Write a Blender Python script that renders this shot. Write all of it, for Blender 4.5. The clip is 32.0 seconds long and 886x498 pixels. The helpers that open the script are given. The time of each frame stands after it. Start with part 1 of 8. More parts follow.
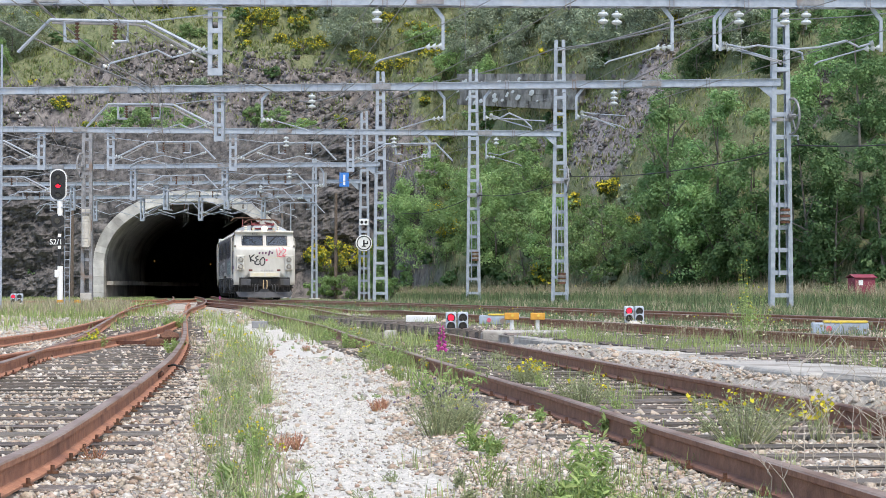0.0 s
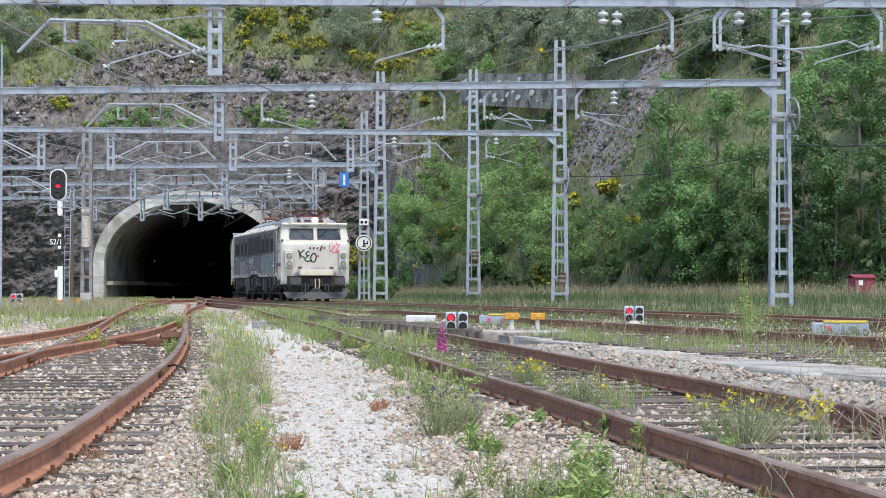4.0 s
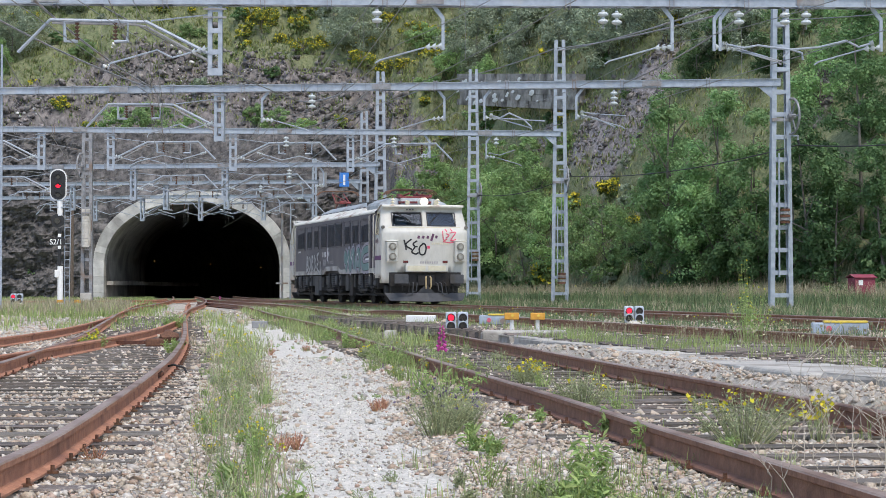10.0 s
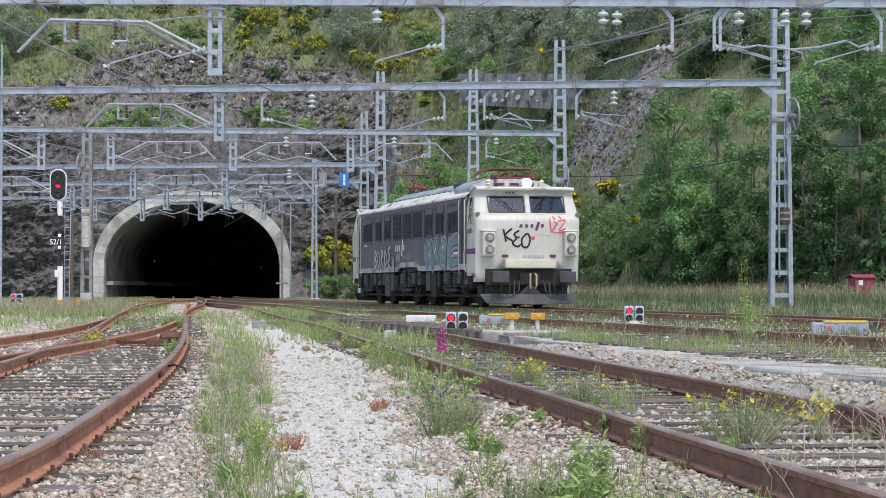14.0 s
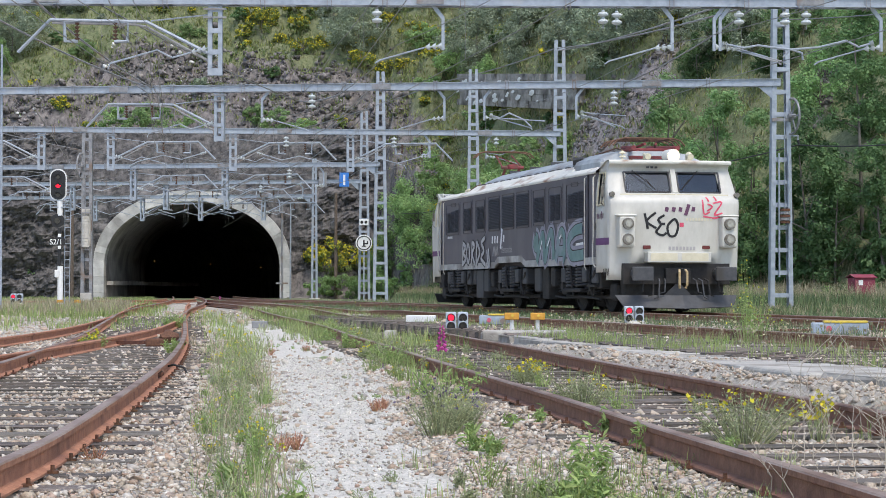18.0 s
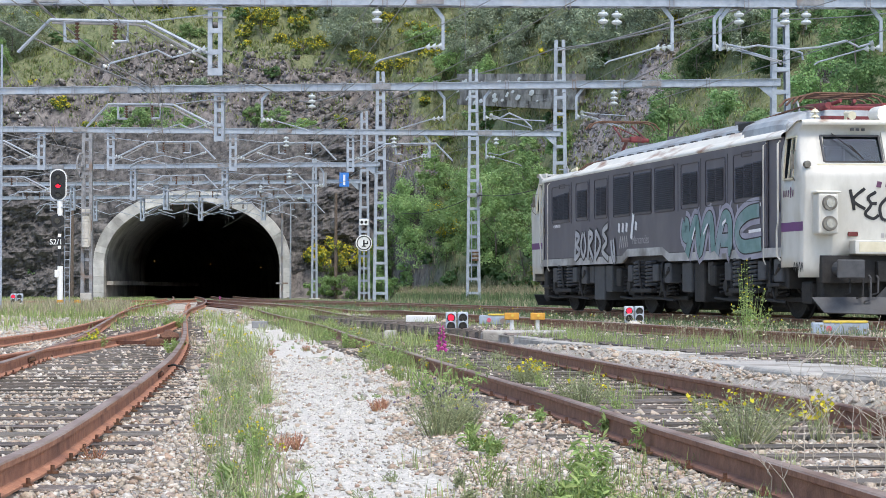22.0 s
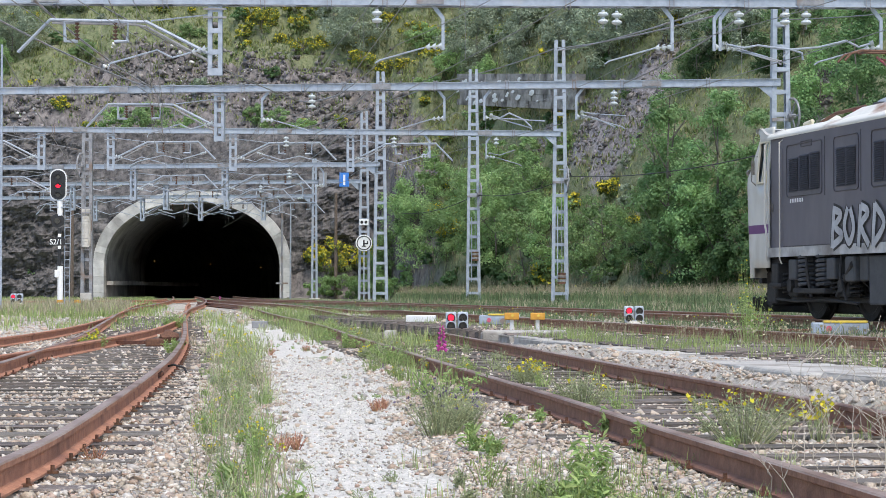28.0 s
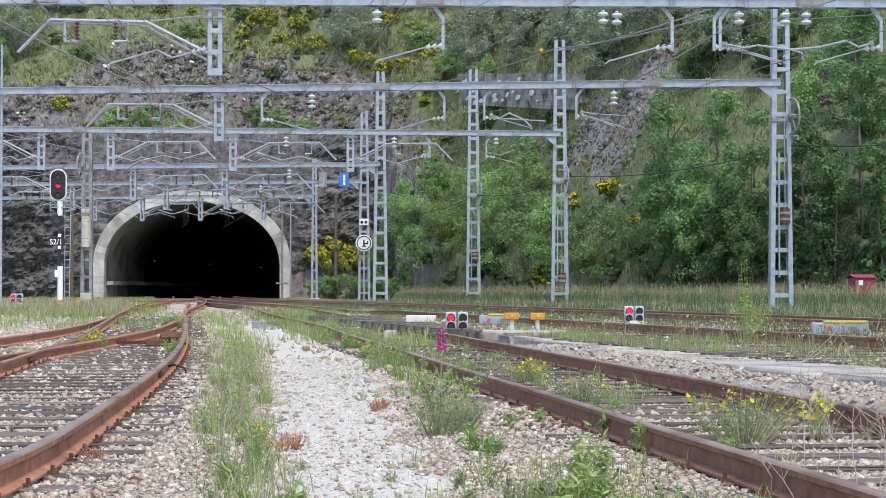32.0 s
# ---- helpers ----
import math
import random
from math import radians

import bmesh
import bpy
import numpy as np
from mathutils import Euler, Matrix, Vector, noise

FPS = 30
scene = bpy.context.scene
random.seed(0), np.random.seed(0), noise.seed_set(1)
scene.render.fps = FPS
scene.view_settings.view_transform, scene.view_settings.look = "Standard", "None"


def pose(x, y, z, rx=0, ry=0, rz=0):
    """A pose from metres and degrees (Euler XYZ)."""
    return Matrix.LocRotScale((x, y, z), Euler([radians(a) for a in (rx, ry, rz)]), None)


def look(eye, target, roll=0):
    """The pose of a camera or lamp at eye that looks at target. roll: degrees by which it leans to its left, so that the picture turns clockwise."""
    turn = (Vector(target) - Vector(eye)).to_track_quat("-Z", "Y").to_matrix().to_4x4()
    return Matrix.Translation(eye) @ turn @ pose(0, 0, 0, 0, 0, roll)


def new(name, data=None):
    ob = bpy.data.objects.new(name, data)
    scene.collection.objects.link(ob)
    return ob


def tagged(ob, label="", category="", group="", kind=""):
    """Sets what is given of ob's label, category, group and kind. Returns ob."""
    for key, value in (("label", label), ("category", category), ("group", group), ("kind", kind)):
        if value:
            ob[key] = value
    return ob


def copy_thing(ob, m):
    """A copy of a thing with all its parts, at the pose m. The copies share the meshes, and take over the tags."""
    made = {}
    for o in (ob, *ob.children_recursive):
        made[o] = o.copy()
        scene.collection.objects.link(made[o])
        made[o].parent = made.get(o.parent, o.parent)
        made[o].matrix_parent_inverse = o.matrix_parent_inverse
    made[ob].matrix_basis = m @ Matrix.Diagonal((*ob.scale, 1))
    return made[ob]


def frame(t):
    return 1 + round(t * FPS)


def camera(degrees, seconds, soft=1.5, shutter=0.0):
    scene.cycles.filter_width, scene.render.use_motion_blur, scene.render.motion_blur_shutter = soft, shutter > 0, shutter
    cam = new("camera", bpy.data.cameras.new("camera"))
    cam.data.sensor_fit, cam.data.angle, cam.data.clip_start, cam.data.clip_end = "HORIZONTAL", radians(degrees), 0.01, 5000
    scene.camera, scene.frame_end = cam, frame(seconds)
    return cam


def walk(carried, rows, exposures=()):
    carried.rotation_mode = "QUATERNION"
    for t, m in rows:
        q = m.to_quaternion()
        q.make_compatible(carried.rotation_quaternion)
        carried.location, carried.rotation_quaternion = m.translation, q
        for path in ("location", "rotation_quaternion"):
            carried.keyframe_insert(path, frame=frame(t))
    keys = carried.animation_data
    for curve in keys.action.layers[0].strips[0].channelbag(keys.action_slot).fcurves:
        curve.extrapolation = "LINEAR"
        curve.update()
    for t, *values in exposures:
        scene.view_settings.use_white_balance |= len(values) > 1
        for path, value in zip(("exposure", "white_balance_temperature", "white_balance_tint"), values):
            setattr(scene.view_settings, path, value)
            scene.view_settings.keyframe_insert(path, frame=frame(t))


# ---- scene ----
cam = camera(23.34, 32.0, soft=0.9)
EYE = (0.0, 0.0, 1.0)
_view = pose(*EYE, 90 + 1.065, 0, 0)
walk(cam, [(0.0, _view), (32.0, _view)], [(0.0, 0.97, 6750, 11), (6.0, 0.80, 6580, 11), (12.0, 0.73, 6580, 11), (19.2, 0.72, 6580, 11), (20.4, 0.93, 6580, 11), (25.0, 0.93, 6580, 11), (32.0, 0.87, 6580, 11)])

# ---- light: a bright hazy sky with a broad weak sun behind the camera ----
world = bpy.data.worlds.new("sky")
scene.world = world
world.use_nodes = True
_nt = world.node_tree
_sky = _nt.nodes.new("ShaderNodeTexSky")
_sky.sky_type = "NISHITA"
_sky.sun_disc = False
_sky.sun_elevation = radians(60)
_sky.sun_rotation = radians(159)
_sky.air_density, _sky.dust_density, _sky.ozone_density = 1.0, 1.2, 1.0
_bg = _nt.nodes["Background"]
_bg.inputs["Strength"].default_value = 0.15
_nt.links.new(_sky.outputs["Color"], _bg.inputs["Color"])
sun_data = bpy.data.lights.new("sun", "SUN")
sun_data.energy, sun_data.angle, sun_data.color = 1.5, radians(18), (1.0, 0.95, 0.86)
sun = new("sun", sun_data)
sun.matrix_world = look((30, -80, 148), (0, 0, 0))

# ---- materials ----
def surf(name, c1, c2=None, scale=4.0, rough=0.7, metal=0.0, bump=0.2, bump_scale=None, c3=None, scale3=0.7, amount3=0.5,
         coords="Object", stretch=(1, 1, 1), spec=0.4, vary=0.0, island=0.0, detail=6.0, bump_dist=0.02):
    """Two-scale noise colour with relief; c3 is a second, larger stain colour."""
    m = bpy.data.materials.new(name)
    m.use_nodes = True
    nt = m.node_tree
    N, L = nt.nodes, nt.links
    b = N["Principled BSDF"]
    b.inputs["Metallic"].default_value = metal
    b.inputs["Specular IOR Level"].default_value = spec
    tc = N.new("ShaderNodeTexCoord")
    mp = N.new("ShaderNodeMapping")
    mp.inputs["Scale"].default_value = stretch
    if coords == "World":
        gm = N.new("ShaderNodeNewGeometry")
        L.new(gm.outputs["Position"], mp.inputs["Vector"])
    else:
        L.new(tc.outputs["Object"], mp.inputs["Vector"])
    no = N.new("ShaderNodeTexNoise")
    no.inputs["Scale"].default_value, no.inputs["Detail"].default_value, no.inputs["Roughness"].default_value = scale, detail, 0.65
    L.new(mp.outputs["Vector"], no.inputs["Vector"])
    ramp = N.new("ShaderNodeValToRGB")
    ramp.color_ramp.elements[0].position, ramp.color_ramp.elements[1].position = 0.35, 0.65
    ramp.color_ramp.elements[0].color = (*c1, 1)
    ramp.color_ramp.elements[1].color = (*(c2 or c1), 1)
    L.new(no.outputs["Fac"], ramp.inputs["Fac"])
    colour = ramp.outputs["Color"]
    if c3:
        n3 = N.new("ShaderNodeTexNoise")
        n3.inputs["Scale"].default_value, n3.inputs["Detail"].default_value = scale3, 5
        L.new(mp.outputs["Vector"], n3.inputs["Vector"])
        r3 = N.new("ShaderNodeValToRGB")
        r3.color_ramp.elements[0].position, r3.color_ramp.elements[1].position = 1 - amount3 - 0.08, 1 - amount3 + 0.1
        L.new(n3.outputs["Fac"], r3.inputs["Fac"])
        mx = N.new("ShaderNodeMixRGB")
        L.new(r3.outputs["Color"], mx.inputs[0])
        L.new(colour, mx.inputs[1])
        mx.inputs[2].default_value = (*c3, 1)
        colour = mx.outputs[0]
    if vary or island:
        hv = N.new("ShaderNodeHueSaturation")
        if island:
            gi = N.new("ShaderNodeNewGeometry")
            rnd, amt = gi.outputs["Random Per Island"], island
        else:
            oi = N.new("ShaderNodeObjectInfo")
            rnd, amt = oi.outputs["Random"], vary
        mr = N.new("ShaderNodeMapRange")
        mr.inputs["To Min"].default_value, mr.inputs["To Max"].default_value = 1 - amt, 1 + amt
        L.new(rnd, mr.inputs["Value"])
        L.new(mr.outputs["Result"], hv.inputs["Value"])
        mh = N.new("ShaderNodeMath")
        mh.operation = "FRACT"
        mm = N.new("ShaderNodeMath")
        mm.operation = "MULTIPLY"
        mm.inputs[1].default_value = 7.31
        L.new(rnd, mm.inputs[0])
        L.new(mm.outputs[0], mh.inputs[0])
        mr2 = N.new("ShaderNodeMapRange")
        mr2.inputs["To Min"].default_value, mr2.inputs["To Max"].default_value = 0.5 - amt * 0.06, 0.5 + amt * 0.06
        L.new(mh.outputs[0], mr2.inputs["Value"])
        L.new(mr2.outputs["Result"], hv.inputs["Hue"])
        L.new(colour, hv.inputs["Color"])
        colour = hv.outputs["Color"]
    L.new(colour, b.inputs["Base Color"])
    rr = N.new("ShaderNodeMapRange")
    rr.inputs["To Min"].default_value, rr.inputs["To Max"].default_value = max(0.03, rough - 0.12), min(1, rough + 0.12)
    L.new(no.outputs["Fac"], rr.inputs["Value"])
    L.new(rr.outputs["Result"], b.inputs["Roughness"])
    if bump:
        nb = N.new("ShaderNodeTexNoise")
        nb.inputs["Scale"].default_value, nb.inputs["Detail"].default_value = bump_scale or scale * 4, 5
        L.new(mp.outputs["Vector"], nb.inputs["Vector"])
        bp = N.new("ShaderNodeBump")
        bp.inputs["Strength"].default_value, bp.inputs["Distance"].default_value = bump, bump_dist
        L.new(nb.outputs["Fac"], bp.inputs["Height"])
        L.new(bp.outputs["Normal"], b.inputs["Normal"])
    return m


def leafy(name, c1, c2, through_light=0.35, island=0.35, scale=0.6, rough=0.6, plant=0.0):
    """Leaves and blades: varied greens that let some light through."""
    m = surf(name, c1, c2, scale=scale, rough=rough, bump=0.0, island=island, spec=0.25)
    nt = m.node_tree
    b, out = nt.nodes["Principled BSDF"], nt.nodes["Material Output"]
    # each plant a little lighter or darker than its neighbours
    oi, mr, hv = nt.nodes.new("ShaderNodeObjectInfo"), nt.nodes.new("ShaderNodeMapRange"), nt.nodes.new("ShaderNodeHueSaturation")
    mr.inputs["To Min"].default_value, mr.inputs["To Max"].default_value = 1 - plant, 1 + plant
    nt.links.new(oi.outputs["Random"], mr.inputs["Value"])
    nt.links.new(mr.outputs["Result"], hv.inputs["Value"])
    nt.links.new(b.inputs["Base Color"].links[0].from_socket, hv.inputs["Color"])
    nt.links.new(hv.outputs["Color"], b.inputs["Base Color"])
    tr = nt.nodes.new("ShaderNodeBsdfTranslucent")
    mix = nt.nodes.new("ShaderNodeMixShader")
    mix.inputs[0].default_value = through_light
    src = b.inputs["Base Color"].links[0].from_socket
    nt.links.new(src, tr.inputs["Color"])
    nt.links.new(b.outputs[0], mix.inputs[1])
    nt.links.new(tr.outputs[0], mix.inputs[2])
    nt.links.new(mix.outputs[0], out.inputs["Surface"])
    return m


def glow(name, colour, strength, base=(0.1, 0.1, 0.1)):
    m = surf(name, base, bump=0)
    b = m.node_tree.nodes["Principled BSDF"]
    b.inputs["Emission Color"].default_value = (*colour, 1)
    b.inputs["Emission Strength"].default_value = strength
    return m


M = {
    "rail_side": surf("rail_side", (0.20, 0.095, 0.06), (0.33, 0.17, 0.112), 9, 0.8, 0.0, 0.3, 60, (0.10, 0.05, 0.034), 2.0, 0.34, "World"),
    "rail_head": surf("rail_head", (0.28, 0.185, 0.14), (0.40, 0.31, 0.26), 14, 0.5, 0.25, 0.1, 60, (0.16, 0.08, 0.05), 1.0, 0.45, "World"),
    "rail_orange": surf("rail_orange", (0.33, 0.145, 0.085), (0.52, 0.255, 0.155), 14, 0.8, 0.0, 0.4, 80, (0.24, 0.11, 0.075), 3.5, 0.38, "World"),
    "sleeper": surf("sleeper", (0.10, 0.085, 0.072), (0.25, 0.22, 0.19), 5, 0.9, 0, 0.6, 30, (0.07, 0.06, 0.05), 1.5, 0.4, "Object", (1, 9, 9), vary=0.3),
    "iron": surf("rusty_iron", (0.085, 0.04, 0.026), (0.17, 0.085, 0.05), 30, 0.85, 0.1, 0.3, vary=0.25),
    "ballast": surf("ballast_stone", (0.31, 0.25, 0.195), (0.60, 0.545, 0.475), 11, 0.9, 0, 0.5, 60, island=0.5, coords="World"),
    "galv": surf("galvanised_steel", (0.29, 0.325, 0.375), (0.40, 0.44, 0.49), 5, 0.5, 0.25, 0.12, 30, (0.40, 0.40, 0.41), 1.2, 0.35, "World"),
    "galv_dark": surf("weathered_steel", (0.22, 0.22, 0.225), (0.33, 0.33, 0.335), 6, 0.55, 0.3, 0.15, 30, (0.24, 0.16, 0.11), 1.1, 0.38, "World"),
    "wire": surf("copper_wire", (0.16, 0.16, 0.155), (0.27, 0.27, 0.265), 3, 0.5, 0.4, 0, coords="World"),
    "black_wire": surf("black_cable", (0.02, 0.02, 0.02), (0.04, 0.04, 0.04), 3, 0.6, 0, 0, coords="World"),
    "insulator": surf("glass_insulator", (0.46, 0.50, 0.50), (0.58, 0.61, 0.61), 20, 0.12, 0, 0, spec=0.7),
    "porcelain": surf("brown_porcelain", (0.09, 0.045, 0.03), (0.14, 0.07, 0.045), 20, 0.25, 0, 0, spec=0.6),
    "concrete": surf("concrete", (0.45, 0.42, 0.37), (0.60, 0.57, 0.51), 3.0, 0.9, 0, 0.5, 25, (0.33, 0.31, 0.27), 0.8, 0.42, "World"),
    "ring": surf("portal_stone", (0.44, 0.43, 0.40), (0.62, 0.60, 0.56), 1.2, 0.9, 0, 0.4, 8, (0.28, 0.27, 0.25), 0.5, 0.42, vary=0.14),
    "lining": surf("sooty_lining", (0.30, 0.29, 0.27), (0.46, 0.44, 0.41), 0.8, 0.95, 0, 0.5, 6, (0.17, 0.165, 0.155), 0.3, 0.45, "World"),
    "white": surf("white_paint", (0.72, 0.72, 0.70), (0.80, 0.80, 0.78), 8, 0.5, 0, 0.05, c3=(0.6, 0.59, 0.55), scale3=3, amount3=0.3),
    "black": surf("black_paint", (0.015, 0.015, 0.016), (0.03, 0.03, 0.03), 8, 0.55, 0, 0.05),
    "yellow": surf("yellow_paint", (0.62, 0.45, 0.06), (0.70, 0.53, 0.10), 8, 0.5, 0, 0.05, c3=(0.5, 0.35, 0.06), scale3=4, amount3=0.3),
    "orange": surf("orange_paint", (0.55, 0.26, 0.03), (0.66, 0.34, 0.06), 12, 0.55, 0, 0.05, c3=(0.4, 0.17, 0.04), scale3=5, amount3=0.35),
    "blue": surf("blue_enamel", (0.03, 0.17, 0.55), (0.05, 0.22, 0.62), 6, 0.35, 0, 0),
    "red": surf("red_paint", (0.46, 0.07, 0.12), (0.58, 0.13, 0.19), 6, 0.6, 0, 0.05, c3=(0.5, 0.2, 0.22), scale3=3, amount3=0.3),
    "grey_box": surf("blue_grey_paint", (0.27, 0.33, 0.40), (0.37, 0.43, 0.50), 6, 0.5, 0.1, 0.1, c3=(0.22, 0.2, 0.17), scale3=3, amount3=0.35),
    "wood_pole": surf("creosoted_pole", (0.10, 0.075, 0.055), (0.19, 0.15, 0.12), 6, 0.9, 0, 0.5, 20, stretch=(6, 6, 0.7)),
    "red_light": glow("red_signal_light", (1.0, 0.02, 0.05), 0.75, (0.4, 0.0, 0.02)),
    "tunnel_lamp": glow("tunnel_lamp_glow", (1.0, 0.42, 0.1), 1.6),
    "headlamp": glow("headlamp_glow", (1.0, 0.80, 0.55), 9.0, (0.8, 0.8, 0.8)),
    "lens_dark": surf("dark_lens", (0.012, 0.012, 0.014), (0.02, 0.02, 0.022), 8, 0.15, 0, 0, spec=0.6),
}


# ---- mesh helpers ----
def part(name, bm, material, parent=None, label="", smooth=False):
    me = bpy.data.meshes.new(name)
    bm.to_mesh(me)
    bm.free()
    for mm in (material if isinstance(material, (list, tuple)) else [material]):
        me.materials.append(mm)
    if smooth:
        me.polygons.foreach_set("use_smooth", [True] * len(me.polygons))
    ob = new(name, me)
    if parent:
        ob.parent = parent
    return tagged(ob, label)


def mesh_part(name, verts, faces, material, parent=None, label="", smooth=False):
    me = bpy.data.meshes.new(name)
    me.from_pydata([tuple(v) for v in verts], [], [tuple(fc) for fc in faces])
    me.materials.append(material)
    if smooth:
        me.polygons.foreach_set("use_smooth", [True] * len(me.polygons))
    ob = new(name, me)
    if parent:
        ob.parent = parent
    return tagged(ob, label)


def thing(name, m, label, category, group="", kind=""):
    ob = new(name)
    ob.empty_display_size = 0.2
    ob.matrix_world = m
    return tagged(ob, label, category, group, kind)


def box(bm, x0, y0, z0, x1, y1, z1, bevel=0.0, m=None):
    g = bmesh.ops.create_cube(bm, size=1.0)["verts"]
    for v in g:
        v.co = Vector(((x0 + x1) / 2 + v.co.x * (x1 - x0), (y0 + y1) / 2 + v.co.y * (y1 - y0), (z0 + z1) / 2 + v.co.z * (z1 - z0)))
    if m:
        for v in g:
            v.co = m @ v.co
    if bevel:
        es = {e for v in g for e in v.link_edges}
        bmesh.ops.bevel(bm, geom=list(es), offset=bevel, segments=2, affect="EDGES", profile=0.5)
    return bm


def rod(bm, a, b, r0, r1=None, n=8, caps=True):
    a, b = Vector(a), Vector(b)
    d = b - a
    if d.length < 1e-6:
        return bm
    m = Matrix.Translation((a + b) / 2) @ d.to_track_quat("Z", "Y").to_matrix().to_4x4()
    bmesh.ops.create_cone(bm, cap_ends=caps, segments=n, radius1=r0, radius2=r0 if r1 is None else r1, depth=d.length, matrix=m)
    return bm


def bar(bm, a, b, w, h):
    """A rectangular bar from a to b."""
    a, b = Vector(a), Vector(b)
    d = b - a
    m = Matrix.Translation((a + b) / 2) @ d.to_track_quat("Z", "Y").to_matrix().to_4x4() @ Matrix.Diagonal((w, h, d.length, 1))
    bmesh.ops.create_cube(bm, size=1.0, matrix=m)
    return bm


def tube(bm, pts, r, n=6):
    """One continuous round bar through the points."""
    P = [Vector(p) for p in pts]
    up = Vector((0.13, 0.31, 0.94)).normalized()
    rings = []
    for i, p in enumerate(P):
        d = (P[min(i + 1, len(P) - 1)] - P[max(i - 1, 0)]).normalized()
        s = d.cross(up)
        s = s.normalized() if s.length > 1e-3 else d.orthogonal().normalized()
        t = d.cross(s)
        rings.append([bm.verts.new(p + (s * math.cos(2 * math.pi * k / n) + t * math.sin(2 * math.pi * k / n)) * r) for k in range(n)])
    for a, b in zip(rings, rings[1:]):
        for k in range(n):
            bm.faces.new((a[k], a[(k + 1) % n], b[(k + 1) % n], b[k]))
    bm.faces.new(rings[0][::-1])
    bm.faces.new(rings[-1])
    return bm


def blob(bm, c, r, squash=1.0, sub=1, rough=0.2, seed=0.0):
    g = bmesh.ops.create_icosphere(bm, subdivisions=sub, radius=1.0)["verts"]
    for v in g:
        k = 1 + rough * noise.noise(v.co * 1.7 + Vector((seed, seed * 2, 0)))
        v.co = Vector((c[0] + v.co.x * r * k, c[1] + v.co.y * r * k, c[2] + v.co.z * r * k * squash))
    return bm


def smooth01(a, b, x):
    t = min(1.0, max(0.0, (x - a) / (b - a)))
    return t * t * (3 - 2 * t)


def lerp(table, x):
    """Straight-line interpolation in a table of pairs."""
    if x <= table[0][0]:
        return table[0][1]
    for (a, u), (b, v) in zip(table, table[1:]):
        if x <= b:
            return u + (v - u) * (x - a) / (b - a)
    return table[-1][1]

# ---- the lie of the land ----
PORTAL_Y = 165.0


SIDING_LINE = [(5, 2.92), (8.6, 2.51), (10, 2.35), (12, 2.11), (14, 1.89), (16, 1.67), (20, 1.20), (25, 0.63), (30, 0.07), (36, -0.68), (44, -1.65), (57, -3.75), (75, -6.3), (95, -10.0)]


def rail_z(y, x):
    """Height of the rail heads: the siding and the curved track lie lower than the running lines and climb to meet them."""
    low = 0.22 + 0.22 * smooth01(30, 75, y)
    high = 0.46 - 0.06 * smooth01(100, 160, y)
    return low + (high - low) * smooth01(0.98, 1.3, x - lerp(SIDING_LINE, y))


HILL_FOOT = [(-90, 172), (-36, 168), (-27, 166), (-5.0, 164), (0, 146), (6, 124), (12, 104), (18, 93), (25, 82), (45, 58), (90, 30)]


def ground_z(x, y):
    base = rail_z(y, x) - 0.178 + 0.018 * noise.noise(Vector((x * 0.35, y * 0.35, 0)))
    s = y - lerp(HILL_FOOT, x)
    if s <= 0:
        return base
    rough = 1.6 * noise.noise(Vector((x * 0.12, y * 0.12, 3))) + 0.9 * noise.noise(Vector((x * 0.4, y * 0.4, 7)))
    cliff = 9.5 * smooth01(0, 4.5, s) + max(0, s - 3) * 0.62
    bank = s * 0.60
    k = smooth01(-5, 2, x)
    h = cliff * (1 - k) + bank * k
    if h > 70:
        h = 70 + (h - 70) * 0.25
    h = min(h, 95 + 0.02 * s)
    if x < 6 and s < 60:
        crag = 1 - abs(noise.noise(Vector((x * 0.55, y * 0.55, h * 0.3)))) * 2.4
        fine = 1 - abs(noise.noise(Vector((x * 1.1 + 9, y * 0.8, h * 0.6)))) * 2.2
        h += (1.3 * crag + 0.55 * fine) * min(1, s / 3) * (1 - smooth01(-2, 6, x)) * (1 - 0.5 * smooth01(12, 40, s))
    return base + h + rough * min(1, s / 6) * (1.0 if s < 400 else 0.3)


PATH_LINE = [(4, -0.05), (9.85, -0.33), (13.6, -0.65), (20, -1.05), (28, -1.65), (37, -2.65), (46, -3.9), (55, -5.1), (75, -8.0)]


# bare rock and scree on the slopes: middle, half sizes
ROCK_PATCHES = [(-26.0, 184.0, 6.5, 4.5), (-19.5, 180.5, 6.0, 4.5), (-14.5, 178.0, 5.0, 5.0), (-33.5, 178.5, 3.0, 2.5), (-9.5, 177.0, 4.5, 5.5), (-5.0, 170.0, 2.2, 6.0), (-11.0, 171.0, 5.0, 4.0)]
SCREE_PATCHES = [(10.2, 127.0, 1.6, 3.5), (11.5, 125.0, 1.8, 3.0), (9.0, 131.0, 1.2, 2.5), (13.6, 127.0, 0.8, 2.5), (19.2, 109.0, 0.9, 1.6), (6.5, 139.5, 1.8, 2.0), (-1.0, 160.0, 1.3, 2.5)]


def patch_at(rows, x, y):
    """1 in the middle of a patch, falling to 0 at its rim."""
    best = 0.0
    for px, py, rx, ry in rows:
        u = math.hypot((x - px) / rx, (y - py) / ry)
        if u < 1.3:
            best = max(best, 1 - smooth01(0.55, 1.3, u))
    return best


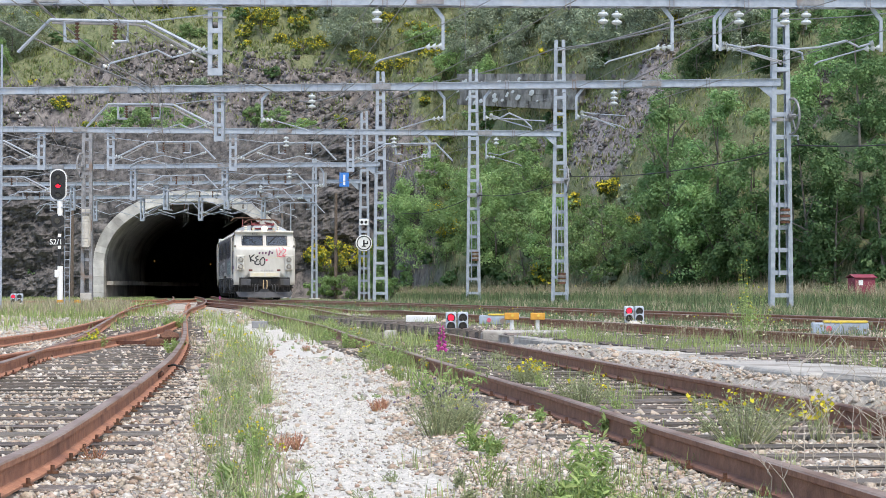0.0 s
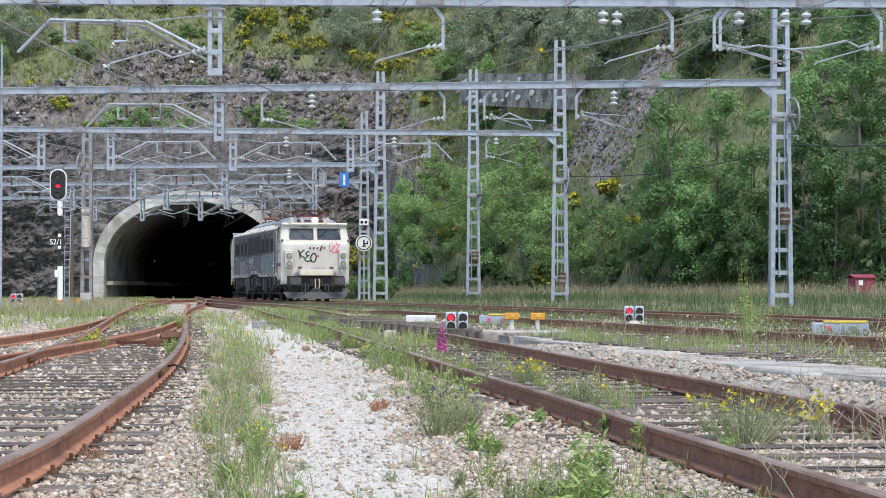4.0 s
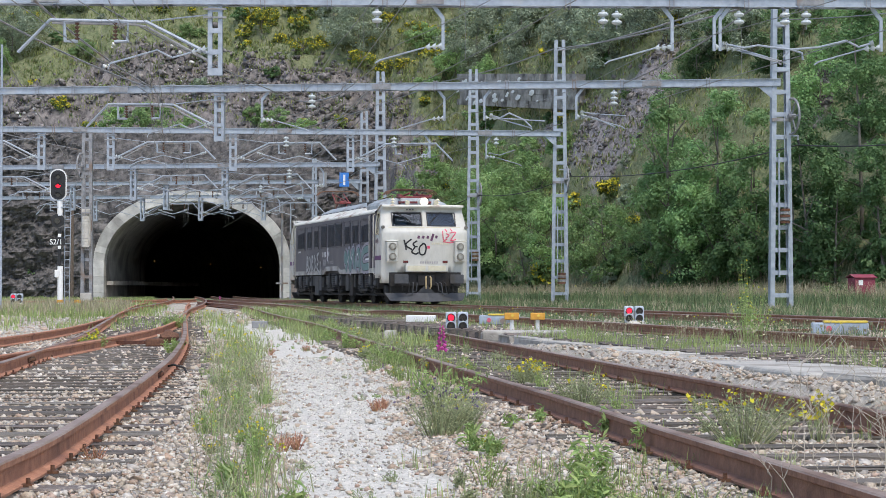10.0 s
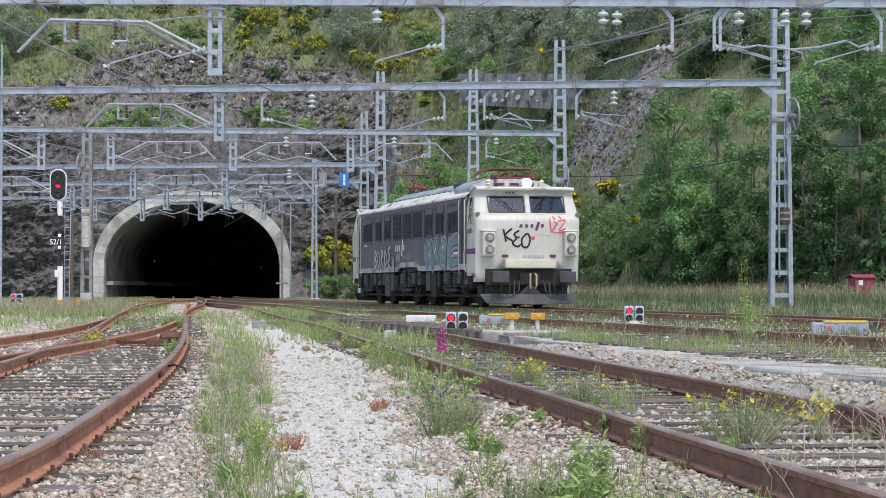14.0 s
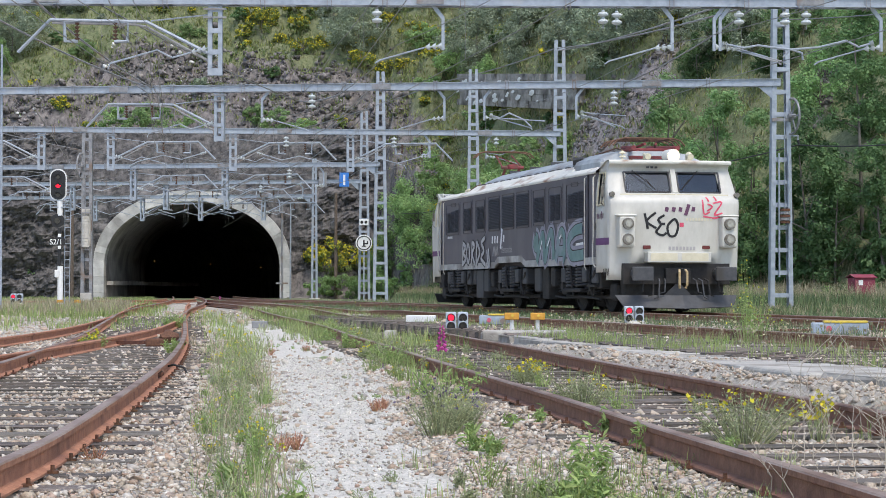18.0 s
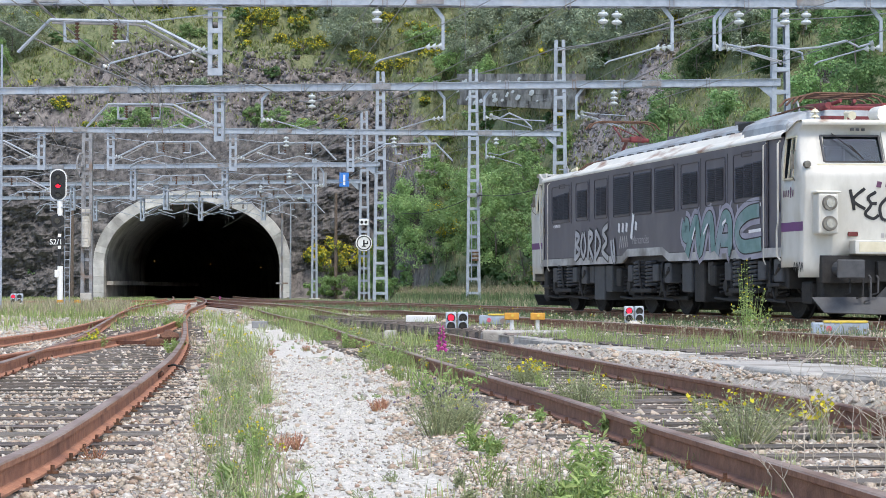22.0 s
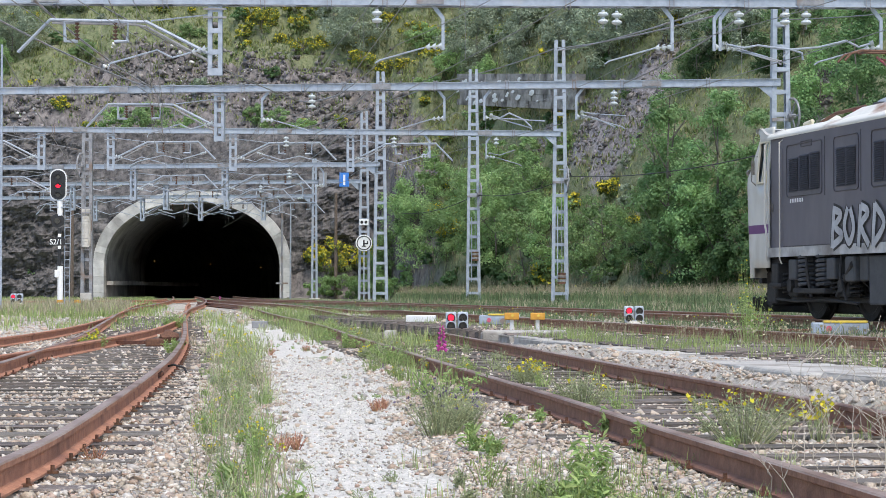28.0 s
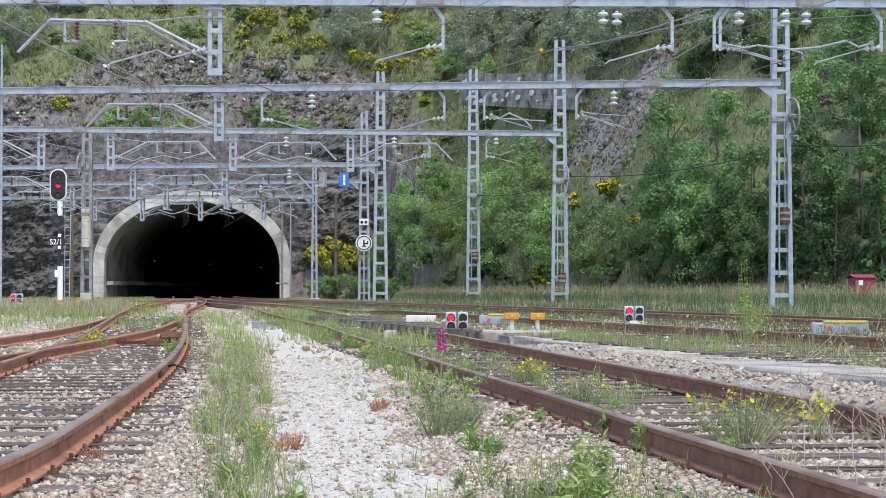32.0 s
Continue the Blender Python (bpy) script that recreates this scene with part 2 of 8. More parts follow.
def make_ground():
    xs = sorted({*np.linspace(-2600, -90, 9), *np.linspace(-90, -42, 17), *np.linspace(-42, 30, 145), *np.linspace(-5, 6, 89), *np.linspace(30, 90, 21), *np.linspace(90, 2600, 9)})
    ys = sorted({*np.linspace(-2500, -10, 8), *np.linspace(-10, 60, 141), *np.linspace(60, 162, 90), *np.linspace(162, 204, 95), *np.linspace(204, 240, 30), *np.linspace(240, 400, 21), *np.linspace(400, 2600, 8)})
    verts, ids, gravel, rock, grass, scree = [], {}, [], [], [], []
    for j, y in enumerate(ys):
        for i, x in enumerate(xs):
            ids[i, j] = len(verts)
            z = ground_z(x, y)
            s = y - lerp(HILL_FOOT, x)
            # the cutting is carved back behind the tunnel mouth
            verts.append((x, y, z))
            d = abs(x - lerp(PATH_LINE, y))
            hw = 0.40 + 0.016 * max(0, y - 10)
            gravel.append(max(0.0, 1 - smooth01(0.55 * hw, 1.6 * hw, d)) * (1 - 0.75 * smooth01(46, 62, y)) if y < 75 else 0.0)
            rock.append(max((1 - smooth01(-4, 3, x)) * smooth01(-1, 1, s) * (1 - 0.8 * smooth01(9, 19, s)), 0.95 * patch_at(ROCK_PATCHES, x, y)))
            scree.append(patch_at(SCREE_PATCHES, x, y))
            g = max(smooth01(-14, -4, s), smooth01(1.5, 5, x - (2.869 - 0.2251 * (y - 60)))) if x > -8 else smooth01(-60, -30, s) * 0.75
            grass.append(g)
    faces = []
    for j in range(len(ys) - 1):
        for i in range(len(xs) - 1):
            cx, cy = (xs[i] + xs[i + 1]) / 2, (ys[j] + ys[j + 1]) / 2
            if -26.6 < cx < -12.2 and PORTAL_Y - 0.5 < cy < PORTAL_Y + 6:
                continue  # the tunnel bore goes through here
            faces.append((ids[i, j], ids[i + 1, j], ids[i + 1, j + 1], ids[i, j + 1]))
    me = bpy.data.meshes.new("ground")
    me.from_pydata(verts, [], faces)
    for nm, vals in (("gravel", gravel), ("rock", rock), ("grass", grass), ("scree", scree)):
        at = me.attributes.new(nm, "FLOAT", "POINT")
        at.data.foreach_set("value", vals)
    me.polygons.foreach_set("use_smooth", [True] * len(me.polygons))
    m = surf("yard_ground", (0.36, 0.315, 0.255), (0.60, 0.545, 0.475), 14, 0.95, 0, 0.8, 40, (0.33, 0.31, 0.22), 0.6, 0.42, "World", bump_dist=0.03)
    nt = m.node_tree
    N, L = nt.nodes, nt.links
    b = N["Principled BSDF"]
    src = b.inputs["Base Color"].links[0].from_socket
    gm = N.new("ShaderNodeNewGeometry")

    def layer(src, attr, ca, cb, scale, stretch=(1, 1, 1), cut=0.0):
        at = N.new("ShaderNodeAttribute")
        at.attribute_name = attr
        mp = N.new("ShaderNodeMapping")
        mp.inputs["Scale"].default_value = stretch
        L.new(gm.outputs["Position"], mp.inputs["Vector"])
        no = N.new("ShaderNodeTexNoise")
        no.inputs["Scale"].default_value, no.inputs["Detail"].default_value, no.inputs["Roughness"].default_value = scale, 8, 0.7
        L.new(mp.outputs["Vector"], no.inputs["Vector"])
        ramp = N.new("ShaderNodeValToRGB")
        ramp.color_ramp.elements[0].position, ramp.color_ramp.elements[1].position = 0.36, 0.64
        ramp.color_ramp.elements[0].color, ramp.color_ramp.elements[1].color = (*ca, 1), (*cb, 1)
        L.new(no.outputs["Fac"], ramp.inputs["Fac"])
        n2 = N.new("ShaderNodeTexNoise")
        n2.inputs["Scale"].default_value, n2.inputs["Detail"].default_value = 0.35 if attr != "gravel" else 3.0, 6
        L.new(gm.outputs["Position"], n2.inputs["Vector"])
        ad = N.new("ShaderNodeMath")
        ad.operation = "ADD"
        L.new(at.outputs["Fac"], ad.inputs[0])
        sc = N.new("ShaderNodeMath")
        sc.operation = "MULTIPLY_ADD"
        sc.inputs[1].default_value, sc.inputs[2].default_value = 1.0, -0.5
        L.new(n2.outputs["Fac"], sc.inputs[0])
        L.new(sc.outputs[0], ad.inputs[1])
        st = N.new("ShaderNodeMapRange")
        st.inputs["From Min"].default_value, st.inputs["From Max"].default_value = 0.35, 0.65
        L.new(ad.outputs[0], st.inputs["Value"])
        mx = N.new("ShaderNodeMixRGB")
        L.new(st.outputs["Result"], mx.inputs[0])
        L.new(src, mx.inputs[1])
        L.new(ramp.outputs["Color"], mx.inputs[2])
        return mx.outputs[0]
    src = layer(src, "gravel", (0.42, 0.39, 0.34), (0.76, 0.72, 0.645), 34)
    src = layer(src, "grass", (0.095, 0.125, 0.055), (0.235, 0.245, 0.13), 2.6)
    src = layer(src, "scree", (0.17, 0.15, 0.15), (0.40, 0.36, 0.35), 5.0)
    src = layer(src, "rock", (0.06, 0.056, 0.056), (0.27, 0.243, 0.228), 1.6, (1.3, 1, 0.8))
    L.new(src, b.inputs["Base Color"])
    # coarse relief of the rock and the rough slope
    at, no, ml, bp = N.new("ShaderNodeAttribute"), N.new("ShaderNodeTexNoise"), N.new("ShaderNodeMath"), N.new("ShaderNodeBump")
    at.attribute_name = "grass"
    ml.operation = "MULTIPLY"
    no.inputs["Scale"].default_value, no.inputs["Detail"].default_value, no.inputs["Roughness"].default_value = 1.4, 9, 0.75
    L.new(gm.outputs["Position"], no.inputs["Vector"])
    L.new(no.outputs["Fac"], ml.inputs[0])
    L.new(at.outputs["Fac"], ml.inputs[1])
    L.new(ml.outputs[0], bp.inputs["Height"])
    bp.inputs["Strength"].default_value, bp.inputs["Distance"].default_value = 0.5, 0.3
    L.new(b.inputs["Normal"].links[0].from_socket, bp.inputs["Normal"])
    L.new(bp.outputs["Normal"], b.inputs["Normal"])
    me.materials.append(m)
    ob = new("ground", me)
    return tagged(ob, "stony railway yard rising into a scrubby hillside", "ground", kind="structure")


ground = make_ground()


# ---- tunnel ----
TX, TW, T_SPRING, T_TOP = -19.3, 6.75, 2.6, 7.75   # middle, half width, springing, crown


def arch(half, top, spring=T_SPRING, n=36, foot=0.1):
    pts = [(-half, foot)]
    for k in range(n + 1):
        a = math.pi * (1 - k / n)
        pts.append((half * math.cos(a), spring + (top - spring) * math.sin(a) ** 0.9 if 0 < k < n else spring))
    pts.append((half, foot))
    return pts


def make_tunnel():
    root = thing("tunnel", pose(0, 0, 0), "wide single-arch railway tunnel with a pale stone portal ring", "tunnel", kind="structure")
    inner = arch(TW, T_TOP)
    # lining: a long dark tube that bends out of sight
    bm = bmesh.new()
    rows = []
    for k in range(22):
        d = k * 9.0
        bend = -0.0016 * d * d
        rows.append([bm.verts.new((TX + bend + px, PORTAL_Y + 0.9 + d, pz)) for px, pz in inner])
    for r0, r1 in zip(rows, rows[1:]):
        for i in range(len(inner) - 1):
            bm.faces.new((r0[i], r1[i], r1[i + 1], r0[i + 1]))
        bm.faces.new((r0[-1], r1[-1], r1[0], r0[0]))
    bm.faces.new(rows[-1])
    part("lining", bm, M["lining"], root)
    # ring of wedge stones
    outer = arch(TW + 0.85, T_TOP + 0.85)
    for i in range(len(inner) - 1):
        segs = [(inner[i], inner[i + 1], outer[i + 1], outer[i])]
        if i in (0, len(inner) - 2):
            segs = []
            for k in range(4):
                u, v = k / 4, (k + 1) / 4
                mixp = lambda p, q, w: (p[0] + (q[0] - p[0]) * w, p[1] + (q[1] - p[1]) * w)
                segs.append((mixp(inner[i], inner[i + 1], u), mixp(inner[i], inner[i + 1], v), mixp(outer[i], outer[i + 1], v), mixp(outer[i], outer[i + 1], u)))
        for q in segs:
            bm = bmesh.new()
            cx, cz = sum(p[0] for p in q) / 4, sum(p[1] for p in q) / 4
            proud = random.uniform(0, 0.04)
            f0 = [bm.verts.new((TX + cx + (p[0] - cx) * 0.985, PORTAL_Y - 0.25 - proud, cz + (p[1] - cz) * 0.985)) for p in q]
            f1 = [bm.verts.new((TX + cx + (p[0] - cx) * 0.985, PORTAL_Y + 1.0, cz + (p[1] - cz) * 0.985)) for p in q]
            bm.faces.new(f0)
            bm.faces.new(f1[::-1])
            for k in range(4):
                bm.faces.new((f0[k], f1[k], f1[(k + 1) % 4], f0[(k + 1) % 4]))
            bmesh.ops.recalc_face_normals(bm, faces=bm.faces)
            part("wedge_stone", bm, M["ring"], root)
    # rock face that the ring is set into
    bm = bmesh.new()
    grid = {}
    xs, zs = np.linspace(TX - 24, TX + 19, 260), np.linspace(-0.4, 13.5, 96)
    for i, x in enumerate(xs):
        for j, z in enumerate(zs):
            # beds that dip to one side, broken by steep joints
            p = Vector((x * 0.42 + z * 0.34, z * 0.62 - x * 0.22, 1.0))
            ridge = 1 - abs(noise.noise(p * 1.9 + Vector((4, 2, 0)))) * 2
            chip = abs(noise.noise(Vector((x * 2.1 + z * 0.9, z * 2.6 - x * 0.6, 3.0))))
            off = 0.8 * noise.noise(p) + 0.55 * ridge + 0.45 * chip + 0.16 * noise.noise(p * 9)
            away = max(0.0, abs(x - TX) - 8.0)
            y = PORTAL_Y + 0.55 + off * min(1, 0.25 + away * 0.2) + max(0, z - 8) * 0.45 + 0.02 * away
            grid[i, j] = bm.verts.new((x, y, z))
    for i in range(len(xs) - 1):
        for j in range(len(zs) - 1):
            cx, cz = (xs[i] + xs[i + 1]) / 2 - TX, (zs[j] + zs[j + 1]) / 2
            if abs(cx) < TW + 0.4:
                u = cx / (TW + 0.4)
                lim = T_SPRING + (T_TOP + 0.4 - T_SPRING) * math.sqrt(max(0, 1 - u * u)) ** 0.9
                if cz < lim:
                    continue
            bm.faces.new((grid[i, j], grid[i + 1, j], grid[i + 1, j + 1], grid[i, j + 1]))
    rockm = surf("cutting_rock", (0.035, 0.034, 0.035), (0.165, 0.152, 0.145), 2.2, 0.95, 0, 1.0, 5, (0.22, 0.205, 0.195), 0.55, 0.36, "World", (1.2, 1, 0.8), bump_dist=0.12)
    part("rock_face", bm, rockm, root, smooth=False)
    for k, (x, y, z) in enumerate(((-24.9, 185, 3.4), (-20.6, 190, 3.2), (-17.0, 200, 3.0))):
        bm = bmesh.new()
        bmesh.ops.create_icosphere(bm, subdivisions=1, radius=0.04, matrix=Matrix.Translation((x, y, z)))
        part("tunnel_lamp", bm, M["tunnel_lamp"], root, "small warm lamp glowing inside")
    # ledge along the left inside wall
    bm = bmesh.new()
    box(bm, TX - TW - 0.02, PORTAL_Y + 1.2, 1.3, TX - TW + 0.5, PORTAL_Y + 60, 1.62)
    part("cable_ledge", bm, M["concrete"], root)
    return root


tunnel = make_tunnel()

# ---- tracks ----
GAUGE = 1.668


def loco_x(y):
    u = y - 60
    return 2.869 - 0.2251 * u - 0.000424 * u * u


TRACKS = {
    # name: (y, x of the middle) from near to far
    "main": [(y, loco_x(y)) for y in range(16, 96, 6)] + [(108, -8.45), (118, -10.4), (128, -12.0), (145, -14.4), (168, -17.3)],
    "siding": SIDING_LINE,
    "middle": [(8, 7.2), (16, 5.6), (23.7, 4.05), (32, 2.39), (46, -0.42), (58, -2.75), (78, -6.65), (95, -10.0), (115, -13.7)],
    "curve": [(5, -2.78), (9.6, -2.88), (11.5, -2.95), (15.4, -3.23), (19.7, -3.57), (25.9, -4.13), (35.9, -5.20), (48, -6.65), (60.6, -8.1), (83.7, -10.2), (120, -14.2), (168, -20.3)],
    "branch": [(12, -6.6), (25, -6.1), (34, -6.15), (43, -6.45), (55, -7.5), (70, -9.25), (90, -11.5)],
    "left": [(84, -36), (88, -27), (94, -20.5), (103, -15.2), (114, -14.2), (135, -16.5)],
}


def spline(pts, step):
    """Evenly stepped points (x, y, heading) along a smooth line."""
    P = [Vector((x, y)) for y, x in pts]
    out = []
    for i in range(len(P) - 1):
        p0, p1, p2, p3 = P[max(0, i - 1)], P[i], P[i + 1], P[min(len(P) - 1, i + 2)]
        n = max(2, int((p2 - p1).length / 0.25))
        for k in range(n):
            t = k / n
            out.append(0.5 * ((2 * p1) + (p2 - p0) * t + (2 * p0 - 5 * p1 + 4 * p2 - p3) * t * t + (3 * p1 - p0 - 3 * p2 + p3) * t ** 3))
    out.append(P[-1])
    res, acc = [out[0]], 0.0
    for a, b in zip(out, out[1:]):
        acc += (b - a).length
        if acc >= step:
            res.append(b)
            acc = 0
    if (res[-1] - out[-1]).length > step * 0.3:
        res.append(out[-1])
    dirs = []
    for i in range(len(res)):
        d = (res[min(i + 1, len(res) - 1)] - res[max(i - 1, 0)]).normalized()
        dirs.append(d)
    return [(p.x, p.y, d) for p, d in zip(res, dirs)]


RAIL_PROFILE = [(-0.065, -0.145), (0.065, -0.145), (0.065, -0.133), (0.012, -0.115), (0.009, -0.045), (0.034, -0.034), (0.036, -0.008), (0.028, 0.0),
                (-0.028, 0.0), (-0.036, -0.008), (-0.034, -0.034), (-0.009, -0.045), (-0.012, -0.115), (-0.065, -0.133)]


def sweep_rail(name, line, side, parent, mats, dz=0.0, y0=-1e9, y1=1e9):
    verts, faces, mi = [], [], []
    n = len(RAIL_PROFILE)
    rows = 0
    for x, y, d in line:
        if not y0 <= y <= y1:
            continue
        nx, ny = d.y, -d.x
        for px, pz in RAIL_PROFILE:
            o = side + px
            verts.append((x + nx * o, y + ny * o, rail_z(y, x) + dz + pz))
        rows += 1
    for r in range(rows - 1):
        for k in range(n):
            faces.append((r * n + k, r * n + (k + 1) % n, (r + 1) * n + (k + 1) % n, (r + 1) * n + k))
            mi.append(1 if k in (6, 7, 8) else 0)
    faces.append(tuple(range(n))[::-1])
    mi.append(0)
    faces.append(tuple((rows - 1) * n + k for k in range(n)))
    mi.append(0)
    me = bpy.data.meshes.new(name)
    me.from_pydata(verts, [], faces)
    for mm in mats:
        me.materials.append(mm)
    me.polygons.foreach_set("material_index", mi)
    ob = new(name, me)
    ob.parent = parent
    return ob


LINES = {}
TRACK_ROOTS = {}
for nm, pts in TRACKS.items():
    label = {"main": "straight running line with worn brown rails", "siding": "rusty siding track on timber sleepers among weeds",
             "middle": "brown middle track behind the cable duct", "curve": "curving rusty track on weathered timber sleepers",
             "branch": "rusty turnout branch joining the curved track", "left": "far track curving out of the tunnel"}[nm]
    root = thing("track", pose(0, 0, 0), label, "railway track", kind="structure")
    TRACK_ROOTS[nm] = root
    LINES[nm] = spline(pts, 0.5)
    side_m = M["rail_orange"] if nm in ("curve", "branch", "left") else M["rail_side"]
    for sgn in (-1, 1):
        # the near rail of the middle track lies sunk in the verge
        sunk = -0.15 if nm == "middle" and sgn < 0 else 0.0
        sweep_rail("rail", LINES[nm], sgn * (GAUGE / 2 + 0.036), root, [side_m, M["rail_head"] if nm in ("main", "curve", "siding", "middle") else M["rail_orange"]], sunk)


def plate(bm, pts, thick, axis):
    """A polygon with thickness along an axis vector."""
    ax = Vector(axis) * thick
    lo = [bm.verts.new(Vector(p)) for p in pts]
    hi = [bm.verts.new(Vector(p) + ax) for p in pts]
    bm.faces.new(lo[::-1])
    bm.faces.new(hi)
    for k in range(len(pts)):
        bm.faces.new((lo[k], lo[(k + 1) % len(pts)], hi[(k + 1) % len(pts)], hi[k]))
    bmesh.ops.recalc_face_normals(bm, faces=bm.faces)
    return bm


# ---- overhead line structures ----
def mast_leg(h, base, top, sgn, leg=0.15, depth=0.3, z0=0.0):
    """One leaning channel leg, open towards the other leg."""
    t, d = 0.022, depth / 2
    prof = [(0, -d), (-leg, -d), (-leg, -d + t), (-t, -d + t), (-t, d - t), (-leg, d - t), (-leg, d), (0, d)]
    bm = bmesh.new()
    lo = [bm.verts.new((sgn * (base / 2 + px), py, z0)) for px, py in prof]
    hi = [bm.verts.new((sgn * (top / 2 + px), py, z0 + h)) for px, py in prof]
    for k in range(8):
        bm.faces.new((lo[k], lo[(k + 1) % 8], hi[(k + 1) % 8], hi[k]))
    bm.faces.new(lo[::-1])
    bm.faces.new(hi)
    bmesh.ops.recalc_face_normals(bm, faces=bm.faces)
    return bm


def mast_battens(root, h, base, top, step, depth=0.3, batten=0.14, first=0.5, z0=0.0, mat=None):
    z = first
    while z < h - 0.05:
        w = base + (top - base) * z / h - 0.1
        for y in (-depth / 2 - 0.006, depth / 2 + 0.006):
            bm = bmesh.new()
            box(bm, -w / 2, y - 0.006, z0 + z - batten / 2, w / 2, y + 0.006, z0 + z + batten / 2)
            part("batten", bm, mat or M["galv"], root)
        z += step


def mast(x, y, turn, h, base=0.78, top=0.48, step=0.74, wheel_z=None, weights_z=None, wheel_side=1, steel="galv", label="galvanised steel ladder mast beside the track", foot=None):
    z = ground_z(x, y) if foot is None else foot
    z = min(z, 1.5)
    root = thing("catenary_mast", pose(x, y, z, 0, 0, turn), label, "catenary mast", "catenary masts")
    for sgn in (-1, 1):
        part("leg", mast_leg(h, base, top, sgn), M[steel], root)
    mast_battens(root, h, base, top, step, mat=M[steel])
    bm = bmesh.new()
    box(bm, -base / 2 - 0.15, -0.35, -0.3, base / 2 + 0.15, 0.35, 0.06, 0.03)
    part("footing", bm, M["concrete"], root)
    if wheel_z:
        s = (base + (top - base) * wheel_z / h)
        bm = bmesh.new()
        cy = -0.32
        wx = wheel_side * (s / 2 - 0.05)
        tube(bm, [(wx, cy + 0.58 * math.cos(2 * math.pi * k / 28), wheel_z + 0.58 * math.sin(2 * math.pi * k / 28)) for k in range(29)], 0.04, 6)
        wh = part("tension_wheel", bm, M["galv_dark"], root, "spoked tensioning wheel")
        for k in range(6):
            a0 = 2 * math.pi * k / 6
            bm = bmesh.new()
            bar(bm, (wx, cy, wheel_z), (wx, cy + 0.57 * math.cos(a0), wheel_z + 0.57 * math.sin(a0)), 0.03, 0.05)
            part("spoke", bm, M["galv_dark"], wh)
        bm = bmesh.new()
        rod(bm, (wx - 0.12, cy, wheel_z), (wx + 0.12, cy, wheel_z), 0.09, n=10)
        part("hub", bm, M["galv_dark"], wh)
        wh.rotation_euler = (0, 0, radians(10 * wheel_side))
        bm = bmesh.new()
        box(bm, -s / 2, -0.2, wheel_z - 0.16, s / 2, -0.14, wheel_z - 0.06)
        part("wheel_bracket", bm, M["galv_dark"], root)
    if weights_z:
        for k in range(5):
            bm = bmesh.new()
            rod(bm, (0.09, -0.22, weights_z + k * 0.1), (0.09, -0.22, weights_z + k * 0.1 + 0.08), 0.18, n=12)
            part("counterweight", bm, M["galv_dark"] if k % 2 else M["iron"], root, "round iron counterweight")
        for xx, za, zb, r in ((0.09, weights_z + 0.3, (wheel_z or h - 1) + 0.1, 0.014), (-0.1, 1.1, (wheel_z or h - 1) - 1.2, 0.03), (0.22, 1.1, (wheel_z or h - 1) - 1.2, 0.03)):
            bm = bmesh.new()
            rod(bm, (xx, -0.22, za), (xx, -0.22, zb), r, n=6)
            part("guide_rod", bm, M["galv"], root)
    return root


def beam(a, b, z, depth=0.24, width=0.3, label="grey galvanised portal beam spanning the tracks"):
    a, b = Vector((a[0], a[1], z)), Vector((b[0], b[1], z))
    d = b - a
    root = thing("portal_beam", Matrix.Translation(a) @ Matrix.Rotation(math.atan2(d.y, d.x), 4, "Z"), label, "portal beam", "portal beams")
    n = d.length
    bm = bmesh.new()
    box(bm, 0, -width / 2, -depth / 2, n, -width / 2 + 0.02, depth / 2)
    box(bm, 0, width / 2 - 0.02, -depth / 2, n, width / 2, depth / 2)
    for yy in (-width / 2 - 0.05, width / 2 - 0.02):
        for zz in (-depth / 2, depth / 2 - 0.02):
            box(bm, 0, yy, zz, n, yy + 0.07, zz + 0.02)
    part("girder", bm, M["galv"], root)
    bm = bmesh.new()
    x = 0.6
    while x < n:
        box(bm, x - 0.15, -width / 2 + 0.02, -depth / 2 + 0.03, x + 0.15, width / 2 - 0.02, -depth / 2 + 0.045)
        x += 1.6
    part("tie_plates", bm, M["galv_dark"], root)
    # splice plates, a little proud of the web
    x = 4.2
    while x < n - 1:
        bm = bmesh.new()
        box(bm, x - 0.32, -width / 2 - 0.062, -depth / 2 + 0.03, x + 0.32, -width / 2 - 0.001, depth / 2 - 0.03)
        for k in range(6):
            for zz in (-0.05, 0.05):
                rod(bm, (x - 0.27 + k * 0.108, -width / 2 - 0.075, zz), (x - 0.27 + k * 0.108, -width / 2 - 0.06, zz), 0.018, n=6)
        part("splice_plate", bm, M["galv_dark"], root)
        x += 9.0
    return root, d.normalized(), n


def drop_post(p, z, turn, length=1.75, w=0.34):
    """A short ladder post that hangs from a beam."""
    root = thing("drop_post", pose(p[0], p[1], z, 0, 0, turn), "short galvanised post hanging from the portal beam", "drop post", "drop posts")
    for sgn in (-1, 1):
        part("leg", mast_leg(length, w, w, sgn, 0.1, 0.24, -length), M["galv"], root)
    bm = bmesh.new()
    box(bm, -w / 2, -0.132, -length, w / 2, -0.121, -length + 0.17)
    part("end_plate", bm, M["galv"], root)
    k = 0.55
    while k < length - 0.1:
        bm = bmesh.new()
        box(bm, -w / 2 + 0.03, -0.132, -length + k - 0.06, w / 2 - 0.03, -0.121, -length + k + 0.06)
        part("batten", bm, M["galv"], root)
        k += 0.5
    for zz in (-0.12, -0.32):
        bm = bmesh.new()
        bar(bm, (-w / 2 - 0.1, -0.15, zz), (w / 2 + 0.1, -0.15, zz), 0.04, 0.04)
        part("clamp", bm, M["galv_dark"], root)
    return root


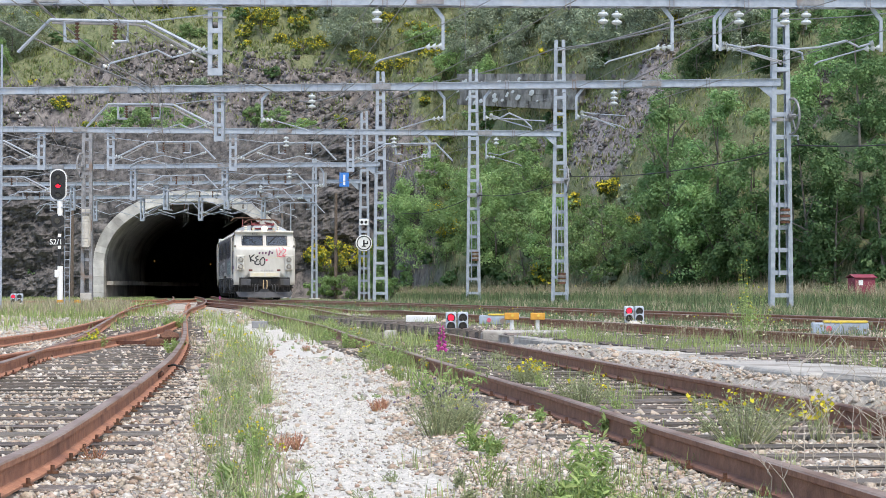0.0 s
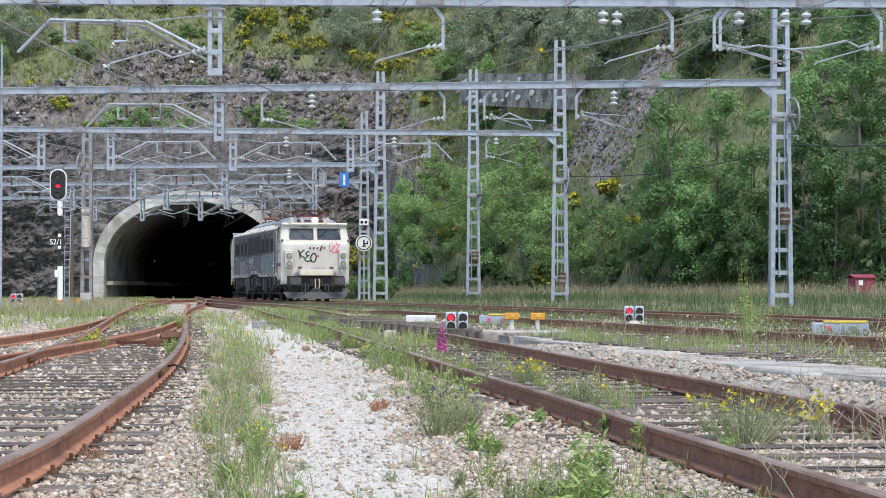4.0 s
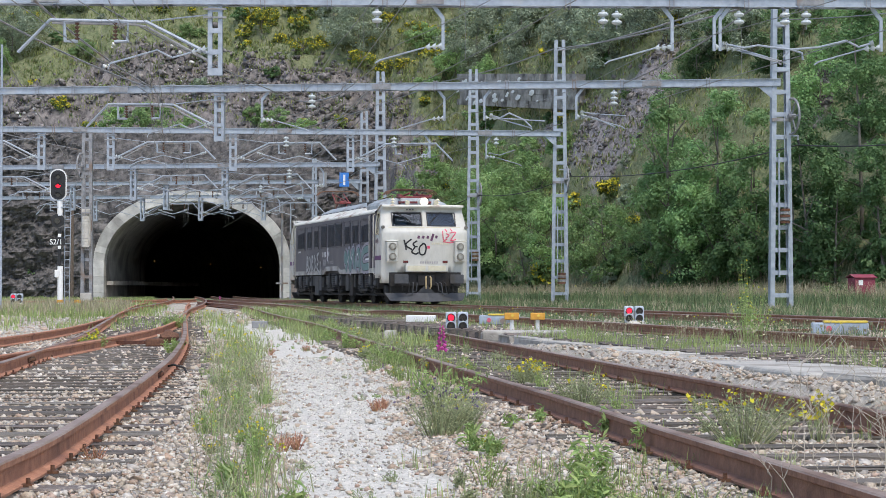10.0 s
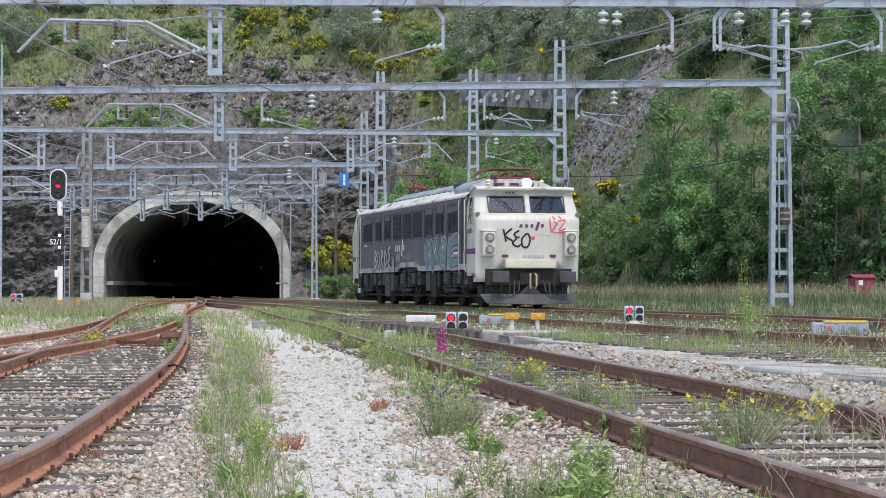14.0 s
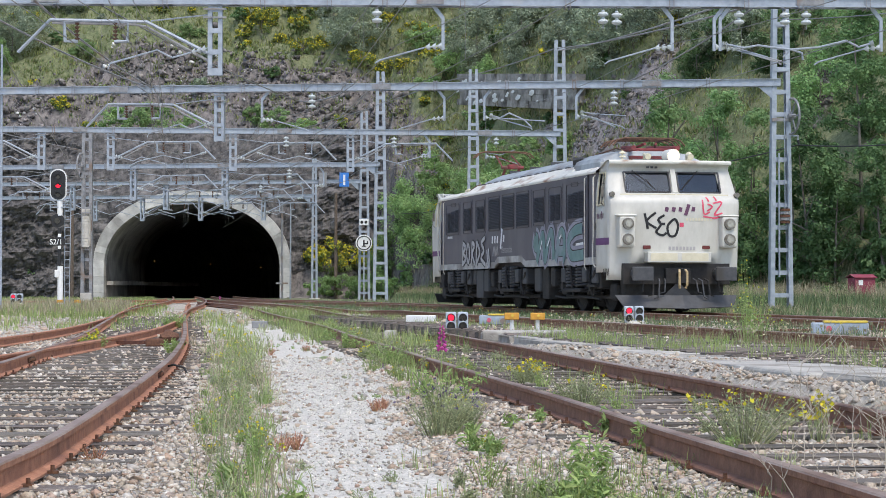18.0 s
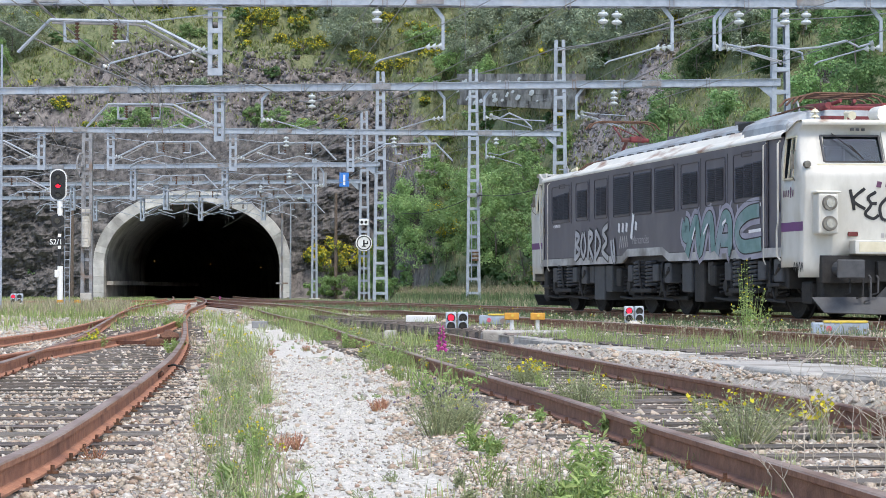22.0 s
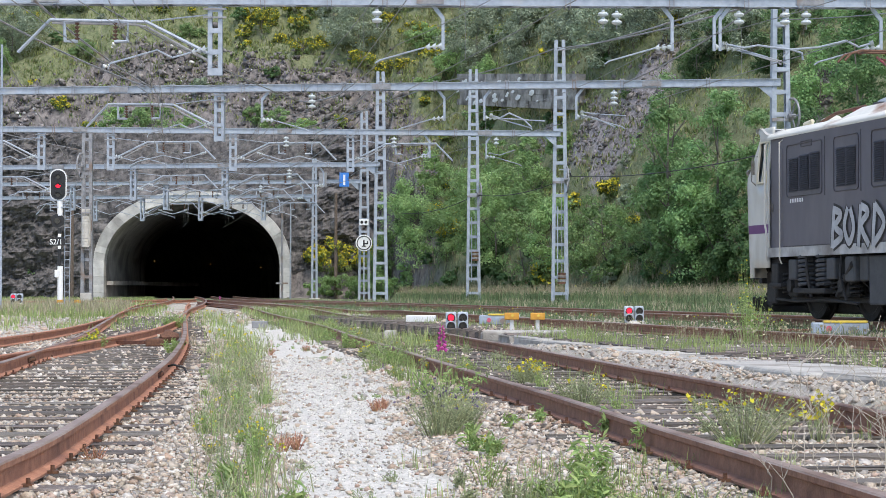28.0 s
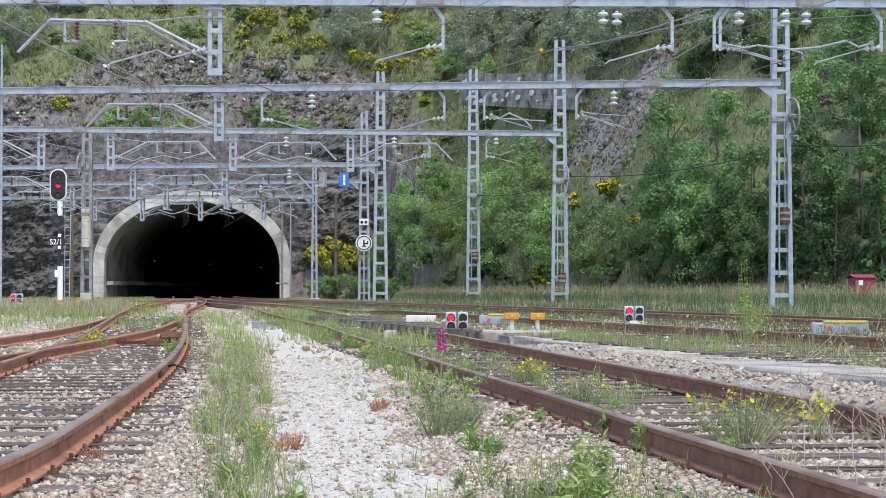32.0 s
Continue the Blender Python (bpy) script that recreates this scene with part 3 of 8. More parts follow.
def insulator_string(bm, a, b, n=3, r=0.13):
    a, b = Vector(a), Vector(b)
    d = b - a
    rod(bm, a, b, 0.02, n=5)
    for k in range(n):
        c = a + d * ((k + 0.5) / n)
        q = d.normalized() * (d.length / n * 0.3)
        rod(bm, c - q, c + q, r, r * 0.45, n=10)


GANTRIES = [
    # right end, left end, height, drop posts (share of the way from the right end)
    ((14.5, 51.0), (-13.5, 50.0), 7.78, ()),
    ((11.06, 70.2), (-15.15, 73.3), 7.76, ()),
    ((5.3, 97.0), (-20.2, 94.2), 8.02, ()),
    ((-3.3, 111.0), (-24.5, 114.1), 7.45, ()),
    ((-5.3, 140.0), (-31.5, 144.8), 8.03, ()),
    ((-9.5, 157.0), (-35.0, 161.2), 7.81, ()),
]
BEAMS = []
for (r, l, z, _d) in GANTRIES:
    BEAMS.append(beam(l, r, z))
    root = BEAMS[-1][0]
    n = BEAMS[-1][2]
    bm = bmesh.new()
    plate(bm, [(n - 0.75, -0.13, -0.12), (n - 0.2, -0.13, -0.12), (n - 0.2, -0.13, -0.6)], 0.02, (0, 1, 0))
    part("knee_brace", bm, M["galv"], root)

mast(11.06, 70.25, 6, 12.3, wheel_z=6.35, weights_z=2.85)
mast(5.3, 97.1, -6, 12.0, base=0.80, wheel_z=5.65, weights_z=0.95)
mast(1.6, 113.0, 0, 12.3, base=0.78, wheel_z=5.7, weights_z=2.2, label="galvanised ladder mast with tension weights on grass")
mast(-3.25, 111.2, 6, 12.0, base=0.80, top=0.42, step=0.78)
mast(-5.16, 140.2, 6, 12.4, base=0.80, top=0.48, step=0.8)
mast(-9.43, 157.2, 6, 10.3, base=0.5, top=0.34, step=0.8)
mast(14.6, 51.1, 4, 9.0)
mast(-13.7, 50.0, 4, 9.0)
mast(-16.6, 100.0, 0, 8.1, base=0.56, top=0.46, step=0.8, wheel_z=6.45, wheel_side=-1, steel="galv_dark")

# ---- locomotive: nose along +X, rail heads at z = 0 ----
M.update({
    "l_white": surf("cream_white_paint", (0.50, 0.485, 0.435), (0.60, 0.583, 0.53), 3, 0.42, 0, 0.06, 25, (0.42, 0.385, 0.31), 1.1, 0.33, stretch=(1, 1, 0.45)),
    "l_band": surf("scuffed_sill_paint", (0.36, 0.35, 0.335), (0.52, 0.51, 0.485), 4, 0.6, 0, 0.08, 25, (0.20, 0.185, 0.17), 1.2, 0.42),
    "l_dark": surf("dark_grey_paint", (0.098, 0.093, 0.108), (0.132, 0.125, 0.142), 2.5, 0.5, 0, 0.05, 20, (0.17, 0.162, 0.17), 0.8, 0.36, stretch=(1, 1, 0.4)),
    "l_seam": surf("panel_edge", (0.045, 0.042, 0.05), (0.065, 0.06, 0.07), 6, 0.5, 0, 0),
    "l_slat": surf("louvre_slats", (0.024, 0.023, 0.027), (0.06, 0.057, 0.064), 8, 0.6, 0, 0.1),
    "l_purple": surf("purple_stripe_paint", (0.115, 0.035, 0.14), (0.15, 0.05, 0.175), 4, 0.45, 0, 0.04, c3=(0.2, 0.12, 0.2), scale3=2, amount3=0.25),
    "l_roof": surf("grey_blue_roof", (0.28, 0.315, 0.34), (0.40, 0.43, 0.45), 3, 0.6, 0.05, 0.1, 20, (0.22, 0.21, 0.20), 0.9, 0.38),
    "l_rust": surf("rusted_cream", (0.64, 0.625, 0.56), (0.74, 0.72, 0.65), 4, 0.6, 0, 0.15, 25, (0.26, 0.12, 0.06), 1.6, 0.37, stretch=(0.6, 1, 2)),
    "l_under": surf("running_gear_grime", (0.016, 0.0155, 0.0155), (0.038, 0.036, 0.035), 7, 0.75, 0.1, 0.25, 40, (0.05, 0.043, 0.038), 1.6, 0.35),
    "l_box": surf("grimy_grey_steel", (0.055, 0.057, 0.062), (0.085, 0.087, 0.092), 6, 0.65, 0.1, 0.15, 30, (0.05, 0.045, 0.04), 1.5, 0.4),
    "l_panto": surf("red_oxide_frame", (0.17, 0.032, 0.036), (0.26, 0.055, 0.055), 8, 0.6, 0, 0.1, c3=(0.13, 0.06, 0.045), scale3=3, amount3=0.4),
    "l_pantohead": surf("rusty_pantograph_head", (0.11, 0.06, 0.04), (0.2, 0.11, 0.07), 10, 0.8, 0.1, 0.2),
    "l_beige": surf("beige_panel", (0.58, 0.53, 0.38), (0.66, 0.61, 0.46), 6, 0.6, 0, 0.05),
    "l_brass": surf("brass_hose", (0.42, 0.30, 0.15), (0.58, 0.45, 0.27), 10, 0.5, 0.3, 0.1),
    "l_rim": surf("tarnished_chrome", (0.13, 0.115, 0.10), (0.26, 0.24, 0.21), 10, 0.35, 0.6, 0.03),
    "l_lens": surf("lamp_glass", (0.25, 0.25, 0.245), (0.38, 0.38, 0.37), 16, 0.1, 0.4, 0.05, spec=0.8),
    "l_ink": surf("black_spray_paint", (0.012, 0.012, 0.014), (0.03, 0.03, 0.033), 9, 0.5, 0, 0),
    "l_silver": surf("silver_spray_paint", (0.34, 0.345, 0.36), (0.50, 0.51, 0.52), 5, 0.45, 0.1, 0, c3=(0.42, 0.43, 0.45), scale3=2, amount3=0.4),
    "l_green": surf("green_spray_paint", (0.11, 0.22, 0.21), (0.19, 0.31, 0.30), 3, 0.5, 0, 0, c3=(0.27, 0.31, 0.35), scale3=1.5, amount3=0.42),
    "l_lilac": surf("lilac_spray_paint", (0.26, 0.25, 0.31), (0.38, 0.37, 0.43), 4, 0.5, 0, 0),
    "l_pink": surf("red_spray_paint", (0.62, 0.06, 0.12), (0.72, 0.12, 0.18), 6, 0.5, 0, 0),
    "l_letter": surf("white_lettering", (0.72, 0.72, 0.72), (0.8, 0.8, 0.8), 6, 0.5, 0, 0),
    "l_grey_letter": surf("grey_lettering", (0.36, 0.34, 0.34), (0.42, 0.40, 0.40), 6, 0.5, 0, 0),
    "l_plum": surf("plum_lettering", (0.12, 0.05, 0.1), (0.16, 0.07, 0.13), 6, 0.5, 0, 0),
    "l_inside": surf("cab_interior", (0.10, 0.11, 0.12), (0.16, 0.165, 0.17), 3, 0.8, 0, 0),
    "l_redlamp": surf("red_tail_lens", (0.10, 0.02, 0.02), (0.15, 0.03, 0.03), 8, 0.25, 0, 0),
})


def make_glass(name, tint=(0.8, 0.87, 0.9)):
    m = bpy.data.materials.new(name)
    m.use_nodes = True
    nt = m.node_tree
    nt.nodes.remove(nt.nodes["Principled BSDF"])
    fr = nt.nodes.new("ShaderNodeFresnel")
    fr.inputs["IOR"].default_value = 1.75
    tr = nt.nodes.new("ShaderNodeBsdfTransparent")
    tr.inputs["Color"].default_value = (*tint, 1)
    gl = nt.nodes.new("ShaderNodeBsdfGlossy")
    gl.inputs["Roughness"].default_value = 0.03
    gl.inputs["Color"].default_value = (0.72, 0.85, 1.0, 1)
    mx = nt.nodes.new("ShaderNodeMixShader")
    nt.links.new(fr.outputs[0], mx.inputs[0])
    nt.links.new(tr.outputs[0], mx.inputs[1])
    nt.links.new(gl.outputs[0], mx.inputs[2])
    nt.links.new(mx.outputs[0], nt.nodes["Material Output"].inputs["Surface"])
    return m


M["glass"] = make_glass("window_glass", (0.55, 0.68, 0.82))

LOCO_RUN = [(0, 117.88), (1, 114.75), (2, 111.58), (3, 108.35), (3.5, 106.7), (5.5, 99.94), (6, 98.23), (7, 94.79), (8, 91.34), (9, 87.92), (10, 84.53),
            (11, 81.19), (12, 77.84), (13, 74.51), (14, 71.22), (14.5, 69.6), (16.5, 63.14), (17, 61.53), (18, 58.35), (19, 55.29), (20, 52.4), (21, 49.53),
            (22, 46.69), (23, 43.9), (24, 41.11), (25, 38.37), (25.5, 37.07), (27.5, 32.16), (28, 30.94), (29, 28.55), (30, 26.2), (31, 23.88), (32, 21.6)]


def loco_pose(y):
    """Nose (+X) towards the viewer, square to the main line at that distance."""
    base = math.atan(0.2251 + 2 * 0.000424 * (y - 60))
    # out of the tunnel the line swings gently before it straightens
    turn = base if y < 94 else math.atan(lerp([(94, 0.2539), (101, 0.236), (108, 0.207), (118, 0.149)], y))
    x = loco_x(y) + 9.7 * (math.sin(base) - math.sin(turn))
    return pose(x, y - 9.7 * (math.cos(base) - math.cos(turn)), 0.38, 0, 0, math.degrees(turn) - 90)


HW = 1.546
NOSE = [(0.82, 9.60), (1.0, 9.61), (1.2, 9.63), (1.47, 9.65), (1.8, 9.68), (2.3, 9.72), (2.55, 9.74), (2.68, 9.71), (2.76, 9.60), (2.83, 9.50), (3.05, 9.40),
        (3.30, 9.29), (3.38, 9.26), (3.44, 9.30), (3.50, 9.40), (3.56, 9.37)]


def nose_x(y, z):
    """Cab front: a shallow vee in plan, leaning back at the windscreens, rounded at the corners."""
    a = abs(y)
    x = lerp(NOSE, z) - 0.16 * a / HW
    if a > 1.3:
        x -= 0.09 * ((a - 1.3) / (HW - 1.3)) ** 2
    return x


def half_width(z):
    return HW - (0.10 * smooth01(2.8, 3.56, z))


def quad_strip(bm, rows, skip=None):
    vs = [[bm.verts.new(p) for p in r] for r in rows]
    for j in range(len(vs) - 1):
        for i in range(len(vs[0]) - 1):
            if skip and skip(i, j):
                continue
            bm.faces.new((vs[j][i], vs[j][i + 1], vs[j + 1][i + 1], vs[j + 1][i]))
    return vs


def ribbon(bm, pts, w, lift, place):
    """A flat painted stroke: pts in (u, v), place(u, v, lift) gives the point in space."""
    P = [Vector(p) for p in pts]
    row = []
    for i, p in enumerate(P):
        d = (P[min(i + 1, len(P) - 1)] - P[max(i - 1, 0)])
        d = d.normalized() if d.length else Vector((1, 0))
        n = Vector((-d.y, d.x)) * w / 2
        row.append((p + n, p - n))
    vs = [(bm.verts.new(place(a.x, a.y, lift)), bm.verts.new(place(b.x, b.y, lift))) for a, b in row]
    for (a, b), (c, d) in zip(vs, vs[1:]):
        bm.faces.new((a, b, d, c))


def curvy(pts, n=6):
    """Smooth a polyline of 2D points."""
    P = [Vector(p) for p in pts]
    out = []
    for i in range(len(P) - 1):
        p0, p1, p2, p3 = P[max(0, i - 1)], P[i], P[i + 1], P[min(len(P) - 1, i + 2)]
        for k in range(n):
            t = k / n
            out.append(0.5 * ((2 * p1) + (p2 - p0) * t + (2 * p0 - 5 * p1 + 4 * p2 - p3) * t * t + (3 * p1 - p0 - 3 * p2 + p3) * t ** 3))
    out.append(P[-1])
    return out


def text_mesh(word, size):
    cu = bpy.data.curves.new("lettering", "FONT")
    cu.body, cu.size = word, size
    ob = bpy.data.objects.new("lettering", cu)
    me = bpy.data.meshes.new_from_object(ob)
    bpy.data.objects.remove(ob)
    bpy.data.curves.remove(cu)
    return me


loco = thing("locomotive", loco_pose(117.88), "white and dark grey electric locomotive with graffiti on rails", "locomotive")


def cab(sx):
    """One cab; sx = 1 the leading end, -1 the trailing one."""
    F = lambda p: (sx * p[0], sx * p[1], p[2])
    c = new("cab")
    c.parent = loco
    ys = [-HW, -1.52, -1.47, -1.40, -1.30, -1.14, -1.0, -0.85, -0.6, -0.35, -0.10, 0.0, 0.10, 0.35, 0.6, 0.85, 1.0, 1.14, 1.30, 1.40, 1.47, 1.52, HW]
    zs = [z for z, _ in NOSE]
    rows = [[F((nose_x(y, z), y * half_width(z) / HW, z)) for y in ys] for z in zs]

    def skip(i, j):
        ym, zm = abs(ys[i] + ys[i + 1]) / 2, (zs[j] + zs[j + 1]) / 2
        return (0.10 < ym < 1.14 and 2.83 < zm < 3.30) or (ym < 1.0 and zm < 1.2)
    bm = bmesh.new()
    quad_strip(bm, rows, skip)
    # cab sides with the driver's window and the skirt
    for sy in (-1, 1):
        fs = [0.0, 0.12, 0.26, 0.42, 0.58, 0.70, 0.85, 1.0]
        side_x = lambda f, z: 8.35 + f * 0.86 if f <= 0.7 else 8.952 + (f - 0.7) / 0.3 * (nose_x(HW, z) - 8.952)
        srows = []
        for z in zs:
            srows.append([F((side_x(f, z), sy * half_width(z), z)) for f in fs])

        def skip2(i, j):
            zm = (zs[j] + zs[j + 1]) / 2
            return (1 <= i < 5 and 2.6 < zm < 3.30) or (zm < 1.1 and i < 5) or (zm < 0.95 and i < 6)
        quad_strip(bm, srows, skip2)
    bmesh.ops.remove_doubles(bm, verts=bm.verts, dist=0.003)
    bmesh.ops.recalc_face_normals(bm, faces=bm.faces)
    sh = part("cab_shell", bm, M["l_white"], c, smooth=True)
    md = sh.modifiers.new("thickness", "SOLIDIFY")
    md.thickness, md.offset = 0.035, -1
    # roof brow
    bm = bmesh.new()
    quad_strip(bm, [[F((nose_x(y, 3.5) + dx, y * 0.955, z)) for y in ys] for dx, z in ((0.02, 3.485), (0.05, 3.53), (0.02, 3.575), (-0.05, 3.58))])
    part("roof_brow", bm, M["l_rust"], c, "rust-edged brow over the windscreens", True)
    bm = bmesh.new()
    ROOF_EDGE = [(0.0, 3.612), (0.9, 3.575), (1.36, 3.495), (1.46, 3.445), (1.54, 3.39)]
    roof_x = lambda y, t: (nose_x(y, 3.5) - 0.04) * (1 - t) + 8.1 * t
    roof_z = lambda y, t: 3.577 + (lerp(ROOF_EDGE, abs(y)) - 3.577) * smooth01(0.1, 0.7, t)
    quad_strip(bm, [[F((roof_x(y, t), y * (0.955 + 0.035 * t), roof_z(y, t))) for y in ys] for t in (0, 0.15, 0.3, 0.5, 0.75, 1.0)])
    part("cab_roof", bm, M["l_white"], c, smooth=True)
    # windscreens
    for sy in (-1, 1):
        gl = bmesh.new()
        yy, zz = [0.10, 0.35, 0.6, 0.85, 1.0, 1.14], [2.83, 3.05, 3.30]
        quad_strip(gl, [[F((nose_x(y, z) - 0.03, sy * y, z)) for y in yy[::sy]] for z in zz])
        w = part("windscreen", gl, M["glass"], c, "sloping windscreen that mirrors the sky")
        w.visible_shadow = False
        bm = bmesh.new()
        ring = [(0.10, 2.83), (1.14, 2.83), (1.14, 3.05), (1.14, 3.30), (0.10, 3.30), (0.10, 3.05)]
        for (ya, za), (yb, zb) in zip(ring, ring[1:] + ring[:1]):
            bar(bm, F((nose_x(ya, za) + 0.006, sy * ya, za)), F((nose_x(yb, zb) + 0.006, sy * yb, zb)), 0.035, 0.035)
        part("window_frame", bm, M["l_box"], w)
        bm = bmesh.new()
        y0, y1 = (0.62, 0.25) if sy * sx > 0 else (0.95, 0.55)
        bar(bm, F((nose_x(y0, 3.34) + 0.05, sy * y0, 3.34)), F((nose_x(y1, 2.98) + 0.05, sy * y1, 2.98)), 0.016, 0.016)
        bar(bm, F((nose_x(y1, 3.1) + 0.05, sy * (y1 + 0.12), 3.13)), F((nose_x(y1, 2.9) + 0.05, sy * (y1 - 0.1), 2.88)), 0.012, 0.02)
        part("wiper", bm, M["black"], w)
        # side window of the cab
        gl = bmesh.new()
        quad_strip(gl, [[F((side_x(f, z), sy * (half_width(z) - 0.05), z)) for f in (0.12, 0.70)] for z in (2.55, 3.3)])
        w2 = part("side_window", gl, M["glass"], c)
        w2.visible_shadow = False
        bm = bmesh.new()
        rect = [(side_x(f, z), z) for f, z in ((0.12, 2.56), (0.70, 2.56), (0.70, 3.3), (0.12, 3.3))]
        for (xa, za), (xb, zb) in zip(rect, rect[1:] + rect[:1]):
            bar(bm, F((xa, sy * (half_width(za) + 0.004), za)), F((xb, sy * (half_width(zb) + 0.004), zb)), 0.04, 0.03)
        bar(bm, F((side_x(0.4, 2.6), sy * half_width(2.6), 2.56)), F((side_x(0.4, 3.3), sy * (half_width(3.3) - 0.02), 3.3)), 0.03, 0.025)
        part("window_frame", bm, M["l_beige"], w2)
        # purple stripe on the cab side
        bm = bmesh.new()
        quad_strip(bm, [[F((x, sy * (HW + 0.004), z)) for x in (8.352, 8.8, 9.40)] for z in (1.63, 1.79)])
        part("purple_stripe", bm, M["l_purple"], c)
        # mirror and grab bars
        bm = bmesh.new()
        tube(bm, [F((8.95, sy * 1.48, 3.05)), F((9.03, sy * 1.60, 3.05)), F((9.05, sy * 1.62, 2.6)), F((9.0, sy * 1.53, 2.5))], 0.012, 5)
        box(bm, *[min(a, b) for a, b in zip(F((9.02, sy * 1.57, 2.72)), F((9.05, sy * 1.63, 2.98)))], *[max(a, b) for a, b in zip(F((9.02, sy * 1.57, 2.72)), F((9.05, sy * 1.63, 2.98)))])
        part("mirror", bm, M["l_rim"], c)
        bm = bmesh.new()
        rod(bm, F((9.42, sy * 1.5, 2.78)), F((9.52, sy * 1.5, 2.78)), 0.06, n=10)
        part("marker_lamp", bm, M["l_rim"], c)
        # lamp box with two lamps
        bx = bmesh.new()
        lo = F((9.20, sy * 1.035, 1.56))
        hi = F((9.78, sy * 1.415, 2.27))
        box(bx, *[min(a, b) for a, b in zip(lo, hi)], *[max(a, b) for a, b in zip(lo, hi)], 0.045)
        lb = part("lamp_box", bx, M["l_white"], c, "cream lamp box with twin round lamps")
        bm = bmesh.new()
        lo, hi = F((9.3, sy * 1.0, 2.275)), F((9.78, sy * 1.45, 2.31))
        box(bm, *[min(a, b) for a, b in zip(lo, hi)], *[max(a, b) for a, b in zip(lo, hi)], 0.015)
        part("lamp_box_lid", bm, M["l_rust"], lb)
        for z in (2.1, 1.745):
            bm = bmesh.new()
            rod(bm, F((9.77, sy * 1.215, z)), F((9.84, sy * 1.215, z)), 0.135, 0.125, n=20)
            part("lamp_rim", bm, M["l_rim"], lb)
            bm = bmesh.new()
            rod(bm, F((9.80, sy * 1.215, z)), F((9.85, sy * 1.215, z)), 0.098, 0.08, n=20)
            part("lamp_lens", bm, M["l_lens"], lb)
        bm = bmesh.new()
        lo, hi = F((9.4, sy * 0.62, 1.53)), F((9.62, sy * 0.80, 1.61))
        box(bm, *[min(a, b) for a, b in zip(lo, hi)], *[max(a, b) for a, b in zip(lo, hi)], 0.01)
        part("tail_lamp", bm, M["l_redlamp"], c, "small dark red tail lamp")
        # buffer
        bm = bmesh.new()
        lo, hi = F((10.14, sy * 0.74, 0.80)), F((10.2, sy * 1.24, 1.12))
        box(bm, *[min(a, b) for a, b in zip(lo, hi)], *[max(a, b) for a, b in zip(lo, hi)], 0.025)
        rod(bm, F((9.6, sy * 0.98, 0.97)), F((10.15, sy * 0.98, 0.97)), 0.13, n=14)
        part("buffer", bm, M["l_box"], c, "dark oblong steel buffer")
        # hoses beneath the buffer beam
        for k, (y0, dz, rr) in enumerate(((0.62, 0.36, 0.022), (0.48, 0.42, 0.02), (0.86, 0.3, 0.02), (0.34, 0.3, 0.018))):
            bm = bmesh.new()
            tube(bm, [F((9.75, sy * y0, 0.85)), F((9.9, sy * (y0 + 0.03), 0.80)), F((9.95, sy * (y0 + 0.06), 0.85 - dz)), F((9.9, sy * (y0 + 0.16), 0.85 - dz - 0.03))], rr, 6)
            part("hose", bm, M["l_box"] if k % 2 else M["l_under"], c)
        # grab rails of the cab door
        for xx, z0, z1 in ((8.36, 1.13, 3.26),):
            bm = bmesh.new()
            tube(bm, [F((xx, sy * 1.56, z1)), F((xx, sy * 1.61, z1 - 0.05)), F((xx, sy * 1.61, 1.78)), F((xx - 0.06, sy * 1.61, 1.66)), F((xx - 0.06, sy * 1.61, z0 + 0.08)), F((xx, sy * 1.56, z0))], 0.02, 6)
            part("handrail", bm, M["l_white"], c)
    # mullion between the screens
    bm = bmesh.new()
    bar(bm, F((9.50, 0, 2.82)), F((9.29, 0, 3.36)), 0.12, 0.04)
    part("mullion", bm, M["l_white"], c)
    # ledge under the screens
    bm = bmesh.new()
    for ya, yb in ((-1.3, -0.02), (0.02, 1.3)):
        bar(bm, F((nose_x(ya, 2.79) + 0.02, ya, 2.775)), F((nose_x(yb, 2.79) + 0.02, yb, 2.775)), 0.03, 0.03)
    part("screen_ledge", bm, M["l_beige"], c)
    # top headlamp in a rounded housing
    bm = bmesh.new()
    rod(bm, F((8.95, 0, 3.70)), F((9.40, 0, 3.68)), 0.14, 0.155, n=24)
    hl = part("headlamp_housing", bm, M["l_rust"], c, smooth=False)
    bm = bmesh.new()
    rod(bm, F((9.36, 0, 3.682)), F((9.425, 0, 3.68)), 0.125, 0.11, n=24)
    part("headlamp_lens", bm, M["headlamp"] if sx > 0 else M["l_lens"], hl, "lit headlamp" if sx > 0 else "")
    # horns on the roof
    for sy in (-0.55, 0.48):
        bm = bmesh.new()
        rod(bm, F((8.9, sy, 3.72)), F((9.22, sy, 3.66)), 0.035, 0.075, n=12)
        rod(bm, F((8.9, sy, 3.6)), F((8.95, sy, 3.75)), 0.03, n=6)
        part("horn", bm, M["l_beige"], c, "cream roof horn")
    # front step box with two beige panels
    bm = bmesh.new()
    lo, hi = F((9.5, -0.76, 1.22)), F((9.82, 0.76, 1.46))
    box(bm, *[min(a, b) for a, b in zip(lo, hi)], *[max(a, b) for a, b in zip(lo, hi)], 0.015)
    st = part("step_box", bm, M["l_white"], c)
    for y0, y1 in ((-0.69, -0.05), (0.05, 0.69)):
        bm = bmesh.new()
        lo, hi = F((9.80, y0, 1.255)), F((9.826, y1, 1.43))
        box(bm, *[min(a, b) for a, b in zip(lo, hi)], *[max(a, b) for a, b in zip(lo, hi)], 0.004)
        part("step_panel", bm, M["l_beige"], st)
    # buffer beam, hook, brass coupling, plough
    bm = bmesh.new()
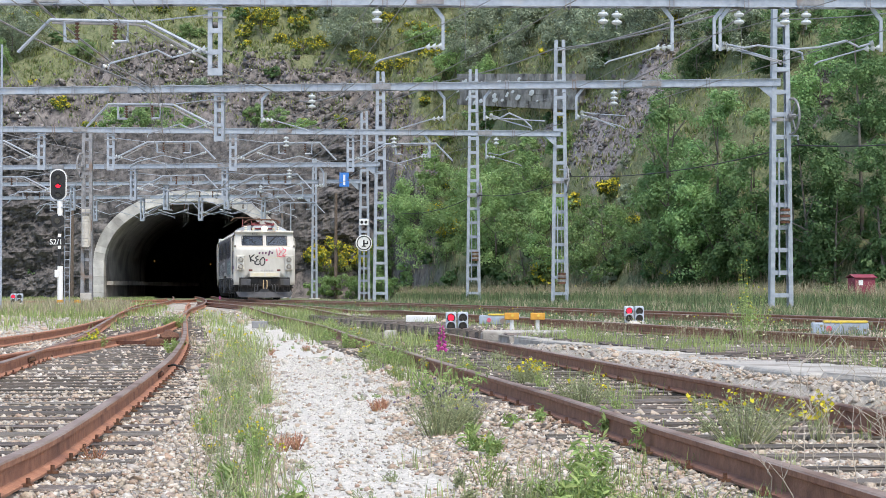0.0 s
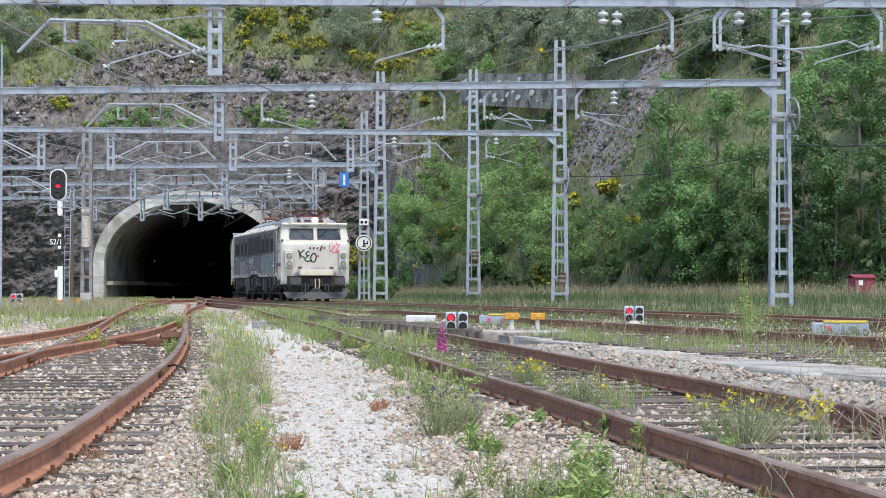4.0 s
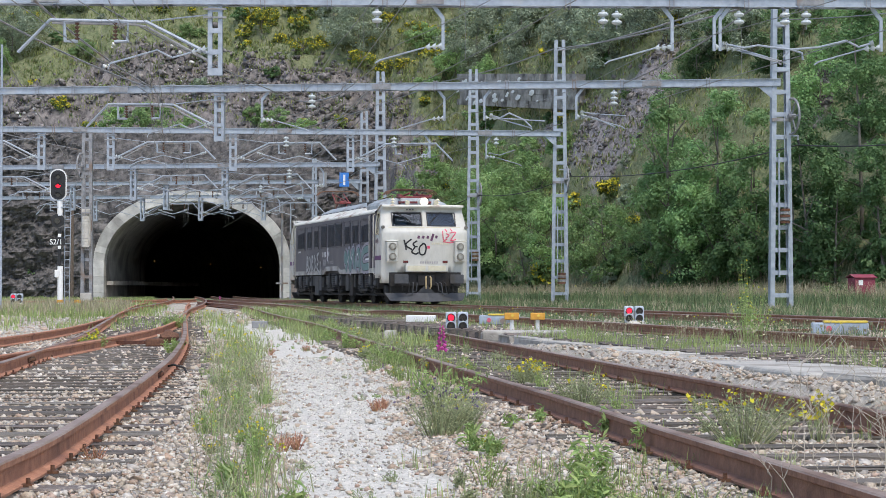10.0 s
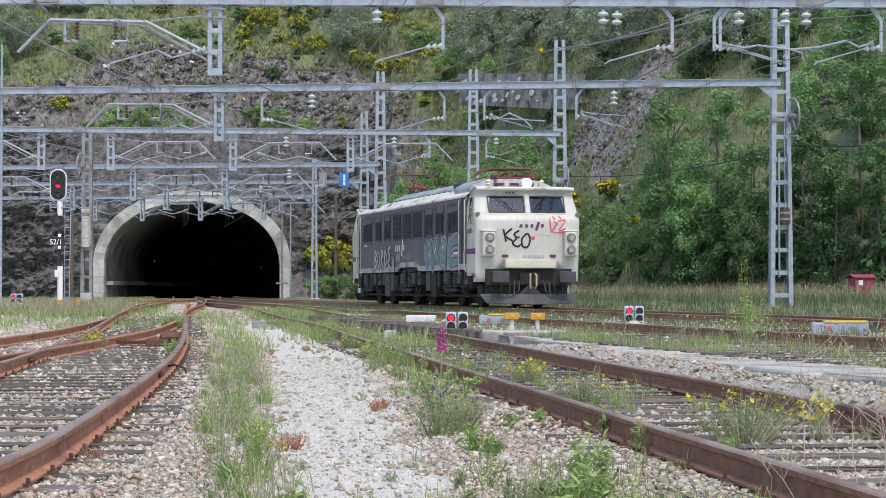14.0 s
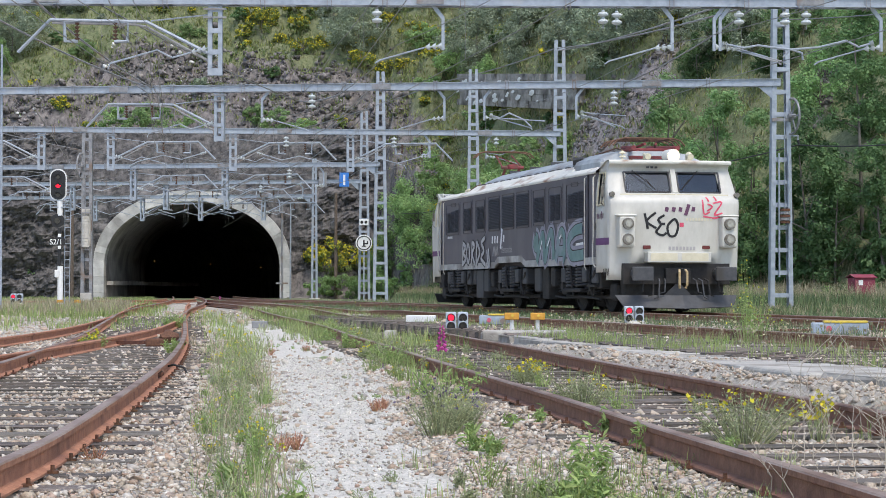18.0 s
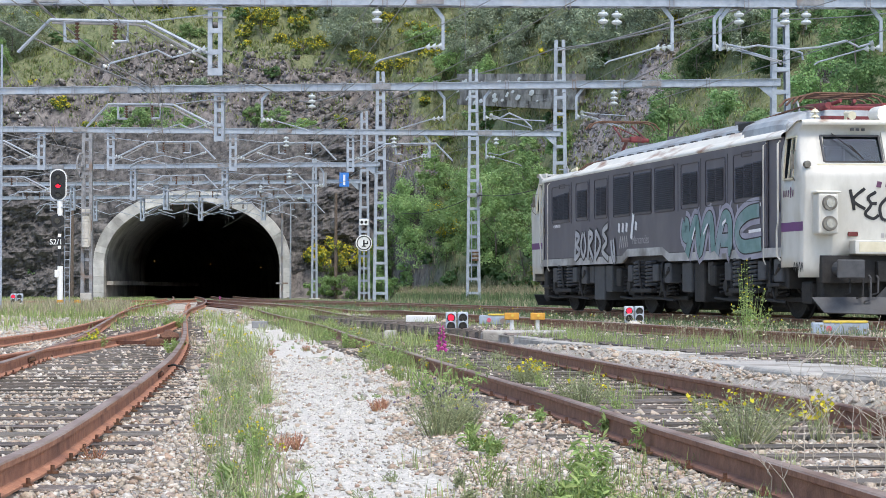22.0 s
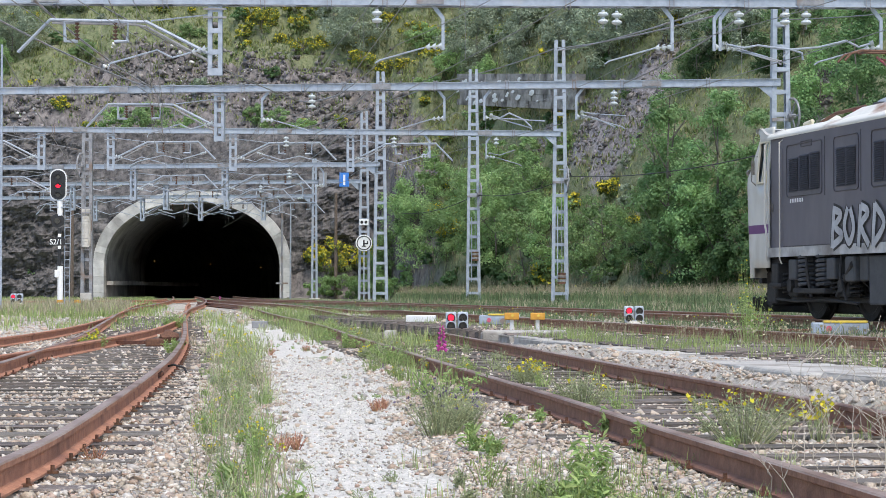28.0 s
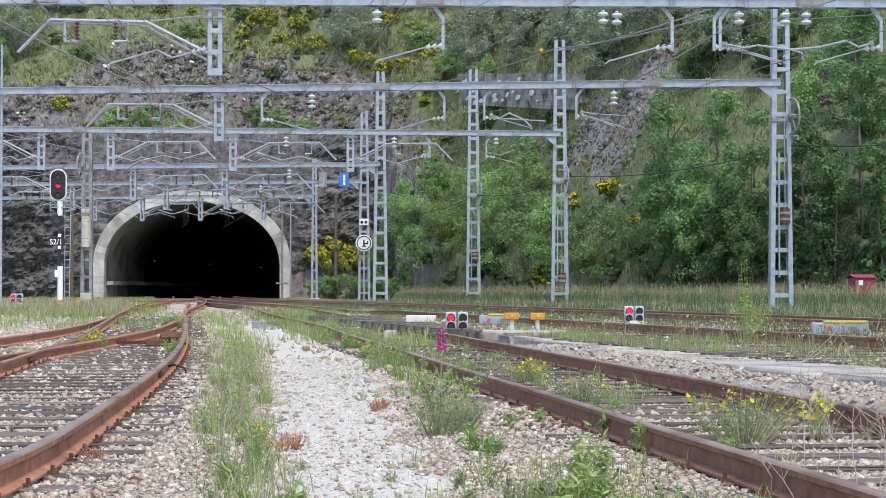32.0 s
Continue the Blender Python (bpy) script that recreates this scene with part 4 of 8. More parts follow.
    lo, hi = F((9.45, -1.28, 0.72)), F((9.6, 1.28, 1.2))
    box(bm, *[min(a, b) for a, b in zip(lo, hi)], *[max(a, b) for a, b in zip(lo, hi)], 0.01)
    part("buffer_beam", bm, M["l_under"], c)
    bm = bmesh.new()
    lo, hi = F((9.6, -0.3, 0.74)), F((9.72, 0.3, 1.1))
    box(bm, *[min(a, b) for a, b in zip(lo, hi)], *[max(a, b) for a, b in zip(lo, hi)], 0.02)
    rod(bm, F((9.7, 0, 0.97)), F((10.0, 0, 0.97)), 0.05, n=8)
    rod(bm, F((9.98, 0, 0.92)), F((10.02, 0, 1.08)), 0.045, n=8)
    part("draw_hook", bm, M["l_under"], c)
    for dy in (-0.07, 0.07):
        bm = bmesh.new()
        tube(bm, [F((10.0, dy, 1.05)), F((10.07, dy * 1.3, 1.0)), F((10.07, dy * 1.3, 0.70)), F((10.03, dy, 0.64))], 0.03, 7)
        part("coupling_link", bm, M["l_brass"], c, "brass-coloured screw coupling")
    bm = bmesh.new()
    pl = [F((9.55, -1.45, 0.46)), F((9.95, 0, 0.46)), F((9.55, 1.45, 0.46))]
    pb = [F((9.74, -1.30, 0.20)), F((10.18, 0, 0.16)), F((9.74, 1.30, 0.20))]
    vt = [bm.verts.new(p) for p in pl]
    vb = [bm.verts.new(p) for p in pb]
    for k in (0, 1):
        bm.faces.new((vt[k], vt[k + 1], vb[k + 1], vb[k]))
    pw = part("plough", bm, M["l_box"], c, "dark grey steel snow plough")
    md = pw.modifiers.new("thickness", "SOLIDIFY")
    md.thickness = 0.03
    bm = bmesh.new()
    lo, hi = F((9.1, -1.2, 0.30)), F((9.42, 1.2, 0.95))
    box(bm, *[min(a, b) for a, b in zip(lo, hi)], *[max(a, b) for a, b in zip(lo, hi)], 0.04)
    part("headstock", bm, M["l_under"], c)
    bm = bmesh.new()
    plate(bm, [F((9.66, -0.34, 0.46)), F((9.66, 0.34, 0.46)), F((9.70, 0.05, 0.74)), F((9.70, -0.05, 0.74))], 0.03, (sx, 0, 0))
    part("plough_stay", bm, M["l_box"], c)
    # inside of the cab
    bm = bmesh.new()
    lo, hi = F((8.3, -1.4, 1.3)), F((9.1, 1.4, 2.7))
    box(bm, *[min(a, b) for a, b in zip(lo, hi)], *[max(a, b) for a, b in zip(lo, hi)], 0.05)
    lo, hi = F((8.28, -1.42, 2.7)), F((8.33, 1.42, 3.5))
    box(bm, *[min(a, b) for a, b in zip(lo, hi)], *[max(a, b) for a, b in zip(lo, hi)])
    lo, hi = F((8.5, -0.9, 2.7)), F((8.7, -0.45, 3.15))
    box(bm, *[min(a, b) for a, b in zip(lo, hi)], *[max(a, b) for a, b in zip(lo, hi)], 0.06)
    part("cab_desk", bm, M["l_inside"], c)
    # maker's plate over the screens
    bm = bmesh.new()
    for k in range(3):
        lo, hi = F((9.285, -0.62 + k * 0.1, 3.385)), F((9.31, -0.56 + k * 0.1, 3.43))
        box(bm, *[min(a, b) for a, b in zip(lo, hi)], *[max(a, b) for a, b in zip(lo, hi)])
    part("small_plate", bm, M["l_box"], c)
    return c


cab_front = cab(1)
cab_rear = cab(-1)

# painted writing on the leading face, drawn as strokes that lie on the paint
front_place = lambda u, v, lift: (nose_x(u, v) + 0.009 + lift, u, v)


def paint(name, strokes, w, mat, place, label="", parent=None, lift=0.0):
    bm = bmesh.new()
    for k, s in enumerate(strokes):
        ribbon(bm, curvy(s), w, lift + k * 0.0006, place)
    return part(name, bm, mat, parent or loco, label)


# u runs to the viewer's right on the leading face
paint("black_tag", [[(-0.78, 2.34), (-0.72, 2.1), (-0.70, 1.98)], [(-0.52, 2.36), (-0.72, 2.16), (-0.50, 2.0)],
                    [(-0.32, 2.3), (-0.46, 2.2), (-0.40, 2.08), (-0.5, 1.92), (-0.36, 1.84), (-0.26, 1.9)], [(-0.42, 2.1), (-0.3, 2.1)],
                    [(-0.12, 2.2), (-0.24, 2.05), (-0.2, 1.84), (-0.06, 1.84), (0.0, 2.04), (-0.06, 2.2), (-0.14, 2.18)]], 0.055, M["l_ink"], front_place, "black sprayed scrawl")
paint("red_tag", [[(0.60, 2.66), (0.64, 2.34), (0.78, 2.38)], [(0.72, 2.56), (0.84, 2.5), (0.72, 2.4)], [(0.86, 2.58), (1.08, 2.6), (0.9, 2.32), (1.1, 2.36)],
                  [(0.62, 2.28), (0.9, 2.24), (1.04, 2.28)], [(0.70, 2.72), (0.76, 2.62)], [(0.9, 2.74), (0.95, 2.64)]], 0.038, M["l_pink"], front_place, "red sprayed scrawl")
paint("plum_wordmark", [[(-0.28 + k * 0.16, 2.38), (-0.26 + k * 0.16, 2.48)] for k in range(3)] + [[(0.18, 2.3), (0.26, 2.55)], [(0.36, 2.39), (0.38, 2.49)]], 0.085, M["l_plum"], front_place, "dark plum wordmark shapes")
paint("pale_wordmark", [[(0.22 + k * 0.075, 2.17), (0.22 + k * 0.075, 2.24)] for k in range(9)], 0.045, M["l_beige"], front_place)
paint("number_bars", [[(-0.18 + k * 0.085, 1.505), (-0.18 + k * 0.085, 1.585)] for k in range(8)], 0.055, M["l_grey_letter"], front_place, "row of grey number bars")
paint("red_mark", [[(0.04, 2.08), (0.14, 2.08)]], 0.1, M["l_pink"], front_place)


# ---- body between the cabs ----
BAND = [(-8.35, 1.19), (-1.4, 1.19), (-1.0, 1.33), (1.5, 1.33), (1.95, 1.19), (8.35, 1.19)]
body = new("body")
body.parent = loco
for sy in (-1, 1):
    Y = sy * HW
    bm = bmesh.new()
    # dark side sheet with the raised step at mid-length
    low = [(x, z + 0.17) for x, z in BAND]
    pts = [(-7.6, 1.36)] + [p for p in low if -7.6 < p[0] < 7.6] + [(7.6, 1.36), (7.6, 3.31), (-7.6, 3.31)]
    plate(bm, [(x, Y - sy * 0.04, z) for x, z in pts], 0.04, (0, sy, 0))
    side = part("side_panel", bm, M["l_dark"], body, "dark grey body side")
    bm = bmesh.new()
    lo = [(x, z) for x, z in BAND]
    plate(bm, [(x, Y - sy * 0.04, z) for x, z in lo] + [(x, Y - sy * 0.04, z + 0.168) for x, z in reversed(lo)], 0.046, (0, sy, 0))
    part("sill_band", bm, M["l_band"], body, "scuffed white sill band")
    for sx in (-1, 1):
        # recessed door and the dark pillar beside it
        bm = bmesh.new()
        x0, x1 = sorted((sx * 7.6, sx * 8.36))
        ya, yb = sorted((Y - sy * 0.10, Y - sy * 0.05))
        box(bm, x0, ya, 1.2, x1, yb, 3.33)
        ya, yb = sorted((Y - sy * 0.05, Y - sy * 0.038))
        xm0, xm1 = sorted((sx * 7.72, sx * 8.26))
        box(bm, xm0, ya, 1.5, xm1, yb, 3.12)
        dr = part("door", bm, M["l_dark"], body, "recessed dark grey cab door")
        bm = bmesh.new()
        rod(bm, (sx * 8.2, Y - sy * 0.02, 2.0), (sx * 8.2, Y - sy * 0.02, 2.16), 0.014, n=5)
        part("door_handle", bm, M["l_rim"], dr)
        bm = bmesh.new()
        tube(bm, [(sx * 7.62, Y, 3.27), (sx * 7.62, Y + sy * 0.06, 3.22), (sx * 7.62, Y + sy * 0.06, 1.15), (sx * 7.62, Y + sy * 0.02, 1.06)], 0.014, 6)
        part("handrail", bm, M["l_white"], body)
        bm = bmesh.new()
        x0, x1 = sorted((sx * 7.66, sx * 8.3))
        ya, yb = sorted((Y - sy * 0.2, Y + sy * 0.02))
        box(bm, x0, ya, 0.66, x1, yb, 0.72, 0.01)
        part("door_step", bm, M["l_under"], body)

    def louvre(x0, x1, z0, z1, cols, frame=0.06, name="louvre"):
        bm = bmesh.new()
        fx0, fx1, fz0, fz1 = x0 - frame, x1 + frame, z0 - frame, z1 + frame * (2.2 if cols > 1 else 1)
        r = 0.07
        ring = []
        for cx, cz, a0 in ((fx1 - r, fz1 - r, 0), (fx0 + r, fz1 - r, 90), (fx0 + r, fz0 + r, 180), (fx1 - r, fz0 + r, 270)):
            for k in range(4):
                a = radians(a0 + k * 30)
                ring.append((cx + r * math.cos(a), Y + sy * 0.006, cz + r * math.sin(a)))
        tube(bm, ring + [ring[0]], 0.011, 4)
        lv = part(name, bm, M["l_seam"], side, "slatted ventilation grille")
        n = int((z1 - z0) / 0.036) if cols > 1 else int((z1 - z0) / 0.042)
        bm = bmesh.new()
        cw = (x1 - x0) / cols
        for c in range(cols):
            gx0, gx1 = x0 + c * cw + (0.03 if cols > 1 else 0), x0 + (c + 1) * cw - (0.03 if cols > 1 else 0)
            zz1 = z1 if cols < 3 else z1 - (0.05 if c == 0 else 0.02 if c == 1 else 0)
            for k in range(n):
                za = z0 + (zz1 - z0) * k / n
                h = (zz1 - z0) / n
                vs = [bm.verts.new((gx0, Y + sy * 0.028, za)), bm.verts.new((gx1, Y + sy * 0.028, za)), bm.verts.new((gx1, Y + sy * 0.003, za + h * 0.85)), bm.verts.new((gx0, Y + sy * 0.003, za + h * 0.85)),
                      bm.verts.new((gx0, Y + sy * 0.003, za)), bm.verts.new((gx1, Y + sy * 0.003, za))]
                bm.faces.new(vs[:4])
                bm.faces.new((vs[0], vs[4], vs[5], vs[1]))
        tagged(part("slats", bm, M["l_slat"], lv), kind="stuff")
        return lv
    for x0, x1, cols in ((-7.32, -5.8, 3), (-5.1, -4.2, 2), (-3.5, -2.62, 2), (2.84, 3.8, 2), (4.36, 5.34, 2), (5.96, 7.42, 3)):
        louvre(x0, x1, 2.32, 2.97, cols, 0.08)
    for x0, x1 in ((-2.0, -0.82), (-0.48, 0.74), (1.05, 2.28)):
        louvre(x0, x1, 2.28, 3.13, 1, 0.05, "intake_louvre")
    for x0, x1 in ((-6.7, -6.2), (6.35, 6.85)):
        bm = bmesh.new()
        tube(bm, [(x0, Y, 3.09), (x1, Y, 3.09), (x1, Y, 3.18), (x0, Y, 3.18), (x0, Y, 3.09)], 0.012, 4)
        part("hatch", bm, M["l_seam"], side)
    # vertical seams
    for x in (-5.6, -4.03, -2.43, 2.55, 3.98, 5.55):
        bm = bmesh.new()
        ya, yb = sorted((Y - sy * 0.002, Y + sy * 0.008))
        box(bm, x - 0.012, ya, 2.2, x + 0.012, yb, 3.2)
        part("seam", bm, M["l_seam"], side)
    bm = bmesh.new()
    ya, yb = sorted((Y - sy * 0.002, Y + sy * 0.006))
    box(bm, -7.58, ya, 1.365, -1.3, yb, 1.378)
    part("seam", bm, M["l_seam"], side)
    bm = bmesh.new()
    box(bm, 2.0, ya, 1.365, 7.58, yb, 1.378)
    part("seam", bm, M["l_seam"], side)

# roof: gutter, sloped shoulders and the raised machinery housing
for sy in (-1, 1):
    bm = bmesh.new()
    xs = [-8.4, -7.6, 0, 7.6, 8.4]
    quad_strip(bm, [[(x, sy * y, z) for x in xs] for y, z in ((HW + 0.002, 3.31), (1.565, 3.34), (1.54, 3.38), (1.46, 3.43), (1.36, 3.48), (0.9, 3.56), (0.0, 3.6))])
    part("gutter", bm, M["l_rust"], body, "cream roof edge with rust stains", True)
    # white shoulder, a long sloping panel that ends square in front
    bm = bmesh.new()
    prof0, prof1 = [(1.46, 3.40), (1.22, 3.62), (0.95, 3.66)], [(1.46, 3.40), (1.22, 3.62), (0.95, 3.66)]
    rows = [[(-5.35, sy * y, 3.42 + (z - 3.42) * 0.0) for y, z in prof0], [(-4.75, sy * y, z) for y, z in prof1], [(0, sy * y, z) for y, z in prof1], [(5.75, sy * y, z) for y, z in prof1], [(5.85, sy * y * 0.98, 3.42) for y, z in prof1]]
    quad_strip(bm, rows)
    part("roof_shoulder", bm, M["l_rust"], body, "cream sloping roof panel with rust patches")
    bm = bmesh.new()
    for k in range(14):
        x = -4.4 + k * 0.74
        ya, yb = sorted((sy * 1.08, sy * 1.19))
        box(bm, x, ya, 3.615, x + 0.30, yb, 3.66, 0.01)
    tagged(part("roof_clips", bm, M["l_box"], body), kind="stuff")
bm = bmesh.new()
prof = [(-1.14, 3.62), (-1.08, 3.72), (-0.78, 3.88), (-0.35, 3.95), (0.35, 3.95), (0.78, 3.88), (1.08, 3.72), (1.14, 3.62)]
rows = [[(x, y * s, 3.7 + (z - 3.7) * k) for y, z in prof] for x, s, k in ((-4.6, 0.9, 0.1), (-4.45, 0.97, 0.75), (-3.6, 1, 1.0), (0, 1, 1), (4.5, 1, 1), (5.6, 1, 1))]
vs = quad_strip(bm, rows)
bm.faces.new(vs[-1])
part("roof_hatch", bm, M["l_roof"], body, "blue-grey removable roof hatch")
for x in (-2.6, -0.4, 1.8, 3.9):
    bm = bmesh.new()
    box(bm, x - 0.02, -0.8, 3.8, x + 0.02, 0.8, 3.957)
    part("hatch_joint", bm, M["l_box"], body)
bm = bmesh.new()
box(bm, 5.0, -1.14, 3.68, 5.66, -0.80, 3.82, 0.02)
part("roof_vent", bm, M["black"], body)
bm = bmesh.new()
cowl = [(-1.17, 3.36)] + prof + [(1.17, 3.36)]
rows = [[(x, y * s, 3.5 + (z - 3.5) * k) for y, z in cowl] for x, s, k in ((5.62, 1.12, 1.0), (7.2, 1.12, 0.98), (7.75, 1.1, 0.85), (7.95, 1.05, 0.2))]
vs = quad_strip(bm, rows)
bm.faces.new(vs[0])
part("roof_cowl", bm, M["l_roof"], body, "grey roof cowl behind the pantograph")


# ---- pantographs ----
def pantograph(x, up, sx):
    root = new("pantograph")
    root.parent = loco
    tagged(root, "raised red pantograph" if up else "folded red pantograph")
    z = 3.72 if up else 3.95
    if not up:
        z = 3.72
    bm = bmesh.new()
    for sy in (-0.55, 0.55):
        bar(bm, (x - 0.8, sy, z), (x + 0.8, sy, z), 0.07, 0.07)
    for xx in (-0.75, 0.0, 0.75):
        bar(bm, (x + xx, -0.6, z), (x + xx, 0.6, z), 0.07, 0.07)
    part("base_frame", bm, M["l_panto"], root)
    for xx in (-0.7, 0.7):
        for sy in (-0.55, 0.55):
            bm = bmesh.new()
            insulator_string(bm, (x + xx, sy, z - 0.22), (x + xx, sy, z - 0.02), 3, 0.07)
            part("insulator", bm, M["porcelain"], root)
    if up:
        knee = Vector((x + sx * 0.50, 0, 4.22))
        head = Vector((x - sx * 0.55, 0, 4.72))
        bm = bmesh.new()
        for sy in (-0.3, 0.3):
            rod(bm, (x - sx * 0.1, sy * 0.8, z), (knee.x, sy * 0.7, knee.z), 0.04, n=8)
        rod(bm, (knee.x, -0.34, knee.z), (knee.x, 0.34, knee.z), 0.05, n=8)
        box(bm, knee.x - 0.12, -0.15, knee.z - 0.05, knee.x + 0.1, 0.15, knee.z + 0.09, 0.03)
        part("lower_arm", bm, M["l_panto"], root)
        bm = bmesh.new()
        for sy in (-0.3, 0.3):
            rod(bm, (knee.x, sy, knee.z), (head.x, sy * 0.8, head.z - 0.08), 0.024, n=6)
        rod(bm, (knee.x, 0.3, knee.z), (head.x, -0.24, head.z - 0.08), 0.014, n=6)
        part("upper_arm", bm, M["l_panto"], root)
        hz, hx = head.z, head.x
    else:
        bm = bmesh.new()
        for sy in (-0.45, 0.45):
            rod(bm, (x - 1.2 * sx, sy, z + 0.1), (x + 0.9 * sx, sy * 1.2, z + 0.22), 0.06, n=8)
            rod(bm, (x + 0.9 * sx, sy * 1.2, z + 0.22), (x - 0.7 * sx, sy * 0.7, z + 0.32), 0.045, n=8)
            rod(bm, (x - 0.9 * sx, sy * 1.1, z + 0.12), (x + 0.5 * sx, sy * 0.3, z + 0.34), 0.035, n=8)
        for xx in (-0.9, -0.2, 0.5, 0.9):
            rod(bm, (x + xx * sx, -0.5, z + 0.18), (x + xx * sx, 0.5, z + 0.18), 0.028, n=6)
        rod(bm, (x - 1.2 * sx, -0.6, z + 0.1), (x - 1.2 * sx, 0.6, z + 0.1), 0.05, n=8)
        box(bm, x + 0.1 * sx - 0.3, -0.2, z, x + 0.1 * sx + 0.3, 0.2, z + 0.16, 0.03)
        part("arms", bm, M["l_panto"], root)
        hz, hx = z + 0.46, x - 0.1 * sx
    bm = bmesh.new()
    for dx in ((-0.16, 0.16) if up else (-0.5, -0.16, 0.16, 0.5)):
        tube(bm, [(hx + dx, -0.9, hz - 0.16), (hx + dx, -0.78, hz - 0.03), (hx + dx, -0.6, hz + 0.02), (hx + dx, 0.6, hz + 0.02), (hx + dx, 0.78, hz - 0.03), (hx + dx, 0.9, hz - 0.16)], 0.022, 6)
    for sy in (-0.5, 0, 0.5):
        bar(bm, (hx - (0.16 if up else 0.5), sy, hz), (hx + (0.16 if up else 0.5), sy, hz), 0.04, 0.035)
    part("collector_head", bm, M["l_pantohead"], root, "rusty collector strips")


pantograph(-5.9, True, 1)
pantograph(7.2, False, 1)
for x, y in ((8.3, 0.75), (8.35, -0.9), (5.9, -0.9)):
    bm = bmesh.new()
    insulator_string(bm, (x, y, 3.5), (x, y, 3.85), 4, 0.09)
    part("roof_insulator", bm, M["l_beige"], body)
bm = bmesh.new()
tube(bm, [(5.9, -0.9, 3.86), (7.0, -0.6, 4.0), (8.35, -0.9, 3.86)], 0.02, 5)
part("roof_busbar", bm, M["l_pantohead"], body)
bm = bmesh.new()
tube(bm, [(-7.9, -0.7, 3.62), (-7.5, -0.6, 3.74), (-6.6, -0.4, 3.80)], 0.035, 5)
part("roof_busbar", bm, M["l_pantohead"], body)

# ---- side paint ----
# u is the distance along the body, growing towards the nose; the visible flank is at -Y
flank = lambda u, v, lift: (u, -HW - 0.010 - lift, v)
# white wordmark shapes
paint("white_wordmark", [[(-1.62 + k * 0.29, 1.88), (-1.58 + k * 0.29, 2.08)] for k in range(3)] + [[(-0.68, 1.72), (-0.5, 2.26)], [(-0.34, 1.9), (-0.3, 2.08)]], 0.15, M["l_letter"], flank, "white wordmark shapes", side and body)
me = text_mesh("Mercancías", 0.27)
tx = new("lettering", me)
me.materials.append(M["l_grey_letter"])
tx.parent = body
tx.matrix_local = Matrix(((1, 0, 0, -0.62), (0, 0, -1, -HW - 0.008), (0, 1, 0, 1.60), (0, 0, 0, 1)))
tagged(tx, "grey lettering that reads Mercancías")
for x0 in (-7.2, 6.75):
    paint("number_bars", [[(x0 + k * 0.085, 2.13), (x0 + k * 0.085, 2.2)] for k in range(8)], 0.05, M["l_letter"], flank, "", body)
paint("plum_wordmark", [[(8.5 + k * 0.11, 2.24 - 0.02 * (k == 3)), (8.52 + k * 0.11, 2.36 + 0.05 * (k == 3))] for k in range(5)], 0.045, M["l_plum"], flank, "", cab_front)
# angular silver letters with dark edges
BORDE = [[(-5.25, 1.3), (-5.15, 1.95)], [(-5.2, 1.95), (-4.85, 1.85), (-5.1, 1.66), (-4.8, 1.5), (-5.22, 1.34)],
         [(-4.55, 1.95), (-4.7, 1.65), (-4.5, 1.38), (-4.3, 1.62), (-4.45, 1.94)], [(-4.1, 1.3), (-4.0, 1.98)], [(-4.0, 1.96), (-3.7, 1.85), (-3.98, 1.64), (-3.66, 1.32)],
         [(-3.5, 1.3), (-3.42, 1.98)], [(-3.42, 1.96), (-3.05, 1.66), (-3.46, 1.34)], [(-2.45, 2.06), (-2.85, 1.92), (-2.55, 1.7), (-2.9, 1.5), (-2.4, 1.3)], [(-2.2, 1.72), (-2.1, 1.4), (-1.9, 1.26), (-2.02, 1.74)]]
paint("dark_outline", BORDE, 0.21, M["l_ink"], flank, "", body)
paint("silver_graffiti", BORDE, 0.125, M["l_silver"], flank, "silver sprayed graffiti letters", body, 0.007)
paint("small_tag", [[(-1.55 + k * 0.16, 1.52), (-1.5 + k * 0.16, 1.78), (-1.42 + k * 0.16, 1.55)] for k in range(4)], 0.05, M["l_grey_letter"], flank, "", body)
MAC = [[(3.15, 1.30), (3.4, 1.66), (3.75, 1.98), (3.95, 1.35), (4.3, 1.9), (4.62, 1.98), (4.75, 1.35)], [(4.95, 1.30), (5.15, 1.7), (5.4, 2.0), (5.7, 1.9), (5.72, 1.4), (5.75, 1.32)],
       [(5.2, 1.55), (5.6, 1.55)], [(7.3, 2.06), (6.7, 2.02), (6.2, 1.85), (6.12, 1.6), (6.4, 1.42), (7.0, 1.42), (7.4, 1.44)], [(3.05, 1.95), (2.95, 1.75), (3.15, 1.68), (3.2, 1.9), (3.05, 1.95)]]
paint("lilac_halo", MAC, 0.50, M["l_lilac"], flank, "", body)
paint("dark_outline", MAC, 0.30, M["l_ink"], flank, "", body, 0.004)
paint("green_graffiti", MAC, 0.25, M["l_green"], flank, "green sprayed graffiti letters with white halo", body, 0.008)
paint("white_gleam", [[(4.2, 1.7), (4.45, 1.9)], [(6.75, 1.68), (7.4, 1.7)], [(5.3, 1.86), (5.5, 1.94)], [(3.5, 1.6), (3.7, 1.85)]], 0.06, M["l_letter"], flank, "", body, 0.014)
paint("white_spikes", [[(3.8, 2.0), (3.9, 2.25)], [(4.5, 2.05), (4.62, 2.3)], [(5.1, 2.0), (5.15, 2.25)], [(5.6, 2.05), (5.8, 2.3)], [(6.2, 2.0), (6.1, 2.2)]], 0.06, M["l_lilac"], flank, "", body)
